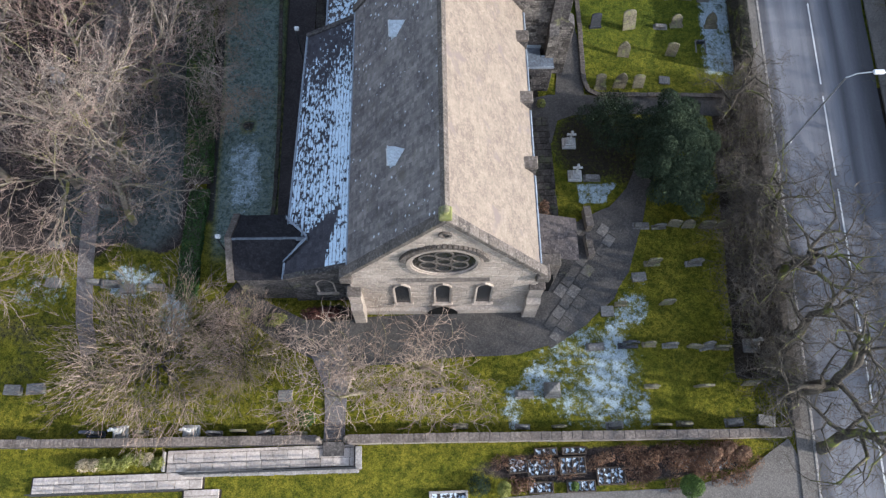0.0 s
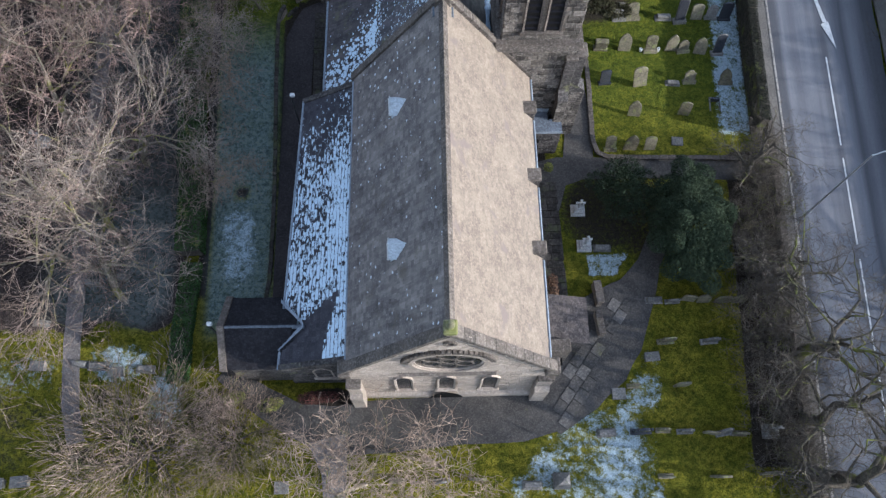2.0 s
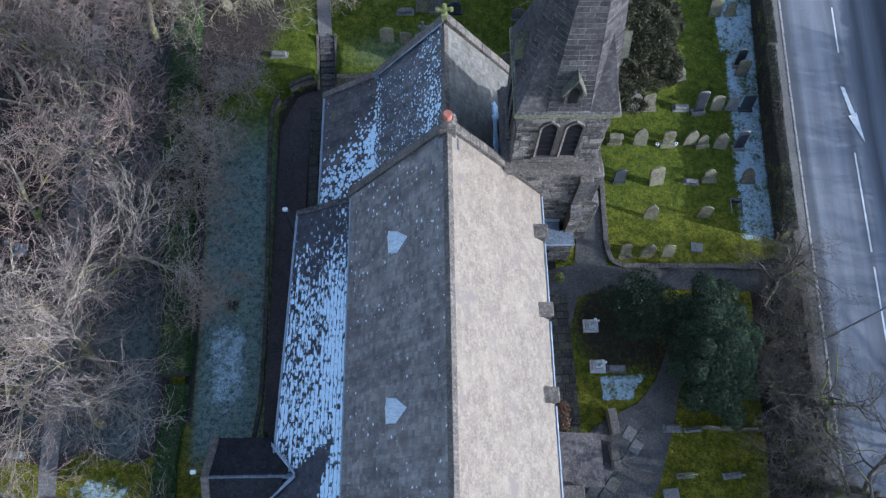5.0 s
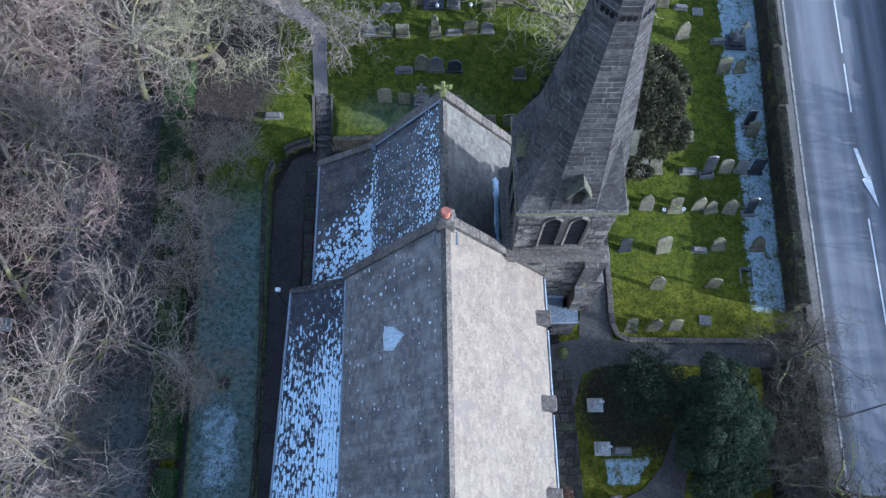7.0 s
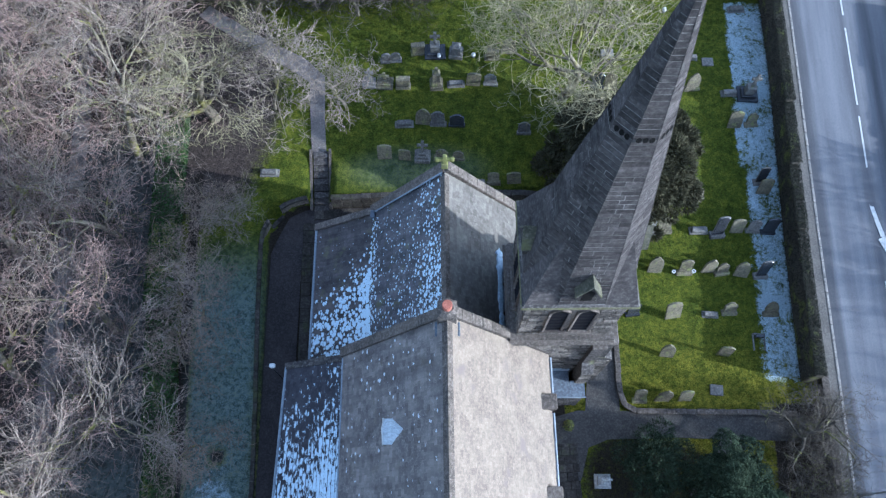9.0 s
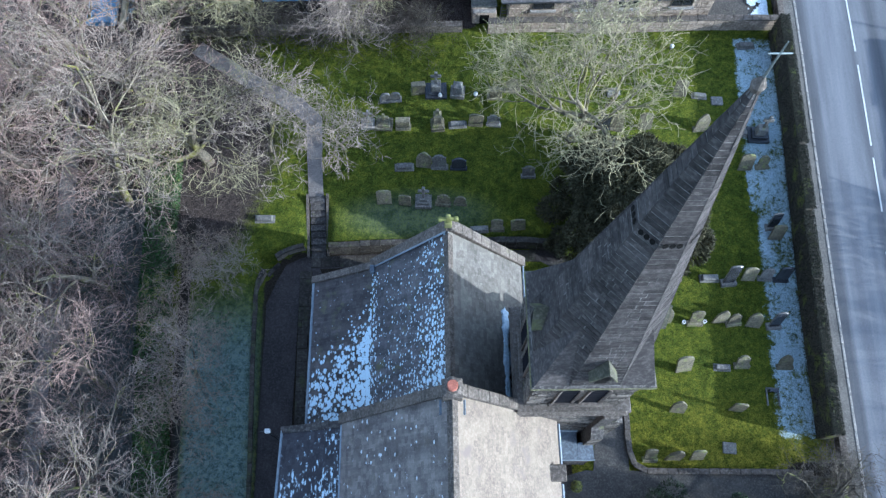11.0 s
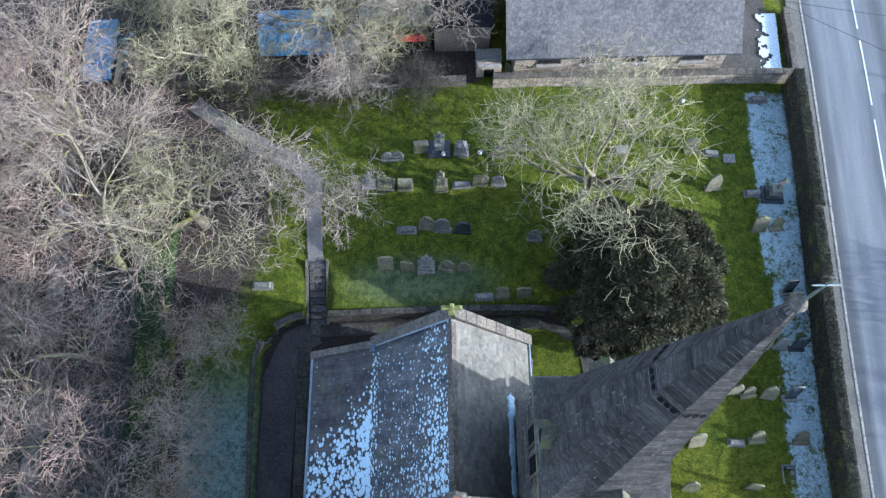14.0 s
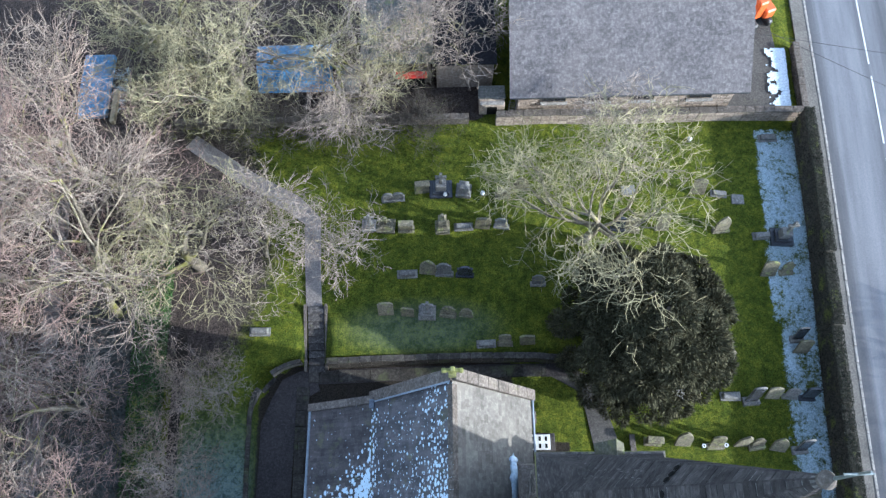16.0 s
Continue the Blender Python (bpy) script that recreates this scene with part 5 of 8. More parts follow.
for i in range(n + 1):
    y = 15.95 + 4.6 * i / n
    wide = max(0.03, 0.17 + 0.16 * noise.noise((y * 1.3, 1, 0)) + 0.09 * noise.noise((y * 5, 2, 0))) * smooth01(i / 3) * smooth01((n - i) / 3)
    x = 2.62 + 0.05 * noise.noise((y * 2, 7, 0))
    snow_line.v += [(x - wide, y, 6.68 + wide), (x - wide * 0.5, y, 6.8 + 0.6 * wide), (x + wide * 0.4, y, 6.8), (x + wide, y, 6.6)]
snow_line.n = len(snow_line.v)
snow_line.f += [(4 * i + k, 4 * i + k + 1, 4 * i + 5 + k, 4 * i + 4 + k) for i in range(n) for k in range(3)]
part("gutter_snow", snow_line, surface("gully_snow", (0.62, 0.72, 0.82), (0.5, 0.6, 0.72), None, 2.0, 9.0, 0.8, 0.4, 0.02), church, "frozen snow in the valley gutter", kind="stuff")

# ---- tower and spire ----
TX, TY, TH = 4.92, 17.55, 1.94
TOP = 13.75
tw = part("tower", Shape().box(TX - TH - 0.12, TX + TH + 0.12, TY - TH - 0.12, TY + TH + 0.12, -0.4, 9.0, 0.05).box(TX - TH, TX + TH, TY - TH, TY + TH, 8.9, TOP - 0.3, 0.05), M_WALL, church, "sooty square bell tower with paired belfry openings")
st = Shape()
BELL = [(-0.54, 9.95, 12.85), (0.54, 9.95, 12.85)]


def on_stage(x, z):
    return not any(abs(x - TH - b[0]) < 0.5 and b[1] - 0.3 < z + 9.0 < b[2] + 0.2 for b in BELL)


for (ox, oy), (ax_, ay_), (nx_, ny_) in (((-1, -1), (1, 0), (0, -1)), ((1, -1), (0, 1), (1, 0)), ((1, 1), (-1, 0), (0, 1)), ((-1, 1), (0, -1), (-1, 0))):
    blocks(st, (TX + ox * TH, TY + oy * TH, 9.0), (ax_, ay_, 0), (0, 0, 1), (nx_, ny_, 0), 2 * TH, TOP - 9.3, on_stage, 0.3, 0.5, 0.035)
    k = TH + 0.12
    blocks(st, (TX + ox * k, TY + oy * k, 0.0), (ax_, ay_, 0), (0, 0, 1), (nx_, ny_, 0), 2 * k, 8.8, None, 0.32, 0.55, 0.035)
part("stonework", st, M_TOWER, tw, kind="stuff")
for k, a in enumerate((0, 90, 180, 270)):
    for b in BELL:
        m = Matrix.Translation((TX, TY, 0)) @ Matrix.Rotation(radians(a), 4, "Z") @ Matrix.Translation((b[0], -TH - 0.06, 0))
        gothic_window("belfry_opening", m, 0.33, b[1], b[2] - 0.05, church, M_DARK, "louvred pointed belfry opening", 0, 6, M_COPING)


def band(z0, z1, h0, h1, material, name, label=""):
    """A square moulded course round the tower."""
    p = [(TX + sx * h, TY + sy * h, z) for h, z in ((h0, z0), (h1, z0 + (z1 - z0) * 0.5), (h1, z1)) for sx, sy in ((-1, -1), (1, -1), (1, 1), (-1, 1))]
    sh = Shape().add(p, [(8, 9, 10, 11), (3, 2, 1, 0)] + [(r + i, r + (i + 1) % 4, r + 4 + (i + 1) % 4, r + 4 + i) for r in (0, 4) for i in range(4)])
    return part(name, sh, material, church, label)


band(TOP - 0.4, TOP, 1.95, 2.2, M_LEDGE, "cornice", "moss-covered stone cornice of the tower")
band(8.75, 9.25, 2.34, 2.22, M_COPING, "string_course", "weathered sloping string course")
part("parapet_ledge", Shape().add([(TX + sx * h, TY + sy * h, z) for h, z in ((2.18, TOP + 0.01), (1.65, TOP + 0.42)) for sx, sy in ((-1, -1), (1, -1), (1, 1), (-1, 1))], [(4, 5, 6, 7)] + [(i, (i + 1) % 4, 4 + (i + 1) % 4, 4 + i) for i in range(4)]), M_DARKSTONE, church)
# angle buttresses and stair turret on the south-west corner of the tower
for x0, x1, y0, y1, side in ((TX + 1.55, TX + 2.12, TY - 2.75, TY - 2.0, (0, -1)), (TX + 2.05, TX + 3.1, TY - 2.05, TY - 1.3, (1, 0)), (TX + 2.05, TX + 3.1, TY + 1.3, TY + 2.1, (1, 0)), (TX + 1.3, TX + 2.1, TY + 2.05, TY + 3.1, (0, 1)), (TX - 1.2, TX - 0.5, TY + 2.05, TY + 2.9, (0, 1))):
    b = buttress(x0, x1, y0, y1, 7.9, 0.45, side, None, M_DARKSTONE, "tower_buttress")
    s2 = Shape()
    blocks(s2, (x0, y0, 0), (1, 0, 0), (0, 0, 1), (0, -1, 0), x1 - x0, 4.6, None, 0.32, 0.5, 0.03)
    blocks(s2, (x1, y0, 0), (0, 1, 0), (0, 0, 1), (1, 0, 0), y1 - y0, 4.6, None, 0.32, 0.5, 0.03)
    part("stonework", s2, M_TOWER, b, kind="stuff")

# octagonal broach spire, laid in courses
spire = part("spire", Shape().add([], []), M_JOINT, church, "tall octagonal stone spire laid in narrow courses")
Z0, Z1, R0, R1 = TOP + 0.15, 28.85, 2.1, 0.07


def oct_r(z):
    return R0 + (R1 - R0) * (z - Z0) / (Z1 - Z0)


p = []
for z in (Z0 - 0.1, Z1):
    r = oct_r(z) / math.cos(radians(22.5)) - 0.004
    p += [(TX + r * math.cos(radians(22.5 + 45 * i)), TY + r * math.sin(radians(22.5 + 45 * i)), z) for i in range(8)]
spire.data = Shape().add(p, [(i, (i + 1) % 8, 8 + (i + 1) % 8, 8 + i) for i in range(8)] + [tuple(range(8, 16))]).mesh("spire", M_JOINT)
unit = Shape().box(-0.5, 0.5, 0.0, 1.0, -0.5, 0.5, 0).mesh("stone", M_SPIRE)
rest = Shape()
rsp = random.Random(11)
z, row, made = Z0, 0, 0
lean = math.atan((R0 - R1) / (Z1 - Z0))
while z < Z1 - 0.2:
    h = 0.27 * rsp.uniform(0.9, 1.1) * (1.0 - 0.25 * (z - Z0) / (Z1 - Z0))
    r = oct_r(z + h / 2)
    side = 2 * r * math.tan(radians(22.5))
    for f in range(8):
        n = max(1, round(side / 0.55))
        turn = Matrix.Translation((TX, TY, 0)) @ Matrix.Rotation(radians(45 * f), 4, "Z")
        cuts = [0.0] + [min(1, max(0, (i + (0.25 if row % 2 else -0.25) + rsp.uniform(-0.15, 0.15)) / n)) for i in range(1, n)] + [1.0]
        if n == 1:
            cuts = [0.0, 1.0]
        for a, b in zip(cuts[:-1], cuts[1:]):
            w = (b - a) * side - 0.028
            if w < 0.05:
                continue
            y = ((a + b) / 2 - 0.5) * side
            d = rsp.uniform(-0.002, 0.012)
            m = turn @ Matrix.Translation((r + d, y, z + h / 2)) @ Matrix.Rotation(-lean, 4, "Y") @ Matrix.Rotation(radians(90), 4, "Z") @ Matrix.Diagonal((w, 0.14, h - 0.028, 1))
            if f in (4, 5) and made < 300 and row % 2 == 0 or f == 6 and made < 300 and row % 3 == 0:
                ob = part("stone", unit, None, spire)
                ob.matrix_basis = m
                made += 1
            else:
                rest.box(-0.5, 0.5, 0.0, 1.0, -0.5, 0.5, 0, m)
    z += h
    row += 1
part("stonework", rest, M_SPIREREST, spire, kind="stuff")
for i in range(8):
    a = radians(22.5 + 45 * i)
    q = [(TX + (oct_r(zz) / math.cos(radians(22.5)) - 0.01) * math.cos(a), TY + (oct_r(zz) / math.cos(radians(22.5)) - 0.01) * math.sin(a), zz) for zz in (Z0, (Z0 + Z1) / 2, Z1)]
    part("hip_roll", Shape().tube(q, [0.022, 0.02, 0.018], 5), M_SPIREREST, spire)
# broaches in the four corners
for sx, sy in ((-1, -1), (1, -1), (1, 1), (-1, 1)):
    k = 2.1
    t = R0 * math.tan(radians(22.5))
    zt = TOP + 4.0
    q = oct_r(zt) * 0.7071
    br = Shape().add([(TX + sx * k, TY + sy * k, TOP + 0.1), (TX + sx * R0, TY + sy * t, TOP + 0.1), (TX + sx * t, TY + sy * R0, TOP + 0.1), (TX + sx * q, TY + sy * q, zt)],
                     [(0, 1, 3), (0, 3, 2), (0, 2, 1), (1, 2, 3)])
    part("broach", br, M_SPIREREST, church, "sloping stone corner broach")


def lucarne(a, z0, scale, hole=True):
    """A gabled opening on one face of the spire."""
    r = oct_r(z0)
    m = Matrix.Translation((TX, TY, 0)) @ Matrix.Rotation(radians(a), 4, "Z")
    w, h, g = 0.6 * scale, 1.35 * scale, 1.5 * scale
    out = -r - 0.16
    sh = Shape().prism([(-w, out, z0), (w, out, z0), (w, out, z0 + h), (0, out, z0 + h + g), (-w, out, z0 + h)], (0, 0, 0), (0, 0.9, 0))
    sh.v = [tuple(m @ Vector(q)) for q in sh.v]
    l = part("lucarne", sh, M_DARKSTONE, church, "small gabled spire light")
    rf = Shape()
    for s in (-1, 1):
        rf.prism([(s * (w + 0.12), out - 0.1, z0 + h - 0.16), (0, out - 0.1, z0 + h + g + 0.05), (0, out - 0.1, z0 + h + g + 0.16), (s * (w + 0.14), out - 0.1, z0 + h - 0.06)], (0, 0, 0), (0, 1.05, 0))
    rf.v = [tuple(m @ Vector(q)) for q in rf.v]
    part("lucarne_roof", rf, M_GABLET, l, "mossy sloping gablet roof")
    o = [(x, z) for x, z in pointed(w * 0.6, z0 + 0.12 * scale, z0 + h + g * 0.45)]
    part("opening", Shape().add([m @ Vector((x, out - 0.012, z)) for x, z in o], [tuple(range(len(o)))]), M_DARK, l)


for a in (0, 90, 180, 270):
    lucarne(a, TOP + 0.8, 0.56)
holes = Shape()
for f in range(8):
    m = Matrix.Translation((TX, TY, 0)) @ Matrix.Rotation(radians(45 * f), 4, "Z")
    zc = 23.6
    r = oct_r(zc) + 0.035
    for y in (-0.17, 0.0, 0.17):
        pts = [m @ Vector((r - 0.13 * 0.14 * math.sin(6.28318 * i / 10), y + 0.075 * math.cos(6.28318 * i / 10), zc + 0.11 * math.sin(6.28318 * i / 10))) for i in range(10)]
        holes.add(pts, [tuple(range(10))])
part("pierced_band", holes, M_DARK, spire, "ring of small round openings", kind="stuff")
knop = Shape().lathe([(0.075, 28.7), (0.12, 28.8), (0.14, 28.9), (0.09, 29.0), (0.05, 29.08), (0.03, 29.12)], 10, (TX, TY))
part("capstone", knop, M_COPING, church, "small weathered capstone at the tip of the spire")
vane = Shape().tube([(TX, TY, 29.0), (TX, TY, 29.5), (TX, TY, 30.05)], [0.03, 0.022, 0.014], 6).tube([(TX - 0.2, TY, 29.75), (TX, TY, 29.75), (TX + 0.2, TY, 29.75)], [0.014, 0.018, 0.014], 6)
part("spire_cross", vane, M_BRASS, church, "thin metal cross on the spire")

# south porch by the tower, with lead flats, and the south-west boiler house
pr = part("south_porch", Shape().box(4.5, 6.25, 14.15, 15.5, -0.3, 2.62, 0.04).box(6.25, 6.95, 14.15, 14.78, -0.3, 2.5, 0.04), M_DARKSTONE, church, "low stone stair porch with a lead roof")
part("porch_roof", Shape().prism([(4.5, 0, 2.75), (6.2, 0, 2.64), (6.2, 0, 2.72), (4.5, 0, 2.84)], (0, 14.1, 0), (0, 15.4, 0)), M_LEAD, pr, "blue-grey lead flat")
part("porch_roof", Shape().prism([(6.22, 0, 2.58), (7.0, 0, 2.52), (7.0, 0, 2.6), (6.22, 0, 2.66)], (0, 14.1, 0), (0, 14.82, 0)), M_LEAD, pr)
part("roof_upstand", Shape().box(4.5, 6.25, 15.4, 15.52, 2.6, 2.98, 0.02).box(6.25, 7.0, 14.82, 14.9, 2.5, 2.75, 0.02), M_GUTTER, pr, "pale lead upstand")
part("roof_edge", Shape().box(4.5, 7.02, 14.06, 14.1, 2.5, 2.68, 0.01), M_GUTTER, pr)
part("porch_door", Shape().add([(x + 5.3, 14.135, z) for x, z in pointed(0.5, 0.0, 2.1)], [tuple(range(19))]), M_DARK, pr, "dark arched doorway")
s2 = Shape()
blocks(s2, (4.55, 14.15, 0), (1, 0, 0), (0, 0, 1), (0, -1, 0), 2.4, 2.45, lambda x, z: abs(x - 0.75) > 0.6 or z > 2.2, 0.26, 0.42, 0.03)
blocks(s2, (6.95, 14.15, 0), (0, 1, 0), (0, 0, 1), (1, 0, 0), 0.6, 2.4, None, 0.26, 0.42, 0.03)
part("stonework", s2, M_DARKSTONE, pr, kind="stuff")
part("boiler_house", Shape().box(4.6, 7.35, 1.7, 4.0, -0.3, 2.3, 0.04), M_DARKSTONE, church, "low stone boiler house against the nave")
part("boiler_house_gable", Shape().prism([(4.6, 0, 2.25), (7.35, 0, 2.25), (7.35, 0, 2.4), (4.6, 0, 3.25)], (0, 1.72, 0), (0, 3.98, 0)), M_DARKSTONE, church)
slates("boiler_slating", (7.5, 4.1, 2.36), (7.5, 1.55, 2.36), (-2.9, 0, 0.95), M_PORCHSLATE, church, 0.2, 0.25, label="brown-grey stone slates of the boiler house")
part("boiler_pier", Shape().box(4.75, 6.35, 0.95, 1.62, -0.3, 3.35, 0.05), M_COPING, church, "mossy flat-topped pier")
part("boiler_door", Shape().box(5.0, 6.1, 0.6, 0.94, -0.2, 1.9, 0.02), M_DARK, church)
part("chimney_base", Shape().box(3.5, 4.1, 22.3, 22.9, -0.3, 3.4, 0.04), M_COPING, church, "brown stone flue on the chancel wall")
hatch = part("area_light", Shape().box(3.95, 5.3, 21.3, 22.2, -0.2, 0.9, 0.03), M_DARKSTONE, church, "low skylight with a slotted white cover")
part("cover", Shape().box(4.02, 5.05, 21.36, 22.12, 0.905, 0.94, 0.01), M_WHITE, hatch, "white slotted cover")
for i in range(3):
    for j in range(2):
        part("slot", Shape().box(4.14 + 0.32 * i, 4.26 + 0.32 * i, 21.44 + 0.36 * j, 21.66 + 0.36 * j, 0.944, 0.95), M_DARK, hatch)

# ---- trees and bushes ----
def grow(seed, height, counts, lengths, spread, stems=1, thick=0.16, lift=0.25, bare=0.3, crook=0.22, twig=0.010, sway=(0.35, 0.9)):
    """Limbs and twigs of a leafless tree: counts and lengths of the branches at each level. Returns the wood and the twigs."""
    rnd = random.Random(seed)
    wood, twigs = Shape(), Shape()
    levels = len(counts)

    def limb(p, d, length, r, level):
        n = 5 if level == 0 else 4 if level < levels - 1 else 3 if level < levels else 2
        pts, rad = [p.copy()], [r]
        q, v = p.copy(), d.normalized()
        for i in range(n):
            v = (v + Vector((rnd.gauss(0, crook * (1 + 0.25 * level)), rnd.gauss(0, crook * (1 + 0.25 * level)), rnd.gauss(0, crook) + lift * (0.2, 0.5, 0.35, 0.1, 0.0)[min(level, 4)]))).normalized()
            q = q + v * length / n
            pts.append(q.copy())
            rad.append(max(twig * 0.6, r * (1 - 0.72 * (i + 1) / n)))
        (wood if level < 3 else twigs).tube(pts, rad, 7 if level == 0 else 5 if level == 1 else 4 if level == 2 else 3, False)
        if level >= levels:
            return
        k = counts[level]
        for j in range(k):
            t = bare + (1 - bare) * (j + rnd.random()) / k if level == 0 else 0.18 + 0.82 * (j + rnd.random()) / k
            i = min(n - 1, int(t * n))
            at = pts[i].lerp(pts[i + 1], t * n - i)
            axis = (pts[i + 1] - pts[i]).normalized()
            side = axis.orthogonal().normalized()
            turn = Matrix.Rotation(2.4 * j + rnd.uniform(-0.5, 0.5), 3, axis)
            a = radians(rnd.uniform(*spread[min(level, len(spread) - 1)]))
            w = math.cos(a) * axis + math.sin(a) * (turn @ side)
            limb(at, w, lengths[level] * rnd.uniform(0.7, 1.25) * (1.15 - 0.45 * t), max(twig, rad[i] * rnd.uniform(0.42, 0.62)), level + 1)
        if level:
            limb(pts[-1], pts[-1] - pts[-2], lengths[level] * 0.8, rad[-1], level + 1)

    for s in range(stems):
        a = 6.28318 * s / stems + rnd.random()
        lean = 0.0 if stems == 1 else rnd.uniform(*sway)
        limb(Vector((0.12 * math.cos(a) * (stems > 1), 0.12 * math.sin(a) * (stems > 1), -0.15)), Vector((lean * math.cos(a), lean * math.sin(a), 1)), height * rnd.uniform(0.85, 1.1), thick, 0)
    return wood, twigs


TREE_KINDS = {}


def tree_kind(key, bark, twig_material, *args, **more):
    wood, twigs = grow(*args, **more)
    TREE_KINDS[key] = (wood.mesh("trunk", bark, True), twigs.mesh("crown", twig_material))


WOOD_SPREAD = ((42, 70), (26, 48), (24, 46), (20, 42))
tree_kind("ash", M_BARK, M_TWIG, 1, 6.0, (6, 5, 5, 3), (6.2, 3.2, 1.9, 1.1), WOOD_SPREAD, thick=0.30, crook=0.2, lift=0.10, twig=0.0145)
tree_kind("grey", M_BARK, M_TWIG, 2, 6.4, (6, 5, 5, 3), (5.8, 3.1, 1.8, 1.1), WOOD_SPREAD, thick=0.28, crook=0.19, lift=0.10, twig=0.0145)
tree_kind("brown", M_BARK, M_BROWNTWIG, 3, 5.8, (6, 5, 5, 3), (5.8, 3.0, 1.8, 1.05), WOOD_SPREAD, thick=0.27, crook=0.19, lift=0.10, twig=0.0145)
tree_kind("pale", M_BARK, M_PALETWIG, 16, 4.6, (12, 6, 5, 3), (5.0, 2.4, 1.35, 0.75), ((50, 84), (30, 54)), thick=0.26, lift=0.12, crook=0.26, bare=0.25, twig=0.016)
tree_kind("gnarled", M_BARK, M_PALETWIG, 7, 4.4, (8, 6, 5, 3), (5.2, 2.7, 1.5, 0.85), ((48, 82), (30, 56)), thick=0.38, lift=0.12, crook=0.3, bare=0.25, twig=0.014)
tree_kind("thorn", M_DARKBARK, M_THORNTWIG, 5, 3.6, (6, 5, 3), (2.2, 1.3, 0.8), ((20, 42), (20, 40)), stems=20, thick=0.05, crook=0.09, lift=0.05, bare=0.12, twig=0.013, sway=(0.3, 1.6))
tree_kind("small", M_BARK, M_TWIG, 6, 4.2, (7, 5, 4, 3), (3.0, 1.8, 1.15, 0.7), ((48, 76), (35, 68)), thick=0.13, crook=0.24, twig=0.0145)
tree_kind("crooked", M_BARK, M_THORNTWIG, 10, 4.0, (7, 5, 4, 3), (2.9, 1.7, 1.1, 0.7), ((50, 80), (38, 72)), thick=0.12, crook=0.3, lift=0.1, twig=0.0145)
tree_kind("mossy", M_DARKBARK, M_DARKTWIG, 7, 8.5, (7, 5, 4, 3), (6.0, 3.0, 1.7, 1.0), ((50, 80), (38, 72)), thick=0.42, crook=0.36, bare=0.4, lift=0.12, twig=0.013)
tree_kind("brush", M_DARKBARK, M_DARKTWIG, 8, 1.7, (4, 4, 3), (1.5, 1.0, 0.65), ((30, 65), (30, 60)), stems=6, thick=0.035, crook=0.22, bare=0.1)
tree_kind("red", M_BARK, M_REDTWIG, 9, 6.0, (6, 5, 5, 3), (5.6, 3.0, 1.8, 1.05), WOOD_SPREAD, thick=0.27, crook=0.18, lift=0.10, twig=0.0145)


tree_kind("scrub", M_DARKBARK, M_REDTWIG, 12, 2.2, (4, 4, 3), (1.8, 1.15, 0.7), ((25, 55), (25, 50)), stems=7, thick=0.035, crook=0.14, bare=0.1, twig=0.012, sway=(0.3, 1.3))


def plant_tree(key, x, y, scale, turn, label, group="", z=None, squash=1.0):
    wood, crown = TREE_KINDS[key]
    t = thing("tree" if key not in ("brush", "scrub") else "bare_shrub", label, "tree" if key not in ("brush", "scrub") else "shrub",
              pose(x, y, land(x, y) if z is None else z, 0, 0, turn) @ Matrix.Diagonal((scale, scale, scale * squash, 1)), group)
    part("trunk", wood, None, t)
    part("crown", crown, None, t)
    return t


plant_tree("thorn", -16.3, 11.1, 1.12, 20, "broad leafless thorn tree with dense brown twigs", squash=0.75)
plant_tree("thorn", -11.7, 11.4, 0.72, 80, "leafless bush with fine brown twigs beside the path", squash=0.9)
plant_tree("crooked", -4.9, 9.0, 1.15, 10, "leafless tree with pale crooked branches before the west front")
plant_tree("crooked", -1.9, 10.2, 1.1, 130, "leafless tree with pale crooked branches before the west front")
plant_tree("pale", 7.5, 46.6, 1.2, 205, "wide leafless tree with pale yellowish branches among graves")
plant_tree("small", 8.8, 50.6, 1.0, 200, "leafless tree with fine pale twigs beside the rear wall")
plant_tree("gnarled", -11.9, 56.6, 1.1, 100, "wide leafless tree with pale mossy limbs")
plant_tree("ash", -7.0, 58.2, 0.9, 15, "leafless tree with mossy yellow trunk by the sheds")
plant_tree("small", -2.4, 58.3, 1.1, 60, "leafless tree over the shed roofs")
plant_tree("small", 1.6, 58.0, 1.05, 250, "leafless tree over the shed roofs")
plant_tree("gnarled", -17.6, 60.5, 1.0, 190, "wide leafless tree with pale mossy limbs")
plant_tree("small", -22.5, 55.0, 1.2, 300, "leafless tree with fan of pale twigs")
plant_tree("gnarled", -13.6, 45.6, 1.0, 70, "leafless mossy tree beside the upper path")
plant_tree("small", -10.0, 46.2, 1.0, 140, "leafless tree with curly grey twigs beside the upper path")
plant_tree("small", -5.6, 46.0, 0.85, 10, "leafless tree with curly grey twigs beside the upper path")
plant_tree("small", -5.0, 53.0, 0.9, 300, "leafless tree with curly grey twigs beside the rear wall")
plant_tree("small", -11.6, 38.6, 0.62, 30, "thin leafless sapling beside the sunken yard")
plant_tree("small", -13.2, 33.0, 0.8, 160, "thin leafless tree beside the frosty lawn")
plant_tree("mossy", 19.2, 8.4, 1.0, 100, "tall leafless roadside tree with dark mossy crooked limbs", z=0)
plant_tree("mossy", 18.7, 14.6, 0.9, 220, "tall leafless roadside tree with dark mossy crooked limbs", z=0)
plant_tree("mossy", 17.9, 25.8, 0.55, 45, "leafless roadside tree with dark mossy twigs", z=0)
plant_tree("mossy", 18.6, 19.0, 0.6, 170, "leafless roadside tree with dark mossy twigs", z=0)
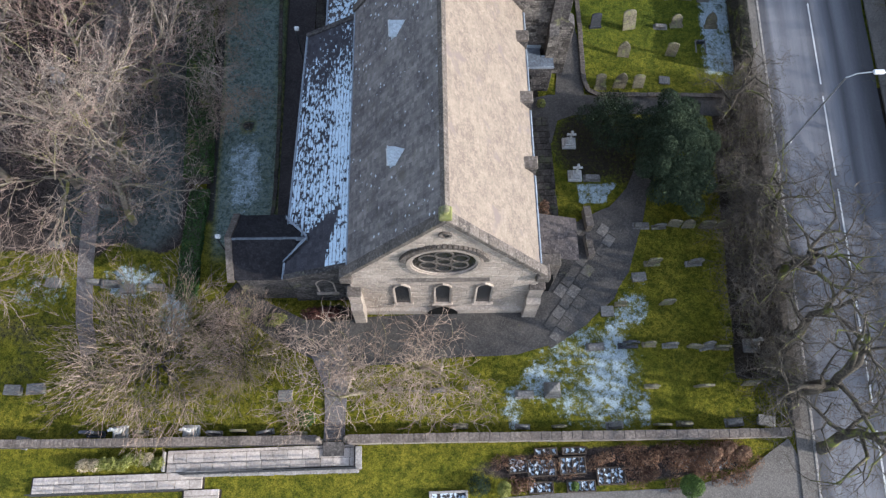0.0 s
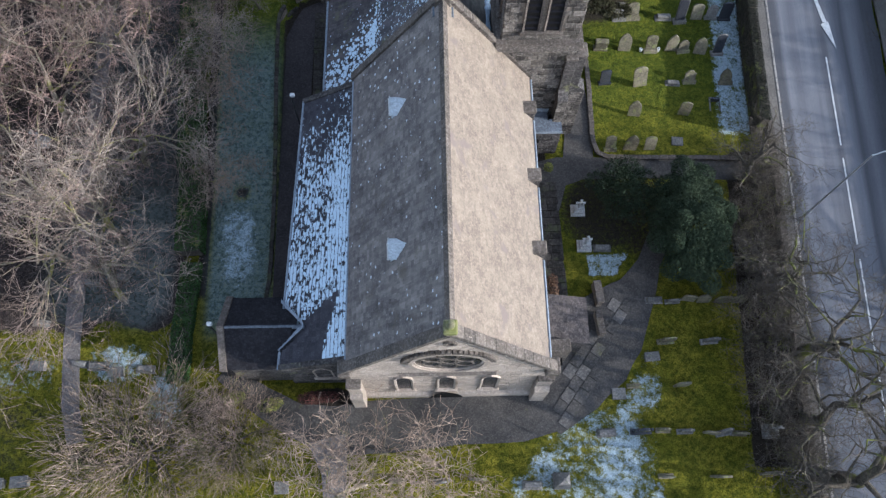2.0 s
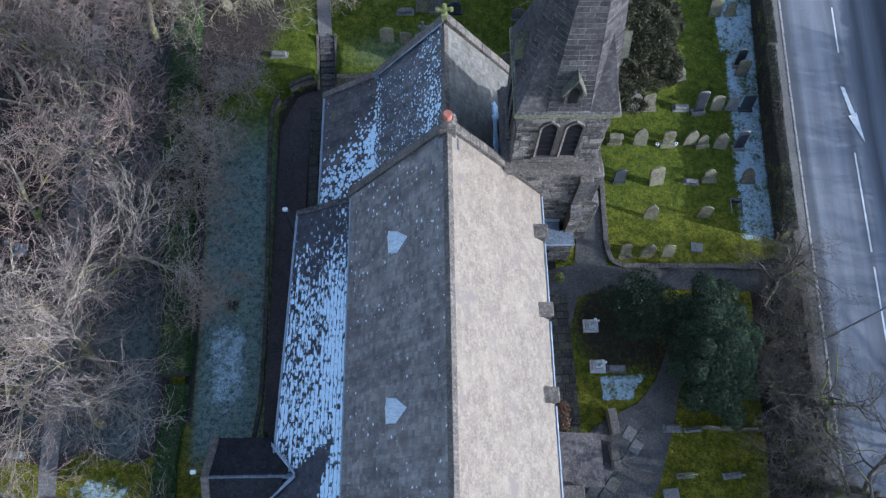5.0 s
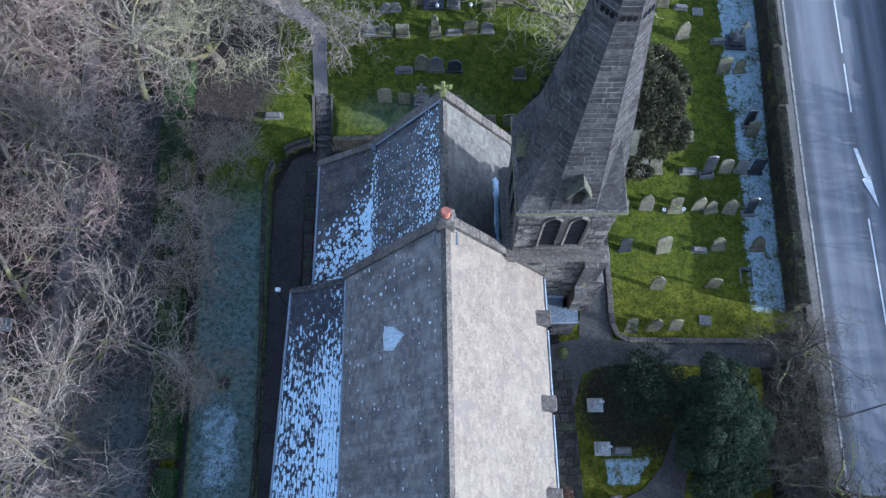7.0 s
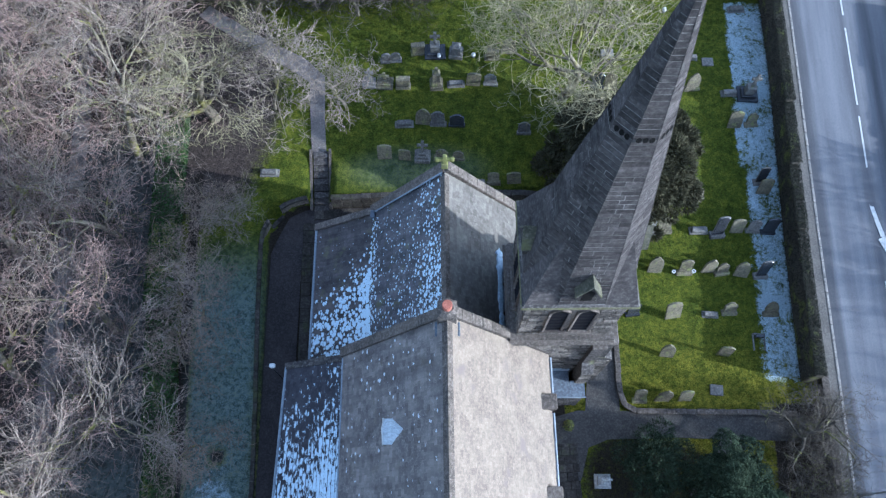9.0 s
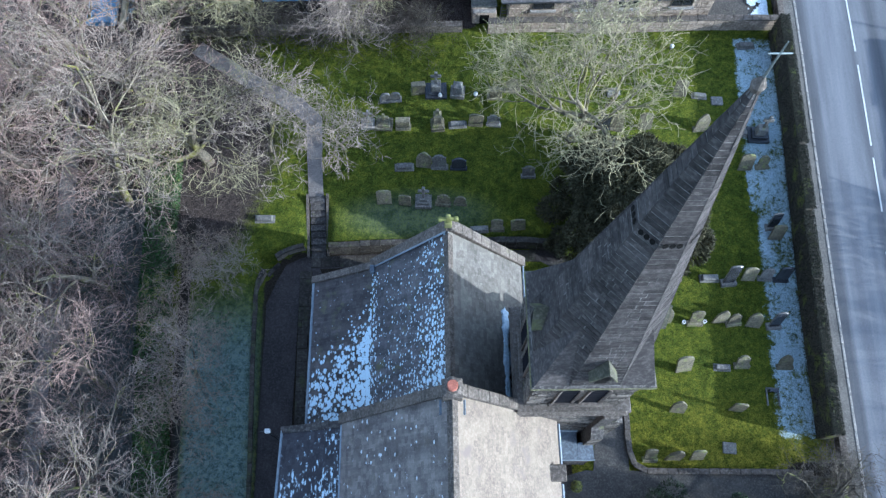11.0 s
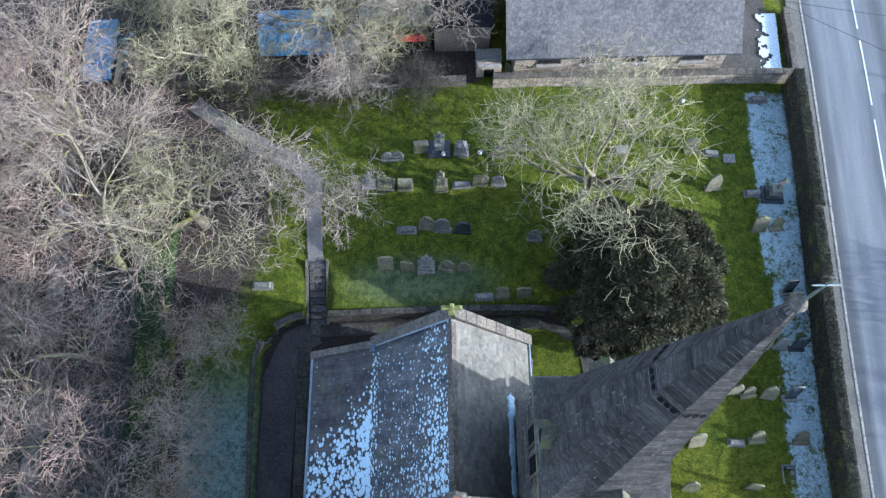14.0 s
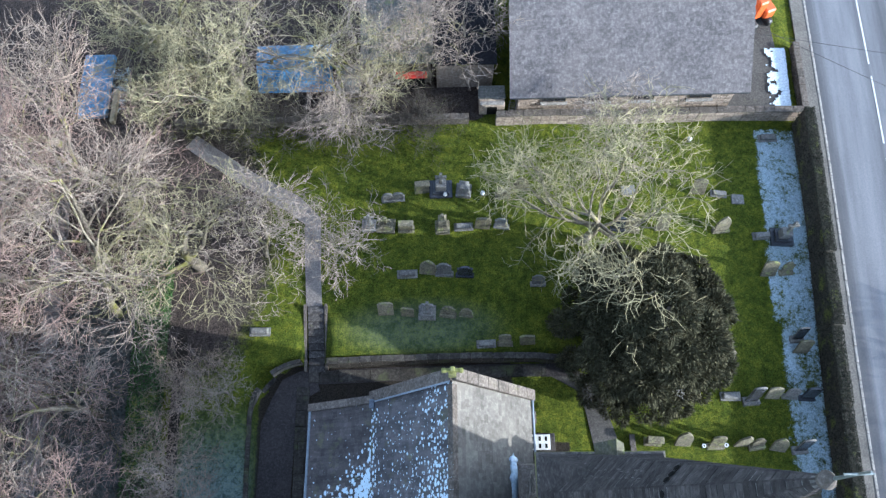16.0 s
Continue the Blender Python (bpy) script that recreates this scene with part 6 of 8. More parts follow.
plant_tree("mossy", 19.3, 5.2, 0.85, 310, "tall leafless roadside tree with dark mossy crooked limbs", z=0)
plant_tree("mossy", 18.9, 11.4, 0.8, 30, "tall leafless roadside tree with dark mossy crooked limbs", z=0)
plant_tree("pale", -4.0, 56.6, 0.8, 75, "leafless tree with mossy limbs over the shed roofs")
plant_tree("pale", -13.8, 55.4, 0.8, 255, "wide leafless tree with pale mossy limbs")
# Two trees added out of view so that their shadows fall on the south apron.
for x, y, k, a in ((35.4, 9.2, 1.25, 150), (36.2, 14.2, 1.1, 260)):
    plant_tree("ash", x, y, k, a, "tall leafless tree out of view beyond the road, added to shade the apron", "trees beyond the road", z=0)
rt = random.Random(21)
count = 0
for gy in range(8):
    for gx in range(3):
        x = -18.0 - 4.4 * gx + rt.uniform(-0.7, 0.7)
        y = 19.0 + 4.6 * gy + 2.2 * (gx % 2) + rt.uniform(-1.2, 1.2)
        if x > -17.0 and y < 22 or x > -17 and y > 44:
            continue
        if abs(x + 21.2) < 0.8:
            x = -22.1
        key = ("ash", "grey", "ash", "red", "grey")[gy % 5] if gx == 0 else rt.choice(("grey", "brown", "red", "ash", "brown"))
        s = rt.uniform(0.8, 1.02) if gx else rt.uniform(0.68, 0.85)
        plant_tree(key, x, y, s, rt.uniform(0, 360), {"grey": "leafless woodland tree with grey twigs", "brown": "leafless woodland tree with brown twigs", "ash": "leafless woodland tree with mossy bark", "red": "leafless woodland tree with reddish twigs"}[key], "trees of the bare wood", squash=rt.uniform(1.15, 1.35))
for i in range(28):
    x, y = -17.2 - 10.1 * rt.random() ** 1.3, 20.5 + 1.1 * i + rt.uniform(-1, 1)
    if abs(x + 21.2) > 1.0:
        plant_tree("scrub", x, y, rt.uniform(0.8, 1.3), rt.uniform(0, 360), "tangled leafless scrub with reddish brown twigs", "scrub under the bare trees")
for i in range(4):
    plant_tree("crooked", -13.9 + rt.uniform(-0.5, 0.3), 26.5 + 4.4 * i + rt.uniform(-0.8, 0.8), rt.uniform(0.65, 0.95), rt.uniform(0, 360), "low leafless tree with crooked grey branches beside the wood", "low trees at the edge of the wood")
for x, y, s, a in ((-26.5, 11.8, 0.9, 0), (-31, 9, 1.0, 60), (-27, 16.5, 0.8, 120), (-36, 14, 1.0, 200), (-33, 19, 1.0, 20)):
    plant_tree("brown", x, y, s, a, "leafless woodland tree with brown twigs", "trees of the bare wood")
for i in range(24):
    y = 8.6 + 0.8 * i + rt.uniform(-0.3, 0.3)
    x = kerb_x(y) - rt.uniform(1.3, 3.6)
    plant_tree("brush", x, y, rt.uniform(0.7, 1.15), rt.uniform(0, 360), "tangled leafless roadside brush with dark twigs", "roadside brush")
for i in range(16):
    y = 6 + 2.2 * i + rt.uniform(-0.6, 0.6)
    plant_tree("brush", kerb_x(y) + 9.6 + rt.uniform(-0.5, 0.8), y, rt.uniform(0.9, 1.5), rt.uniform(0, 360), "leafless brush on the bank beyond the road", "brush beyond the road", z=0.0)
for i in range(10):
    plant_tree("brush", -15.2 + 1.65 * i + rt.uniform(-0.5, 0.5), 54.0 + rt.uniform(-0.3, 0.5), rt.uniform(0.7, 1.1), rt.uniform(0, 360), "leafless brush along the rear wall", "brush along the rear wall")


def leaves(seed, lobes, n, size, flat=0.35, depth=0.35, up=0.35, needle=False):
    """Many small leaves spread over the outer part of some rounded lobes, with uneven density."""
    rnd = random.Random(seed)
    sh = Shape()
    total = sum(rx * ry + rx * rz for *_, rx, ry, rz in lobes)
    for cx, cy, cz, rx, ry, rz in lobes:
        for _ in range(int(n * (rx * ry + rx * rz) / total)):
            d = Vector((rnd.gauss(0, 1), rnd.gauss(0, 1), abs(rnd.gauss(0, 1)) * 1.1 - 0.35)).normalized()
            k = 1 - depth * rnd.random() ** 1.5 + 0.16 * noise.noise((d.x * 2.3 + cx, d.y * 2.3 + cy, d.z * 2.3 + seed))
            p = Vector((cx + d.x * rx * k, cy + d.y * ry * k, cz + d.z * rz * k))
            if p.z < 0.02:
                continue
            nrm = (d + Vector((rnd.gauss(0, 0.6), rnd.gauss(0, 0.6), rnd.gauss(0, 0.6) + up))).normalized()
            a = nrm.orthogonal().normalized()
            a = Matrix.Rotation(rnd.uniform(0, 6.28), 3, nrm) @ a
            b = nrm.cross(a)
            s = size * rnd.uniform(0.6, 1.4)
            if needle:
                sh.add([p - d * s - b * s * flat, p - d * s + b * s * flat, p + (d * 0.6 + a * 0.9) * s], [(0, 1, 2)])
                continue
            sh.add([p - a * s, p + b * s * flat + nrm * s * 0.12, p + a * s, p - b * s * flat + nrm * s * 0.12], [(0, 1, 2), (0, 2, 3)])
    return sh


def bush(name, x, y, lobes, n, size, material, label, category, stem=0.1, bark=M_DARKBARK, group="", needle=False):
    t = thing(name, label, category, pose(x, y, land(x, y)), group)
    part("crown", leaves(int(abs(x * 31 + y * 17)), lobes, n, size, needle=needle), material, t)
    top = max(l[2] for l in lobes)
    wood = Shape()
    wood.tube([(0, 0, -0.1), (0.04, 0.02, top * 0.5), (0, 0, top)], [stem, stem * 0.8, stem * 0.4], 6)
    for i, (cx, cy, cz, *_r) in enumerate(lobes[:8]):
        wood.tube([(0, 0, top * 0.3), (cx * 0.5, cy * 0.5, (top * 0.3 + cz) / 2 + 0.1), (cx, cy, cz)], [stem * 0.6, stem * 0.4, stem * 0.2], 5)
    part("trunk", wood, bark, t)
    return t


ry_ = random.Random(4)
yew_lobes = [(0, 0.2, 2.8, 3.3, 3.4, 3.6)]
for i in range(64):
    a = 2.4 * i
    r = 3.75 * math.sqrt((i + 0.5) / 64)
    k = ry_.uniform(0.55, 1.15)
    yew_lobes.append((r * math.cos(a) + ry_.uniform(-0.3, 0.3), 1.05 * r * math.sin(a) + ry_.uniform(-0.3, 0.3), 6.6 - 0.27 * r * r + ry_.uniform(-0.7, 0.5), k, k * ry_.uniform(0.8, 1.2), k * ry_.uniform(0.5, 0.8)))
for i in range(26):
    a = 0.2417 * i + ry_.uniform(-0.08, 0.08)
    yew_lobes.append((4.0 * math.cos(a), 4.1 * math.sin(a) + 0.2, ry_.uniform(1.0, 3.2), ry_.uniform(0.45, 0.95), ry_.uniform(0.45, 0.95), ry_.uniform(0.35, 0.7)))
bush("yew_tree", 10.0, 40.6, yew_lobes, 150000, 0.10, M_YEW, "dense dark green yew tree with an uneven crown", "tree", 0.3, needle=True)
holly_lobes = [(0, 0, 1.9, 2.2, 3.0, 1.9), (-0.3, 1.4, 1.5, 1.2, 1.6, 1.3), (0.4, -1.5, 1.4, 1.1, 1.4, 1.2)]
for i in range(26):
    a, r = 2.4 * i, 2.5 * math.sqrt((i + 0.5) / 26)
    holly_lobes.append((r * math.cos(a) * 0.9, 1.45 * r * math.sin(a), 3.4 - 0.55 * r + ry_.uniform(-0.5, 0.4), ry_.uniform(0.5, 0.95), ry_.uniform(0.5, 0.95), ry_.uniform(0.4, 0.9)))
bush("holly_tree", 13.55, 22.1, holly_lobes, 80000, 0.065, M_HOLLY, "glossy dark green holly tree beside the path", "tree", 0.2)
small_lobes = [(0, 0, 1.2, 1.5, 1.6, 1.1)] + [(1.7 * math.cos(2.4 * i) * math.sqrt(i / 11), 1.7 * math.sin(2.4 * i) * math.sqrt(i / 11), 2.2 - 0.1 * i, 0.8, 0.75, 0.7) for i in range(12)]
bush("evergreen_tree", 10.2, 24.7, small_lobes, 12000, 0.07, M_HOLLY, "small thin dark evergreen tree beside the path", "tree", 0.12, needle=True)


def hedge(name, line, width, high, n, material, label, size=0.042):
    t = thing(name, label, "hedge")
    rnd = random.Random(n)
    core, fol = Shape(), Shape()
    tot = sum(math.dist(a, b) for a, b in zip(line[:-1], line[1:]))
    for (xa, ya), (xb, yb) in zip(line[:-1], line[1:]):
        L = math.dist((xa, ya), (xb, yb))
        m = Matrix.Translation(((xa + xb) / 2, (ya + yb) / 2, land((xa + xb) / 2, (ya + yb) / 2) - 0.1)) @ Matrix.Rotation(math.atan2(yb - ya, xb - xa), 4, "Z")
        core.box(-L / 2, L / 2, -width / 2 + 0.07, width / 2 - 0.07, 0, high - 0.02, 0.05, m)
        for _ in range(int(n * L / tot)):
            u, face = rnd.uniform(-L / 2, L / 2), rnd.random()
            bulge = 0.05 * noise.noise((xa + u * 1.3, ya, face * 3)) + rnd.uniform(-0.04, 0.05)
            if face < 0.5:
                p, nr = Vector((u, rnd.uniform(-width / 2, width / 2), high + bulge)), Vector((0, 0, 1))
            else:
                s = 1 if face < 0.75 else -1
                p, nr = Vector((u, s * (width / 2 + bulge), rnd.uniform(0.0, high))), Vector((0, s, 0.3))
            nr = (nr + Vector((rnd.gauss(0, 0.6), rnd.gauss(0, 0.6), rnd.gauss(0, 0.6)))).normalized()
            a = Matrix.Rotation(rnd.uniform(0, 6.28), 3, nr) @ nr.orthogonal().normalized()
            b = nr.cross(a)
            k = size * rnd.uniform(0.6, 1.5)
            fol.add([m @ (p - a * k), m @ (p + b * k * 0.6), m @ (p + a * k), m @ (p - b * k * 0.6)], [(0, 1, 2, 3)])
    part("core", core, M_DARKBARK, t)
    part("foliage", fol, material, t)
    return t


hedge("clipped_hedge", [(kerb_x(y) - 1.85, y) for y in (28.8, 33, 37, 41, 45, 49, 54.0)], 0.62, 1.95, 52000, M_HEDGE, "long clipped grey-green hedge beside the road", 0.03)
hedge("field_hedge", [(kerb_x(y) + 10.3, y) for y in (17, 22, 27, 32, 37, 42, 47, 52)], 1.2, 2.3, 16000, M_BROWNLEAF, "ragged brown hedge on the bank beyond the road", 0.06)
hedge("ivy_bank", [(-15.0, 14.6), (-15.0, 17), (-14.8, 21.5)], 1.1, 0.4, 9000, M_IVY, "low bank of dark green ivy", 0.05)
plant_tree("red", -17.4, 49.6, 0.8, 220, "leafless woodland tree with reddish twigs", "trees of the bare wood")
hedge("ivy_bank", [(-14.9, 22), (-15.0, 27), (-15.5, 33.5), (-15.7, 40), (-15.8, 46)], 1.5, 0.9, 30000, M_IVY, "low bank of dark green ivy", 0.05)


# ---- gravestones ----
def profile(kind, w, h):
    """Outline of a headstone seen from the front."""
    if kind == "r":
        k = h - w * 0.42
        return [(-w, 0), (w, 0), (w, k)] + [(w * math.cos(radians(a)), k + w * 0.42 * math.sin(radians(a))) for a in range(18, 180, 18)] + [(-w, k)]
    if kind == "p":
        return [(-w, 0)] + pointed(w, 0.0, h)[1:-1] + [(w, 0)]
    k = h - w * 0.38
    return [(-w, 0), (w, 0), (w, k), (w * 0.78, k), (w * 0.72, k + 0.05)] + [(w * 0.66 * math.cos(radians(a)), k + 0.05 + w * 0.33 * math.sin(radians(a))) for a in range(15, 180, 25)] + [(-w * 0.72, k + 0.05), (-w * 0.78, k), (-w, k)]


def chamfered(outline, t, c=0.018):
    """A slab from an outline in x and z, t thick, with its edges cut."""
    k = len(outline)
    cx, cz = sum(x for x, _ in outline) / k, sum(z for _, z in outline) / k
    small = [(cx + (x - cx) * (1 - c * 2.4), cz + (z - cz) * (1 - c * 2.4)) for x, z in outline]
    p = [(x, -t / 2, z) for x, z in small] + [(x, -t / 2 + c, z) for x, z in outline] + [(x, t / 2 - c, z) for x, z in outline] + [(x, t / 2, z) for x, z in small]
    f = [tuple(range(k)), tuple(range(4 * k - 1, 3 * k - 1, -1))]
    for r in (0, k, 2 * k):
        f += [(r + i, r + k + i, r + k + (i + 1) % k, r + (i + 1) % k) for i in range(k)]
    return Shape().add(p, f)


STONE_KINDS = {}


def stone_kind(key, label, parts):
    STONE_KINDS[key] = (label, [(n, s.mesh(n, m)) for n, s, m in parts])


def upright(kind, w, h, t, m, plinth=True):
    q = [("tablet", chamfered(profile(kind, w, h), t), m)]
    if plinth:
        q.append(("plinth", Shape().box(-w - 0.08, w + 0.08, -t / 2 - 0.09, t / 2 + 0.09, -0.15, 0.13, 0.02), m))
    return q


stone_kind("r0", "weathered sandstone headstone with a rounded top", upright("r", 0.38, 0.98, 0.11, M_GRAVE, False))
stone_kind("r1", "mossy sandstone headstone with a rounded top on a plinth", upright("r", 0.34, 0.86, 0.10, M_GRAVE))
stone_kind("r2", "tall weathered headstone with a pointed top", upright("p", 0.40, 1.25, 0.12, M_GRAVE, False))
stone_kind("p1", "weathered sandstone headstone with a pointed top", upright("p", 0.38, 1.02, 0.11, M_GRAVE))
stone_kind("s0", "grey headstone with shaped shoulders", upright("s", 0.36, 0.85, 0.11, M_GRAVEGREY))
stone_kind("s1", "low weathered headstone with shaped shoulders", upright("s", 0.33, 0.66, 0.12, M_GRAVE))
stone_kind("d0", "dark polished granite headstone on a grey plinth", upright("r", 0.36, 1.25, 0.13, M_GRANITE))
stone_kind("l0", "flat grey ledger stone set in turf", [("slab", Shape().box(-0.36, 0.36, -0.3, 0.3, -0.1, 0.09, 0.02), M_GRAVEGREY)])
stone_kind("b0", "low stone chest tomb with a heavy lid", [("chest", Shape().box(-0.48, 0.48, -0.28, 0.28, -0.15, 0.42, 0.03), M_GRAVEGREY), ("lid", Shape().box(-0.56, 0.56, -0.36, 0.36, 0.42, 0.54, 0.03), M_GRAVEGREY)])
stone_kind("k0", "grave kerb set with a small dark tablet", [("kerb", Shape().box(-0.45, -0.35, -0.7, 0.5, -0.1, 0.08, 0.02), M_GRAVEGREY), ("kerb", Shape().box(0.35, 0.45, -0.7, 0.5, -0.1, 0.08, 0.02), M_GRAVEGREY), ("kerb", Shape().box(-0.45, 0.45, 0.42, 0.55, -0.1, 0.18, 0.02), M_GRAVEGREY), ("tablet", Shape().box(-0.3, 0.3, 0.2, 0.4, 0, 0.42, 0.03), M_GRANITE)])
steps3 = [("step", Shape().box(-0.42, 0.42, -0.36, 0.36, -0.15, 0.2, 0.02)), ("step", Shape().box(-0.3, 0.3, -0.26, 0.26, 0.2, 0.4, 0.02)), ("step", Shape().box(-0.2, 0.2, -0.18, 0.18, 0.4, 0.58, 0.02))]
crux = Shape().box(-0.07, 0.07, -0.06, 0.06, 0.58, 1.55, 0.015).box(-0.28, 0.28, -0.055, 0.055, 1.12, 1.26, 0.015)
stone_kind("c0", "stone cross on a stepped grey base", [(n, s, M_GRAVEGREY) for n, s in steps3] + [("cross", crux, M_GRAVEGREY)])
stone_kind("m0", "small white marble cross on a stepped base", [(n, s, M_MARBLE) for n, s in steps3] + [("cross", crux, M_MARBLE)])
ob_ = Shape().add([(sx * r, sy * r, z) for r, z in ((0.27, 0.5), (0.2, 1.25), (0.24, 1.28), (0.24, 1.4), (0.12, 1.55), (0.09, 1.9)) for sx, sy in ((-1, -1), (1, -1), (1, 1), (-1, 1))], [(20, 21, 22, 23)] + [(4 * q + i, 4 * q + (i + 1) % 4, 4 * q + 4 + (i + 1) % 4, 4 * q + 4 + i) for q in range(5) for i in range(4)])
stone_kind("o0", "tall mossy sandstone pillar monument on a base", [("base", Shape().box(-0.42, 0.42, -0.4, 0.4, -0.15, 0.3, 0.03), M_GRAVE), ("plinth", Shape().box(-0.34, 0.34, -0.32, 0.32, 0.3, 0.52, 0.03), M_GRAVE), ("pillar", ob_, M_GRAVE)])
py = Shape().add([(sx * r, sy * r * 0.9, z) for r, z in ((0.34, 0.28), (0.22, 0.75), (0.27, 0.78), (0.27, 0.86), (0.06, 1.05)) for sx, sy in ((-1, -1), (1, -1), (1, 1), (-1, 1))], [(16, 17, 18, 19)] + [(4 * q + i, 4 * q + (i + 1) % 4, 4 * q + 4 + (i + 1) % 4, 4 * q + 4 + i) for q in range(4) for i in range(4)])
stone_kind("y0", "grey pedestal tomb with a pyramid cap", [("base", Shape().box(-0.42, 0.42, -0.4, 0.4, -0.15, 0.28, 0.03), M_GRAVEGREY), ("pedestal", py, M_GRAVEGREY)])
for i, k in enumerate((0.62, 0.5)):
    stone_kind(("X0", "C0")[i], ("tall dark stone cross on three steps", "mossy sandstone cross on a stepped base")[i],
               [("step", Shape().box(-k, k, -k * 0.85, k * 0.85, -0.15, 0.16, 0.02), (M_GRANITE, M_GRAVE)[i]), ("step", Shape().box(-k * 0.72, k * 0.72, -k * 0.6, k * 0.6, 0.16, 0.34, 0.02), (M_GRANITE, M_GRAVE)[i]),
                ("pedestal", Shape().box(-k * 0.46, k * 0.46, -k * 0.4, k * 0.4, 0.34, (0.85, 0.5)[i], 0.04), (M_GRAVEGREY, M_GRAVE)[i]),
                ("cross", Shape().box(-0.08, 0.08, -0.07, 0.07, (0.85, 0.5)[i], (1.85, 1.15)[i], 0.02).box(-0.3, 0.3, -0.065, 0.065, (1.4, 0.78)[i], (1.57, 0.93)[i], 0.02), (M_GRAVEGREY, M_GRAVE)[i])])
stone_kind("q0", "squat sandstone block headstone with a moulded cap", [("block", Shape().box(-0.36, 0.36, -0.14, 0.14, -0.15, 0.62, 0.03), M_GRAVE), ("cap", Shape().box(-0.41, 0.41, -0.18, 0.18, 0.62, 0.74, 0.03), M_GRAVE), ("base", Shape().box(-0.44, 0.44, -0.22, 0.22, -0.15, 0.12, 0.02), M_GRAVE)])
twin = chamfered([(-0.56, 0), (0.56, 0), (0.56, 0.5)] + [(0.29 + 0.27 * math.cos(radians(a)), 0.5 + 0.24 * math.sin(radians(a))) for a in range(20, 170, 20)] + [(0.0, 0.5)] + [(-0.29 + 0.27 * math.cos(radians(a)), 0.5 + 0.24 * math.sin(radians(a))) for a in range(20, 170, 20)] + [(-0.56, 0.5)], 0.14)
stone_kind("w0", "wide grey headstone with twin rounded tops", [("tablet", twin, M_GRAVEGREY), ("plinth", Shape().box(-0.64, 0.64, -0.2, 0.2, -0.15, 0.12, 0.02), M_GRAVEGREY)])
stone_kind("h0", "low dark block of stone sunk in turf", [("block", Shape().box(-0.4, 0.4, -0.15, 0.15, -0.15, 0.26, 0.04), M_GRAVEGREY), ("base", Shape().box(-0.5, 0.5, -0.22, 0.22, -0.15, 0.06, 0.02), M_GRAVEGREY)])
stone_kind("T0", "tall dark granite slab with a rounded head and pale edge", [("tablet", chamfered(profile("r", 0.28, 1.5), 0.12), M_GRANITE), ("border", chamfered(profile("r", 0.31, 1.54), 0.07), M_GRAVEGREY), ("plinth", Shape().box(-0.4, 0.4, -0.2, 0.2, -0.15, 0.14, 0.02), M_GRAVEGREY)])
stone_kind("D0", "broad dark granite headstone with pale edges", upright("s", 0.46, 0.95, 0.14, M_GRANITE))
CHOICE = {"r": ("r0", "r1", "r0"), "p": ("r2", "p1"), "X": ("X0",), "C": ("C0",), "q": ("q0",), "w": ("w0",), "h": ("h0",), "T": ("T0",), "D": ("D0",), "s": ("s0", "s1"), "d": ("d0",), "l": ("l0",), "b": ("b0",), "k": ("k0",), "c": ("c0",), "m": ("m0",), "o": ("o0",), "y": ("y0",), "Y": ("y0",)}
rg = random.Random(9)


def lay_stones(text, group, lean=-19, tall=1.22):
    for row in text.split(", "):
        x, y, k = row.split()
        x, y = float(x), float(y)
        label, meshes = STONE_KINDS[rg.choice(CHOICE[k])]
        s = rg.uniform(0.92, 1.14) * (0.72 if k == "b" else 0.8 if k == "k" else 1.0)
        t = thing("gravestone" if k in "rspdlkqwhTD" else "grave_monument", label, "gravestone", pose(x, y, land(x, y) + 0.0, rg.gauss(lean, 5) if k in "rsp" else lean * 0.6 if k in "dTD" else 0, rg.gauss(0, 2.5) if k in "rspc" else 0, rg.gauss(-2, 4)) @ Matrix.Diagonal((s, s, s * rg.uniform(0.95, 1.15) * (tall if k in "rs" else tall * 0.85 if k == "p" else 1.0), 1)), group)
        for n, me in meshes:
            part(n, me, None, t)


WEST_STONES = """8.86 21.62 h, 16.47 20.59 r, 17.38 20.55 r, 17.52 22.56 r, 18.39 20.85 r, 18.23 18.65 c, 11.43 18.36 h, 12.47 18.25 s, 13.34 18.29 r, 14.21 18.16 p, 15.27 18.12 r, 16.19 18.09 p, 16.61 15.94 p, 18.42 16.31 c, 11.74 15.94 r, 14.16 15.86 s, 10.81 15.07 b, 9.64 13.54 s, 12.17 13.45 r, 8.80 13.16 l, 7.87 11.12 h, 9.70 11.11 D, 10.88 11.13 s, 12.05 11.03 s, 13.33 10.89 r, 14.10 10.86 s, 14.87 10.83 r, 16.59 10.86 c, 10.70 8.81 r, 13.42 8.71 r, 16.02 8.70 r, 5.24 8.77 Y, 3.72 8.62 h, 16.52 6.70 b"""
SOUTH_STONES = """11.89 37.80 s, 12.80 37.84 r, 14.83 37.82 h, 15.87 37.53 T, 17.00 37.65 r, 17.95 37.69 s, 18.84 37.59 d, 11.92 35.37 p, 13.62 35.25 r, 14.95 35.28 p, 15.76 35.18 s, 16.79 34.97 p, 17.94 34.94 T, 10.40 35.60 q, 10.36 32.92 d, 12.59 32.64 r, 14.71 32.75 h, 15.79 32.82 s, 18.10 32.68 p, 17.17 31.16 k, 11.90 30.47 p, 15.03 30.44 r, 14.37 28.54 l, 10.14 28.10 r, 11.31 28.07 p, 12.55 28.03 r"""
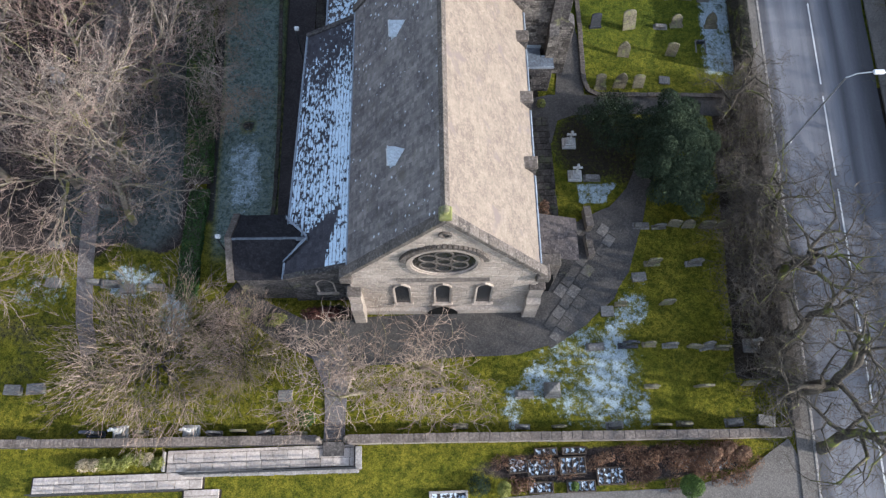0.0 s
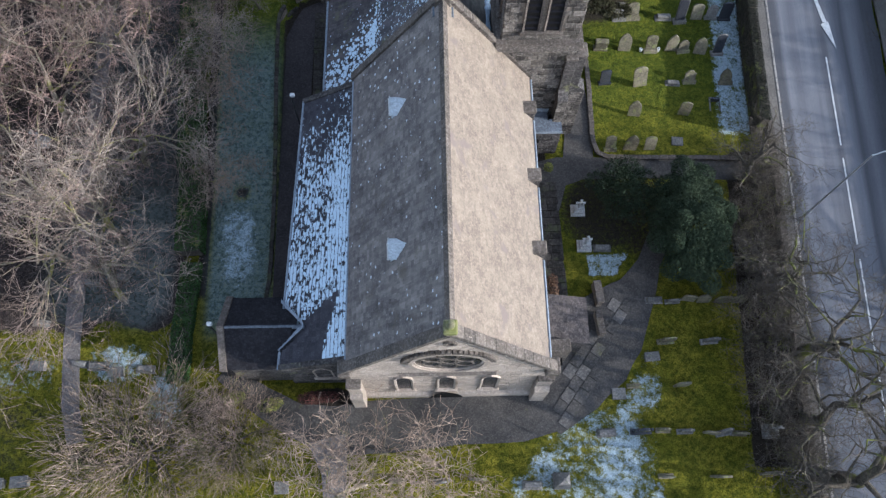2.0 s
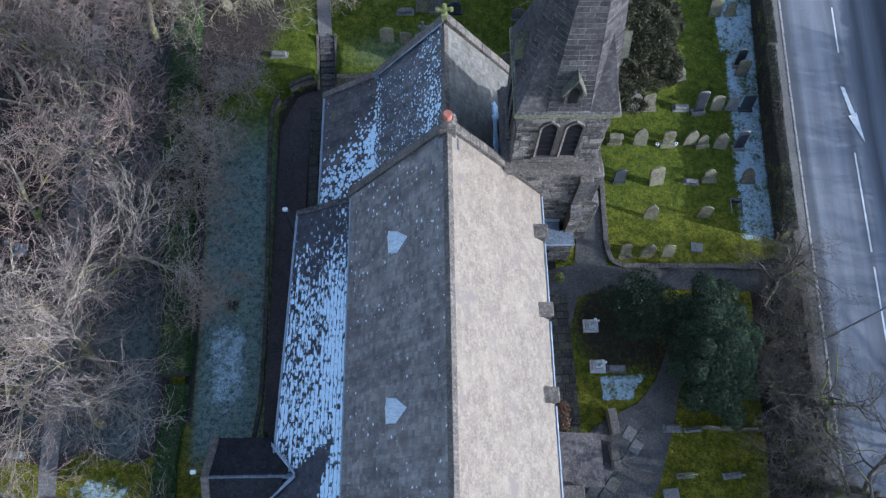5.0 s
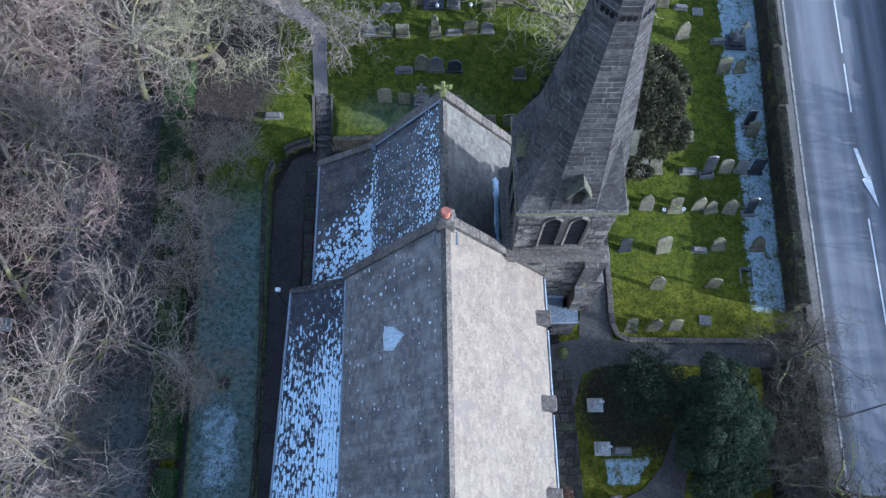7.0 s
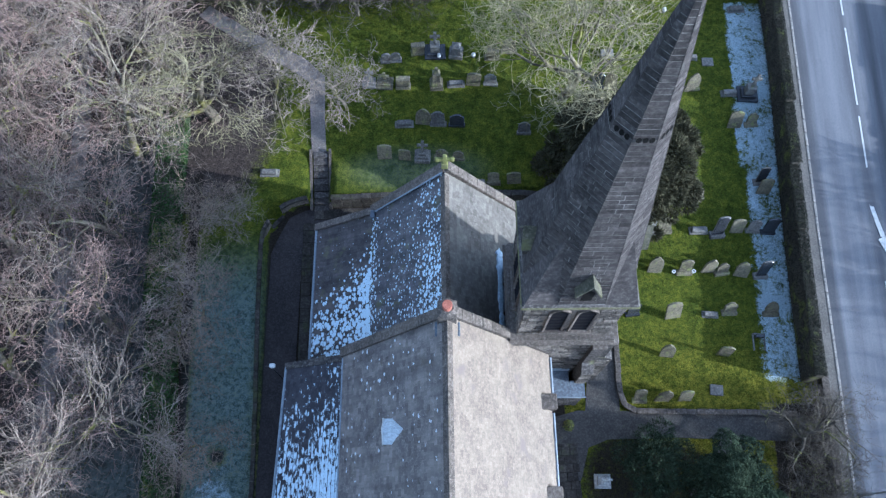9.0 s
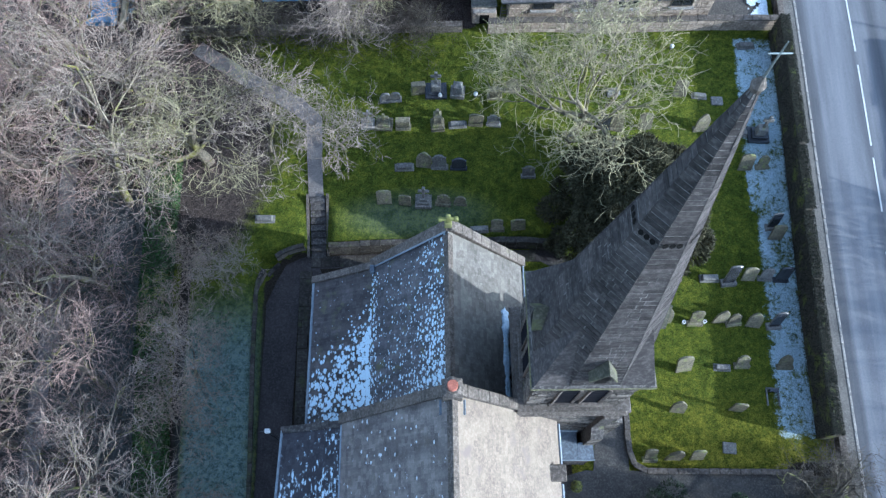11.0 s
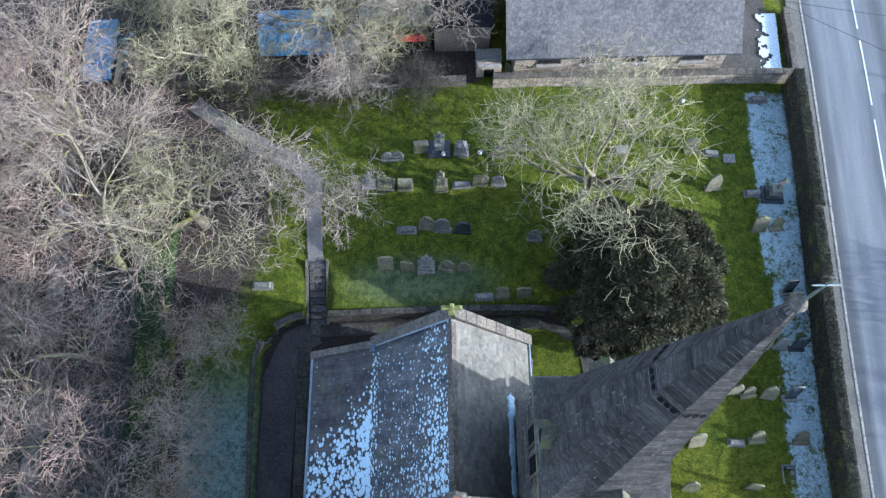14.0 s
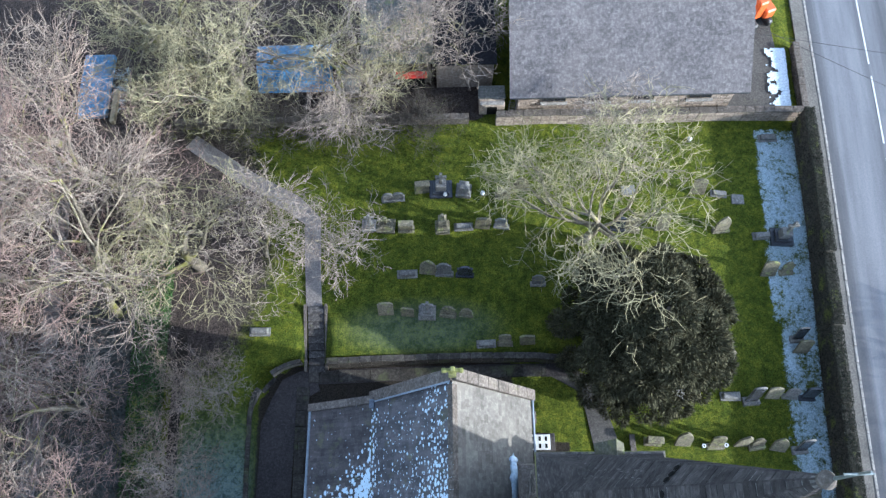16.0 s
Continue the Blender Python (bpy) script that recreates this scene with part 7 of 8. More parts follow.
EAST_STONES = """-0.19 49.98 X, 1.12 49.83 Y, -1.25 50.01 q, -2.94 49.47 w, 3.35 49.49 q, 4.44 49.91 p, -0.17 47.57 o, 1.03 47.60 h, -2.21 47.56 q, -3.34 47.78 C, -4.31 47.81 c, 2.06 47.50 r, 3.17 47.54 s, -2.18 44.85 h, -1.07 44.85 p, -0.13 44.78 s, 0.97 44.68 D, -3.35 42.56 r, -2.18 42.45 r, -1.13 42.58 c, -0.02 42.45 s, 0.97 42.42 s, 1.97 40.78 h, 2.97 40.75 r, 4.16 40.71 r, 4.97 44.05 s, -10.09 41.80 h"""
SOUTH_EAST_STONES = """10.63 49.71 b, 9.78 47.34 d, 10.57 47.27 r, 12.30 47.22 r, 14.71 49.47 r, 15.93 49.40 h, 16.97 49.03 l, 15.66 47.11 p, 19.04 46.59 X, 17.95 46.72 h, 17.88 44.36 r, 18.93 44.50 s, 18.89 40.76 T, 18.95 40.03 r, 14.94 39.87 p, 19.48 53.03 h"""
NORTH_STONES = """-20.20 20.45 h, -18.75 20.75 h, -22.70 18.15 h, -22.40 15.70 b, -20.30 15.80 h, -19.30 15.65 h, -18.25 15.25 b, -16.80 15.42 h, -23.80 35.28 s, -24.14 29.31 m"""
FRONT_STONES = """-23.71 9.74 b, -22.50 9.76 b, -19.08 7.30 d, -17.81 7.34 m, -16.76 7.28 s, -14.08 7.21 m, -11.54 7.18 r, -10.19 7.08 s, -12.88 7.14 s, -22.94 7.00 l, -8.39 6.92 s, -9.22 8.99 l, -3.26 9.10 s, -2.19 9.00 r, -0.96 9.02 s, 0.89 9.01 r, 0.18 7.05 s, 3.49 6.9 s, 5.40 6.9 r, 8.43 6.8 h, 10.91 6.75 r, 12.19 6.75 s, 14.88 6.72 h"""
lay_stones(WEST_STONES, "graves on the west lawn", 2, 0.95)
lay_stones(SOUTH_STONES, "graves south of the tower")
lay_stones(EAST_STONES, "graves behind the chancel", -12, 1.0)
lay_stones(SOUTH_EAST_STONES, "graves by the road hedge")
lay_stones(NORTH_STONES, "graves by the wood path", 0, 1.0)
lay_stones(FRONT_STONES, "graves along the boundary wall", 4, 0.7)

# ---- white cross memorials by the south wall ----
for x, y in ((7.69, 24.04), (7.83, 21.77)):
    t = thing("grave_cross", "pale stone cross on a white stepped base", "gravestone", pose(x, y, land(x, y), 0, 0, -2) @ Matrix.Diagonal((1.0, 1.0, 1.0, 1)), "pair of cross memorials")
    for n, me in STONE_KINDS["m0"][1]:
        part(n, me, None, t)

# ---- lamps ----
lamp = thing("street_lamp", "tall grey steel street lamp with a curved arm", "street lamp", pose(20.75, 22.95, 0.1))
part("column", Shape().tube([(0, 0, -0.2), (0, 0, 1.4), (0, 0, 1.42), (0, 0, 5), (0, 0, 8.0)], [0.09, 0.09, 0.06, 0.055, 0.045], 10), M_STEEL, lamp)
part("arm", Shape().tube([(0, 0, 7.95), (0.5, 0.1, 8.15), (1.45, 0.15, 8.2)], [0.04, 0.035, 0.03], 8), M_STEEL, lamp)
part("lantern", Shape().box(1.35, 1.95, 0.02, 0.28, 8.13, 8.27, 0.05), M_WHITE, lamp, "white flat lantern")


def yard_lamp(x, y, z, h):
    t = thing("yard_lamp", "small white lamp on a thin dark post", "lamp", pose(x, y, z), "yard lamps")
    part("post", Shape().tube([(0, 0, -0.2), (0, 0, h * 0.5), (0, 0, h)], [0.05, 0.045, 0.035], 8), M_IRON, t)
    part("bracket", Shape().tube([(-0.25, 0, h), (0, 0, h + 0.02), (0.12, 0, h)], [0.02, 0.025, 0.02], 6), M_IRON, t)
    part("lamp_head", Shape().box(-0.02, 0.24, -0.1, 0.1, h - 0.02, h + 0.16, 0.04), M_WHITE, t)


yard_lamp(-8.62, 29.5, 0, 4.8)
yard_lamp(-12.35, 16.6, 0, 4.4)

# ---- entrance ramp, gate and planting on the west side ----
ramp_root = tagged(new("ramp_paving"), "pale flagstone ramp up to the church gate", "paving", kind="structure")
flag = Shape().box(-0.5, 0.5, -0.5, 0.5, -0.12, 0.0, 0.015).mesh("flagstone", M_RAMPFLAG)
rf = random.Random(3)


def lay_flags(root, x0, x1, y0, y1, z, unit, row=0.55, long=0.85):
    y = y0
    while y < y1 - 0.05:
        h = min(row * rf.uniform(0.9, 1.1), y1 - y)
        if y1 - y - h < 0.15:
            h = y1 - y
        x = x0 - rf.uniform(0, 0.4)
        while x < x1 - 0.02:
            w = long * rf.uniform(0.75, 1.3)
            a, b = max(x, x0), min(x + w, x1)
            x += w
            if b - a < 0.12:
                continue
            ob = part("flagstone", unit, None, root)
            ob.matrix_basis = pose((a + b) / 2, y + h / 2, z + rf.uniform(0, 0.008)) @ Matrix.Diagonal((b - a - 0.02, h - 0.02, 1, 1))
        y += h


lay_flags(ramp_root, -15.2, -5.45, 5.2, 6.3, 0.17, flag, 0.47, 0.7)
lay_flags(ramp_root, -22.0, -13.3, 4.35, 5.18, 0.16, flag, 0.45, 0.7)
lay_flags(ramp_root, -14.2, -12.4, 2.4, 4.3, 0.15, flag)
base = Shape().box(-15.25, -5.3, 5.15, 6.32, -0.2, 0.06).box(-22.1, -13.2, 4.25, 5.22, -0.2, 0.05).box(-14.3, -12.3, 2.3, 4.28, -0.2, 0.04)
part("bedding", base, M_SOIL, ramp_root)
stone_wall("ramp_wall", [(-5.2, 6.15), (-5.2, 5.0)], 0.24, 0.42, M_STONE, "low pale stone wall at the ramp's end", coping=M_KERB)
stone_wall("ramp_wall", [(-5.2, 4.98), (-9, 5.0), (-14.2, 5.08)], 0.2, 0.3, M_STONE, "low pale stone wall along the ramp", coping=M_KERB)
rail = thing("ramp_railing", "thin dark metal railing along the ramp", "railing")
for i in range(8):
    x = -5.3 - 1.27 * i
    part("post", Shape().tube([(x, 5.02, 0.3), (x, 5.02, 0.75), (x, 5.02, 1.3)], [0.03] * 3, 6), M_IRON, rail)
for z in (0.62, 0.95, 1.28):
    part("rail", Shape().tube([(-5.3, 5.02, z), (-9.5, 5.03, z), (-14.2, 5.04, z)], [0.03] * 3, 6), M_IRON, rail)
rail = thing("path_railing", "thin dark metal railing along the lower path", "railing")
for i in range(7):
    x = -14.0 - 1.3 * i
    part("post", Shape().tube([(x, 4.28, 0.0), (x, 4.28, 0.6), (x, 4.28, 1.15)], [0.03] * 3, 6), M_IRON, rail)
for z in (0.5, 0.82, 1.13):
    part("rail", Shape().tube([(-14.0, 4.28, z), (-18, 4.28, z), (-21.8, 4.28, z)], [0.03] * 3, 6), M_IRON, rail)
gate = thing("churchyard_gate", "dark iron gate between stone posts", "gate", pose(-6.55, 6.48, 0.05))
for x in (-0.72, 0.72):
    part("gate_post", Shape().box(x - 0.13, x + 0.13, -0.14, 0.14, -0.2, 1.25, 0.03).lathe([(0.12, 1.24), (0.15, 1.3), (0.05, 1.42)], 8, (x, 0)), M_COPING, gate)
for i in range(9):
    x = -0.52 + 0.13 * i
    part("bar", Shape().tube([(x, 0, 0.1), (x, 0, 0.6), (x, 0, 1.15 + 0.1 * math.sin(i / 8 * 3.14))], [0.013] * 3, 5), M_IRON, gate)
for z in (0.18, 1.0):
    part("gate_rail", Shape().tube([(-0.58, 0, z), (0, 0, z), (0.58, 0, z)], [0.02] * 3, 6), M_IRON, gate)
landing = tagged(new("gate_steps"), "dark worn steps below the gate", "steps", kind="structure")
for i in range(3):
    part("step", Shape().box(-7.1, -6.0, 5.72 + 0.24 * i, 6.44, 0.0, 0.18 + 0.06 * (i + 1), 0.015), M_DARKSTONE, landing)

for i in range(9):
    x, y = -19.4 + 0.46 * i + rf.uniform(-0.1, 0.1), 5.75 + rf.uniform(-0.15, 0.15)
    bush("garden_shrub", x, y, [(0, 0, 0.3, 0.36, 0.34, 0.36), (0.15, 0.08, 0.45, 0.25, 0.25, 0.25)], 420, 0.06, M_PAMPAS if i in (0, 1, 7) else M_SHRUB, "straw-coloured shrub in the wall-side bed" if i in (0, 1, 7) else "yellow-green shrub in the wall-side bed", "shrub", 0.02, group="shrubs by the ramp")
part("curb", Shape().box(-0.06, 0.06, -0.5, 0.5, -0.1, 0.3, 0.02), M_KERB, tagged(new("bed_edging"), "pale stone edge of the planted bed", "edging", kind="structure")).matrix_world = pose(-15.35, 5.75, 0.05)

M_OLDBOARD = surface("rotten_board", (0.085, 0.066, 0.05), (0.055, 0.044, 0.036), (0.12, 0.095, 0.075), 1.2, 12.0, 0.9, 0.5, 0.01)
# brown bed below the west wall
for i in range(90):
    x, y = rf.uniform(2.0, 15.6), rf.uniform(3.7, 5.6)
    if 2.9 < x < 8.6 and rf.random() < 0.75:
        continue
    h = rf.uniform(0.15, 0.42)
    bush("dry_shrub", x, y, [(0, 0, h * 0.6, rf.uniform(0.35, 0.8), rf.uniform(0.25, 0.5), h * 0.6), (0.3, 0.1, h * 0.6, 0.3, 0.3, h * 0.5), (-0.3, -0.15, h * 0.5, 0.25, 0.3, h * 0.4)], 300, 0.05, M_BRACKEN, "low shrub with dry russet leaves", "shrub", 0.02, group="dry shrubs below the wall")
for i in range(3):
    bush("beech_shrub", 13.2 + 0.75 * i, 5.0 + 0.25 * (i % 2), [(0, 0, 0.7, 0.45, 0.4, 0.6), (0.1, 0.1, 1.0, 0.35, 0.3, 0.4)], 900, 0.07, M_BRACKEN, "upright shrub holding its coppery leaves", "shrub", 0.03, group="coppery shrubs")
bush("conifer_bush", 11.9, 3.5, [(0, 0, 0.6, 0.62, 0.6, 0.65), (0.05, 0, 1.1, 0.42, 0.42, 0.5), (-0.2, 0.15, 0.8, 0.4, 0.4, 0.45)], 3800, 0.055, M_CONIFER, "rounded bright green conifer bush", "bush", 0.05)
bush("yellow_bush", 2.25, 3.7, [(0, 0, 0.4, 0.36, 0.42, 0.5), (0.1, 0.1, 0.65, 0.26, 0.26, 0.35)], 1100, 0.05, M_SHRUB, "yellow-green bush beside the path", "bush", 0.03)
bush("dark_bush", 1.0, 4.0, [(0, 0, 0.3, 0.62, 0.6, 0.42), (0.2, -0.1, 0.4, 0.4, 0.4, 0.3)], 1200, 0.05, M_HOLLY, "low dark frosted bush", "bush", 0.03)
bush("green_bush", 5.95, 3.75, [(0, 0, 0.25, 0.22, 0.25, 0.3)], 400, 0.05, M_CONIFER, "small bright green bush", "bush", 0.02)
bush("path_bush", -8.05, 7.7, [(0, 0, 0.3, 0.55, 0.45, 0.4)], 900, 0.05, M_IVY, "low clipped green bush beside the gate path", "bush", 0.02)
for x, y in ((-12.6, 13.6), (-10.6, 13.2)):
    bush("vestry_shrub", x + 0.6, y, [(0, 0, 0.3, 0.6, 0.4, 0.35), (0.4, 0.1, 0.35, 0.4, 0.3, 0.3)], 700, 0.06, M_SHRUB, "ragged yellow-green shrub below the vestry", "shrub", 0.02)
bush("russet_shrub", -7.7, 13.5, [(0, 0, 0.4, 0.8, 0.35, 0.5), (0.8, 0, 0.4, 0.7, 0.3, 0.45)], 1500, 0.05, M_RUSSET, "dark red shrub below the aisle wall", "shrub", 0.03)
bush("yellow_shrub", 6.2, 26.9, [(0, 0, 0.25, 0.3, 0.3, 0.35)], 420, 0.05, M_SHRUB, "small yellow-green shrub at the porch foot", "shrub", 0.02)
bush("dry_shrub", 5.6, 19.0, [(0, 0, 0.5, 0.4, 0.8, 0.6), (0.1, 0.5, 0.7, 0.3, 0.4, 0.4)], 900, 0.06, M_BRACKEN, "dry brown shrub against the nave wall", "shrub", 0.03)
frost_tray = surface("frosted_soil", (0.05, 0.045, 0.04), (0.07, 0.06, 0.055), None, 2.0, 12.0, 0.95, 0.5, 0.02, spots=(0.5, 0.58, 0.66), spots_at=(0.48, 0.6), spots_scale=6.0)
for x, y, w, d in ((3.1, 4.9, 1.0, 0.8), (4.3, 4.75, 1.5, 0.9), (5.95, 4.8, 1.4, 0.9), (4.2, 3.75, 1.3, 0.6), (6.3, 3.75, 1.5, 0.6), (7.9, 4.2, 1.5, 0.9), (4.6, 5.55, 1.2, 0.4), (6.1, 5.55, 1.3, 0.4)):
    t = thing("raised_planter", "low timber-edged planting bed with frosted soil", "planter", pose(x, y, land(x, y)), "planting beds below the wall")
    for a, b, c, e in ((-w / 2, w / 2, -d / 2, -d / 2 + 0.07), (-w / 2, w / 2, d / 2 - 0.07, d / 2), (-w / 2, -w / 2 + 0.07, -d / 2 + 0.07, d / 2 - 0.07), (w / 2 - 0.07, w / 2, -d / 2 + 0.07, d / 2 - 0.07)):
        part("edge_board", Shape().box(a, b, c, e, -0.05, 0.22, 0.01), M_OLDBOARD, t)
    part("soil", Shape().box(-w / 2 + 0.07, w / 2 - 0.07, -d / 2 + 0.07, d / 2 - 0.07, -0.05, 0.14), frost_tray, t)
    for i in range(max(1, int(w / 0.35)) - 1):
        xx = -w / 2 + w * (i + 1) / int(w / 0.35)
        part("divider", Shape().box(xx - 0.02, xx + 0.02, -d / 2 + 0.07, d / 2 - 0.07, 0.1, 0.2), M_OLDBOARD, t)
strip("front_path", [(-3, 2.6), (1.2, 2.9), (5, 3.0), (9, 2.9), (12, 2.8), (15.5, 3.2), (18.2, 4.2)], [0.6, 0.8, 0.9, 1.1, 1.4, 2.2, 3.4], M_FOOTWAY, 0.05, "pale worn path below the planting beds")
car_pit = thing("garden_box", "low stone-edged garden box with dark soil", "planter", pose(-0.6, 3.35, 0))
part("edge", Shape().box(-1.0, 1.0, 0.3, 0.42, -0.1, 0.3, 0.02).box(0.88, 1.0, -0.6, 0.3, -0.1, 0.3, 0.02).box(-1.0, -0.88, -0.6, 0.3, -0.1, 0.3, 0.02), M_KERB, car_pit)
part("soil", Shape().box(-0.88, 0.88, -0.6, 0.3, -0.1, 0.12), frost_tray, car_pit)

# flagstones beside the west apron and behind the chancel
court = tagged(new("court_paving"), "flagstones round the church, some darkened for shade", "paving", kind="structure")
# Flags in the stone colour that is darkened for shade.
flag_shaded = Shape().box(-0.5, 0.5, -0.5, 0.5, -0.1, 0.0, 0.015).mesh("flagstone", M_SHADESTONE)
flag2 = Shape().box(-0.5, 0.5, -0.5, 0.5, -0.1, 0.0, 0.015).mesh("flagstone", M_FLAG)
lay_flags(court, -7.6, 5.2, 39.2, 39.85, 0.11, flag_shaded, 0.6, 0.9)
lay_flags(court, -8.2, -7.5, 30.5, 39.0, 0.10, flag_shaded, 0.8, 0.7)
lay_flags(court, 5.0, 6.6, 17.4, 26.0, 0.10, flag_shaded, 0.45, 0.5)
for i in range(-4, 16):
    for j in range(-9, 12):
        m = Matrix.Translation((7.0, 12.4, 0)) @ Matrix.Rotation(radians(52), 4, "Z") @ Matrix.Translation((0.78 * i + (0.39 if j % 2 else 0), 0.62 * j, 0))
        x, y = m.translation.x, m.translation.y
        right = 6.6 + 0.58 * (y - 11.6)
        left = 4.9 + 0.42 * (y - 11.6) if y < 15.2 else 7.55
        if 11.7 < y < 18.6 and left + 0.1 < x < right - 0.35 and not (7.7 < x < 8.7 and y > 15.9):
            ob = part("flagstone", flag2, None, court)
            ob.matrix_basis = m @ Matrix.Translation((0, 0, 0.075 + rf.uniform(0, 0.012))) @ Matrix.Diagonal((0.75 * rf.uniform(0.94, 1.0), 0.59 * rf.uniform(0.92, 1.0), 1, 1))

# bare posts, boundary stones and the small flower holders among the graves
for x, y in ((13.0, 35.3), (14.15, 35.3)):
    t = thing("flower_holder", "small white flower holder beside a gravestone", "flower holder", pose(x, y, land(x, y)))
    part("pot", Shape().lathe([(0.08, -0.02), (0.1, 0.12), (0.11, 0.24), (0.06, 0.24)], 10), M_WHITE, t)
    part("rim", Shape().lathe([(0.05, 0.242), (0.04, 0.25), (0.02, 0.25)], 8), M_DARK, t)
for x, y in ((14.75, 53.0), (0.05, 49.6), (2.2, 49.6)):
    t = thing("grave_lantern", "small white grave lantern", "lantern", pose(x, y, land(x, y)))
    part("base", Shape().lathe([(0.09, -0.02), (0.09, 0.1), (0.05, 0.12)], 10), M_GRAVEGREY, t)
    part("globe", Shape().lathe([(0.05, 0.12), (0.13, 0.2), (0.14, 0.28), (0.08, 0.38), (0.02, 0.4)], 10), M_WHITE, t)

# ---- house and sheds behind the churchyard ----
HZ = 0.6
house = thing("house", "long stone house with a grey slate roof", "house", pose(0, 0, HZ))
hw = part("wall", Shape().box(4.5, 17.2, 55.0, 63.0, -1.0, 3.2, 0.03), M_HOUSEWALL, house, "pinkish coursed stone walls")
part("stonework", blocks(Shape(), (4.5, 55.0, -0.2), (1, 0, 0), (0, 0, 1), (0, -1, 0), 12.7, 3.4, lambda x, z: not any(abs(x + 4.5 - c) < 0.75 and z > 1.9 for c in (6.6, 9.2, 11.8, 15.2)), 0.22, 0.42, 0.03), M_HOUSEWALL, hw, kind="stuff")
part("gable", Shape().prism([(0, 55.0, 3.1), (0, 63.0, 3.1), (0, 59.0, 5.9)], (4.6, 0, 0), (17.1, 0, 0)), M_HOUSEWALL, house)
hr = part("roof", Shape().prism([(0, 54.45, 3.12), (0, 59, 6.35), (0, 63.5, 3.12), (0, 59, 6.2)], (3.9, 0, 0), (17.5, 0, 0)), M_WALL, house, "grey slate pitched roof")
slates("roof_slating", (3.85, 54.3, 3.25), (17.55, 54.3, 3.25), (0, 4.75, 3.3), M_HOUSESLATE, hr, 0.26, 0.3)
slates("roof_slating", (17.55, 63.7, 3.25), (3.85, 63.7, 3.25), (0, -4.75, 3.3), M_HOUSESLATE, hr, 0.4, 0.5)
part("ridge", Shape().prism([(0, 58.8, 6.45), (0, 59, 6.68), (0, 59.2, 6.45)], (3.85, 0, 0), (17.55, 0, 0)), M_COPING, hr)
part("gutter", Shape().tube([(3.9, 54.28, 3.2), (10, 54.28, 3.2), (17.5, 54.28, 3.2)], [0.06] * 3, 8), M_IRON, house, "dark eaves gutter")
for c in (6.6, 9.2, 11.8, 15.2):
    w = part("window", Shape().box(c - 0.7, c + 0.7, 54.93, 55.02, 1.75, 2.95, 0.01), M_WOOD, house, "small dark window with a timber frame")
    for k in (-0.33, 0.33):
        part("pane", Shape().box(c + k - 0.31, c + k + 0.31, 54.915, 54.93, 1.85, 2.85), M_GLASS, w)
    part("sill", Shape().box(c - 0.8, c + 0.8, 54.8, 55.0, 1.62, 1.75, 0.02), M_KERB, w)
stair = thing("iron_ladder", "dark iron ladder against the house corner", "ladder", pose(4.1, 54.75, 0.6, 8, 0, 0))
for x in (-0.2, 0.2):
    part("stile", Shape().tube([(x, 0, 0), (x, 0, 1.6), (x, 0, 3.0)], [0.03] * 3, 6), M_IRON, stair)
for i in range(9):
    part("rung", Shape().tube([(-0.2, 0, 0.3 + 0.3 * i), (0, 0, 0.3 + 0.3 * i), (0.2, 0, 0.3 + 0.3 * i)], [0.018] * 3, 6), M_IRON, stair)
lean_to = thing("stone_outhouse", "small pale flat-roofed outhouse beside the house", "outhouse", pose(3.0, 55.0, 0.6))
part("wall", Shape().box(-0.75, 0.75, 0, 1.2, -0.4, 1.5, 0.03), M_HOUSEWALL, lean_to)
part("roof", Shape().box(-0.7, 0.7, 0.0, 0.22, 1.5, 1.6, 0.02), M_KERB, lean_to, "narrow pale stone roof edge")
part("rear_roof", Shape().box(-0.8, 0.8, 0.42, 1.3, 1.5, 1.62, 0.02), M_SHEET, lean_to)
part("door", Shape().box(-0.3, 0.3, -0.03, 0.0, -0.3, 1.3), M_DARK, lean_to)
strip("house_yard", [(19.2, 54.7), (19.4, 58), (19.5, 64), (19.6, 70)], [3.6, 3.6, 3.5, 3.4], M_PATH, 0.06, "dark tarmac yard beside the house", 1.5)
snow = surface("lying_snow", (0.66, 0.74, 0.82), (0.58, 0.67, 0.76), (0.74, 0.8, 0.85), 1.5, 9.0, 0.8, 0.5, 0.03)
sn = Shape()
rn = random.Random(2)
nx_s, ny_s = 14, 50
for j in range(ny_s + 1):
    for i in range(nx_s + 1):
        sn.v.append((20.0 + 1.3 * i / nx_s + 0.012 * j * 0.8 + rn.uniform(-0.03, 0.03), 54.75 + 4.7 * j / ny_s, land(20, 54.75 + 4.7 * j / ny_s) + 0.13 + rn.uniform(0, 0.02)))
sn.n = len(sn.v)
for j in range(ny_s):
    for i in range(nx_s):
        k = j * (nx_s + 1) + i
        if noise.noise((i * 0.22, j * 0.2, 3)) + 0.16 * noise.noise((i * 0.9, j * 0.9, 1)) < 0.15 + 0.055 * (i - 3.5):
            sn.f.append((k, k + 1, k + nx_s + 2, k + nx_s + 1))
tagged(new("snow_strip", sn.mesh("snow_strip", snow)), "strip of lying snow along the yard wall", "snow", kind="structure")
planter = thing("round_planter", "round stone planter in the house yard", "planter", pose(18.3, 58.6, land(18.3, 58.6) + 0.05))
part("rim", Shape().lathe([(0.7, -0.1), (0.72, 0.3), (0.6, 0.32), (0.58, 0.2), (0.1, 0.2)], 18), M_KERB, planter)
part("plants", leaves(5, [(0, 0, 0.25, 0.5, 0.5, 0.2)], 300, 0.07), M_IVY, planter)
skip = thing("orange_digger", "small orange excavator with blue tarpaulin parked in the yard", "excavator", pose(20.35, 61.9, land(20, 61) + 0.06, 0, 0, 20))
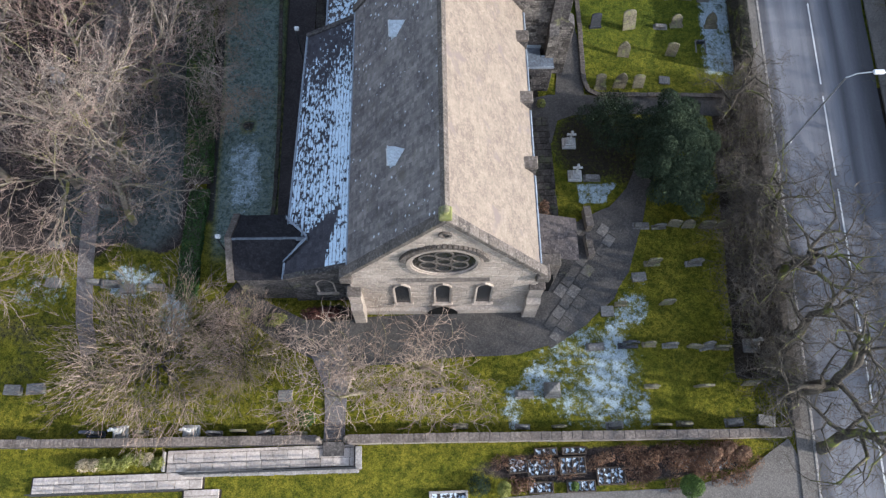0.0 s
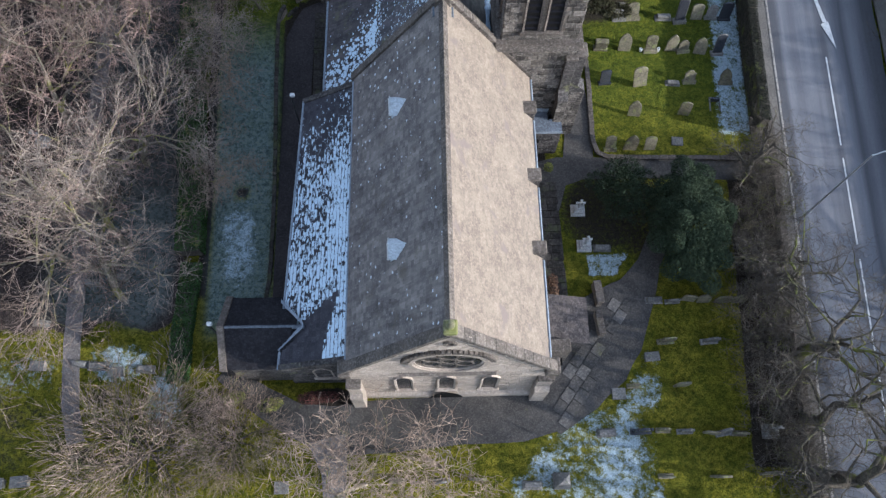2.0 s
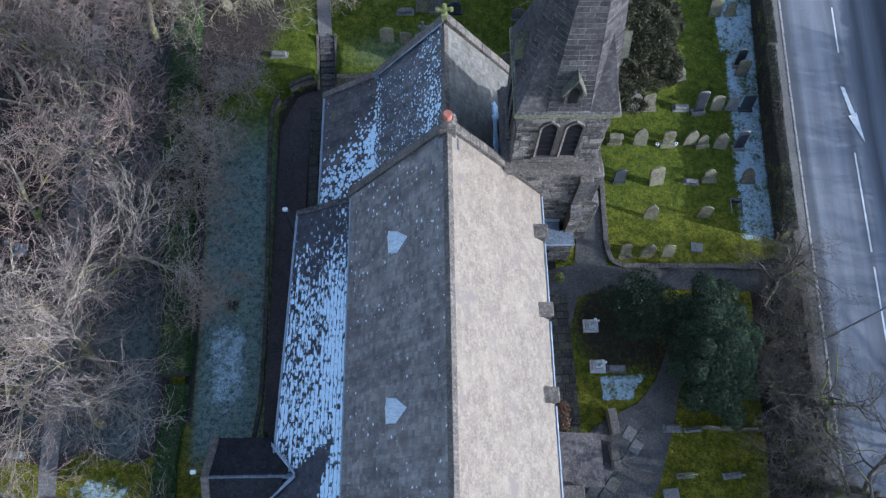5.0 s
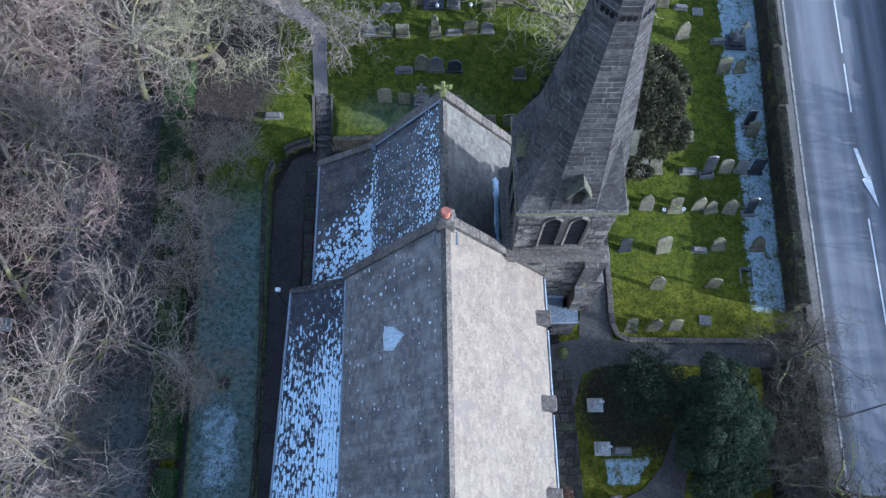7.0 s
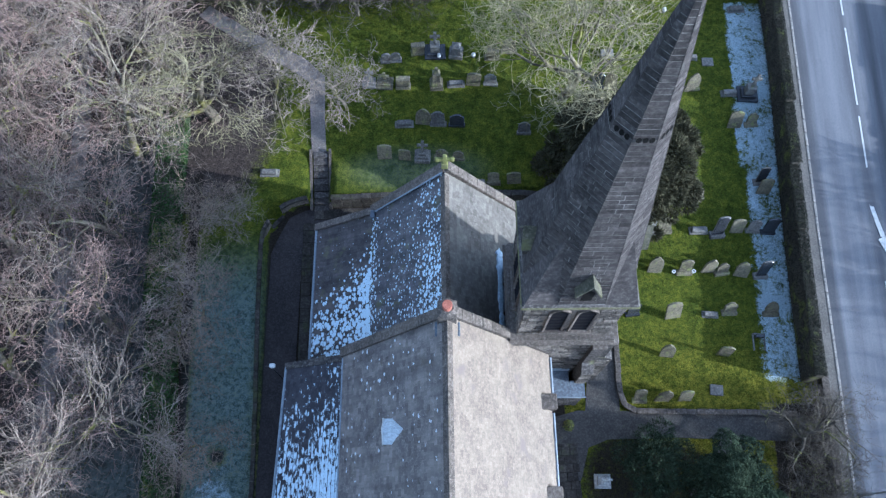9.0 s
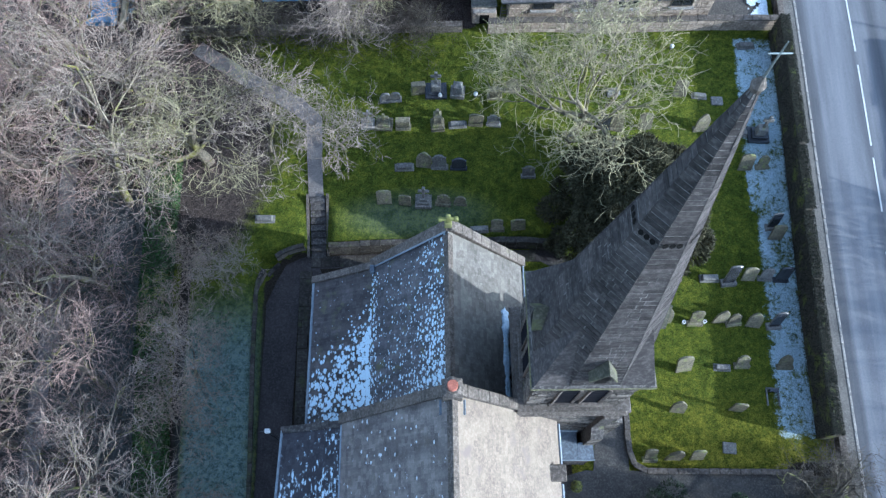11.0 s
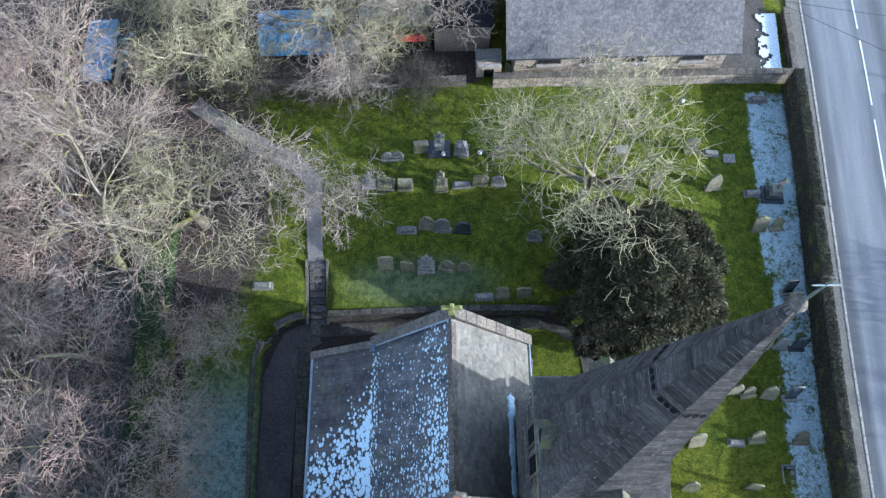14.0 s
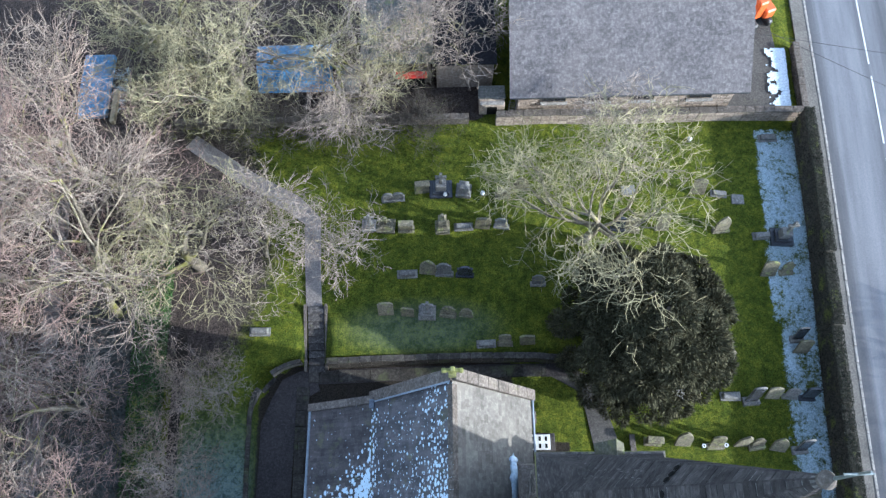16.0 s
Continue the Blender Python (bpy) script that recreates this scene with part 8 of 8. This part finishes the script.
part("cab", Shape().box(-0.55, 0.1, -0.4, 0.5, 0.5, 1.9, 0.08), M_ORANGE, skip)
part("bonnet", Shape().box(0.1, 0.85, -0.6, 0.3, 0.5, 1.15, 0.1), M_ORANGE, skip)
for x in (-0.5, 0.55):
    part("track", Shape().box(x - 0.2, x + 0.2, -0.9, 0.9, 0.0, 0.42, 0.1), M_IRON, skip)
part("tarpaulin", Shape().box(-0.5, 0.9, 0.4, 1.6, 0.6, 1.3, 0.12), M_BLUE, skip, "bright blue tarpaulin")


def shed(name, x0, x1, y0, y1, h0, h1, label, roof, walls=M_WOOD, ribs=0.0):
    z = land((x0 + x1) / 2, (y0 + y1) / 2)
    t = thing(name, label, "shed", pose(0, 0, z))
    part("wall", Shape().prism([(0, y0, -0.3), (0, y1, -0.3), (0, y1, h1), (0, y0, h0)], (x0 + 0.06, 0, 0), (x1 - 0.06, 0, 0)), walls, t)
    part("roof", Shape().prism([(0, y0 - 0.15, h0), (0, y1 + 0.15, h1), (0, y1 + 0.15, h1 + 0.07), (0, y0 - 0.15, h0 + 0.07)], (x0 - 0.1, 0, 0), (x1 + 0.1, 0, 0)), roof, t)
    if ribs:
        r = Shape()
        n = int((x1 - x0) / ribs)
        for i in range(n):
            x = x0 + (x1 - x0) * (i + 0.5) / n
            r.tube([(x, y0 - 0.15, h0 + 0.07), (x, (y0 + y1) / 2, (h0 + h1) / 2 + 0.07), (x, y1 + 0.15, h1 + 0.07)], [ribs * 0.24] * 3, 5)
        part("corrugation", r, roof, t, kind="stuff")
    return t


shed("garden_shed", -4.6, -0.5, 57.4, 62.5, 2.1, 2.6, "long shed with a grey corrugated roof", M_SHEET, M_WOOD, 0.22)
shed("garden_shed", -6.0, -4.8, 55.6, 57.2, 1.9, 2.0, "small shed with a felted grey roof", M_SHEET)
shed("red_shed", -2.6, -0.9, 56.9, 57.02, 1.35, 1.42, "dark store with a bright red roof edge", M_RED, M_DARK)
shed("slate_shed", -0.3, 3.2, 57.0, 64, 2.4, 3.4, "dark slated outbuilding beside the house", M_SLATE, M_HOUSEWALL)
tent = thing("blue_shelter", "blue plastic sheeting over a low frame", "shelter", pose(0, 0, land(-9, 57.5)))
sh = Shape()
gx_, gy_ = 14, 12
for j in range(gy_):
    for i in range(gx_):
        u, v = i / (gx_ - 1), j / (gy_ - 1)
        sh.v.append((-10.8 + 4.5 * u - 0.3 * v, 56.1 + 3.4 * v, 1.2 + 0.5 * math.sin(3.14 * v) + 0.1 * noise.noise((u * 6, v * 6, 1))))
sh.n = gx_ * gy_
sh.f = [(j * gx_ + i, j * gx_ + i + 1, (j + 1) * gx_ + i + 1, (j + 1) * gx_ + i) for j in range(gy_ - 1) for i in range(gx_ - 1)]
part("sheeting", sh, M_BLUE, tent)
for x, y in ((-10.9, 56.1), (-6.3, 56.1), (-11.2, 60), (-6.6, 60)):
    part("leg", Shape().tube([(x, y, -0.3), (x, y, 0.5), (x, y, 1.25)], [0.04] * 3, 6), M_WOOD, tent)
pool = thing("blue_cover", "frosted blue ground sheet between the gardens", "sheet", pose(-20.9, 57.4, land(-20.9, 57.4)))
part("sheet", Shape().box(-0.9, 0.9, -2.2, 2.2, 0.0, 0.35, 0.06), M_BLUE, pool)
beam = thing("timber_beam", "yellow timber sleeper at the garden edge", "timber", pose(-19.6, 55.8, land(-19.6, 55.8)))
part("sleeper", Shape().box(-0.14, 0.14, -1.0, 1.3, 0, 0.3, 0.03), M_PAMPAS, beam)

# wires across the road
for y0, y1, z0, z1 in ((57.4, 49.0, 5.2, 8.4), (58.2, 36.0, 5.2, 8.4)):
    w = thing("overhead_wire", "thin dark overhead wire across the road", "wire")
    n = 12
    pts = [(17.4 + 30 * i / n, y0 + (y1 - y0) * i / n, z0 + (z1 - z0) * i / n - 0.5 * math.sin(3.14 * i / n)) for i in range(n + 1)]
    part("cable", Shape().tube(pts, [0.012] * (n + 1), 4), M_IRON, w)
    for e in (pts[-1],):
        part("pole", Shape().tube([(e[0], e[1], -0.2), (e[0], e[1], e[2] * 0.5), (e[0], e[1], e[2] + 0.1)], [0.09, 0.08, 0.07], 8), M_WOOD, w)
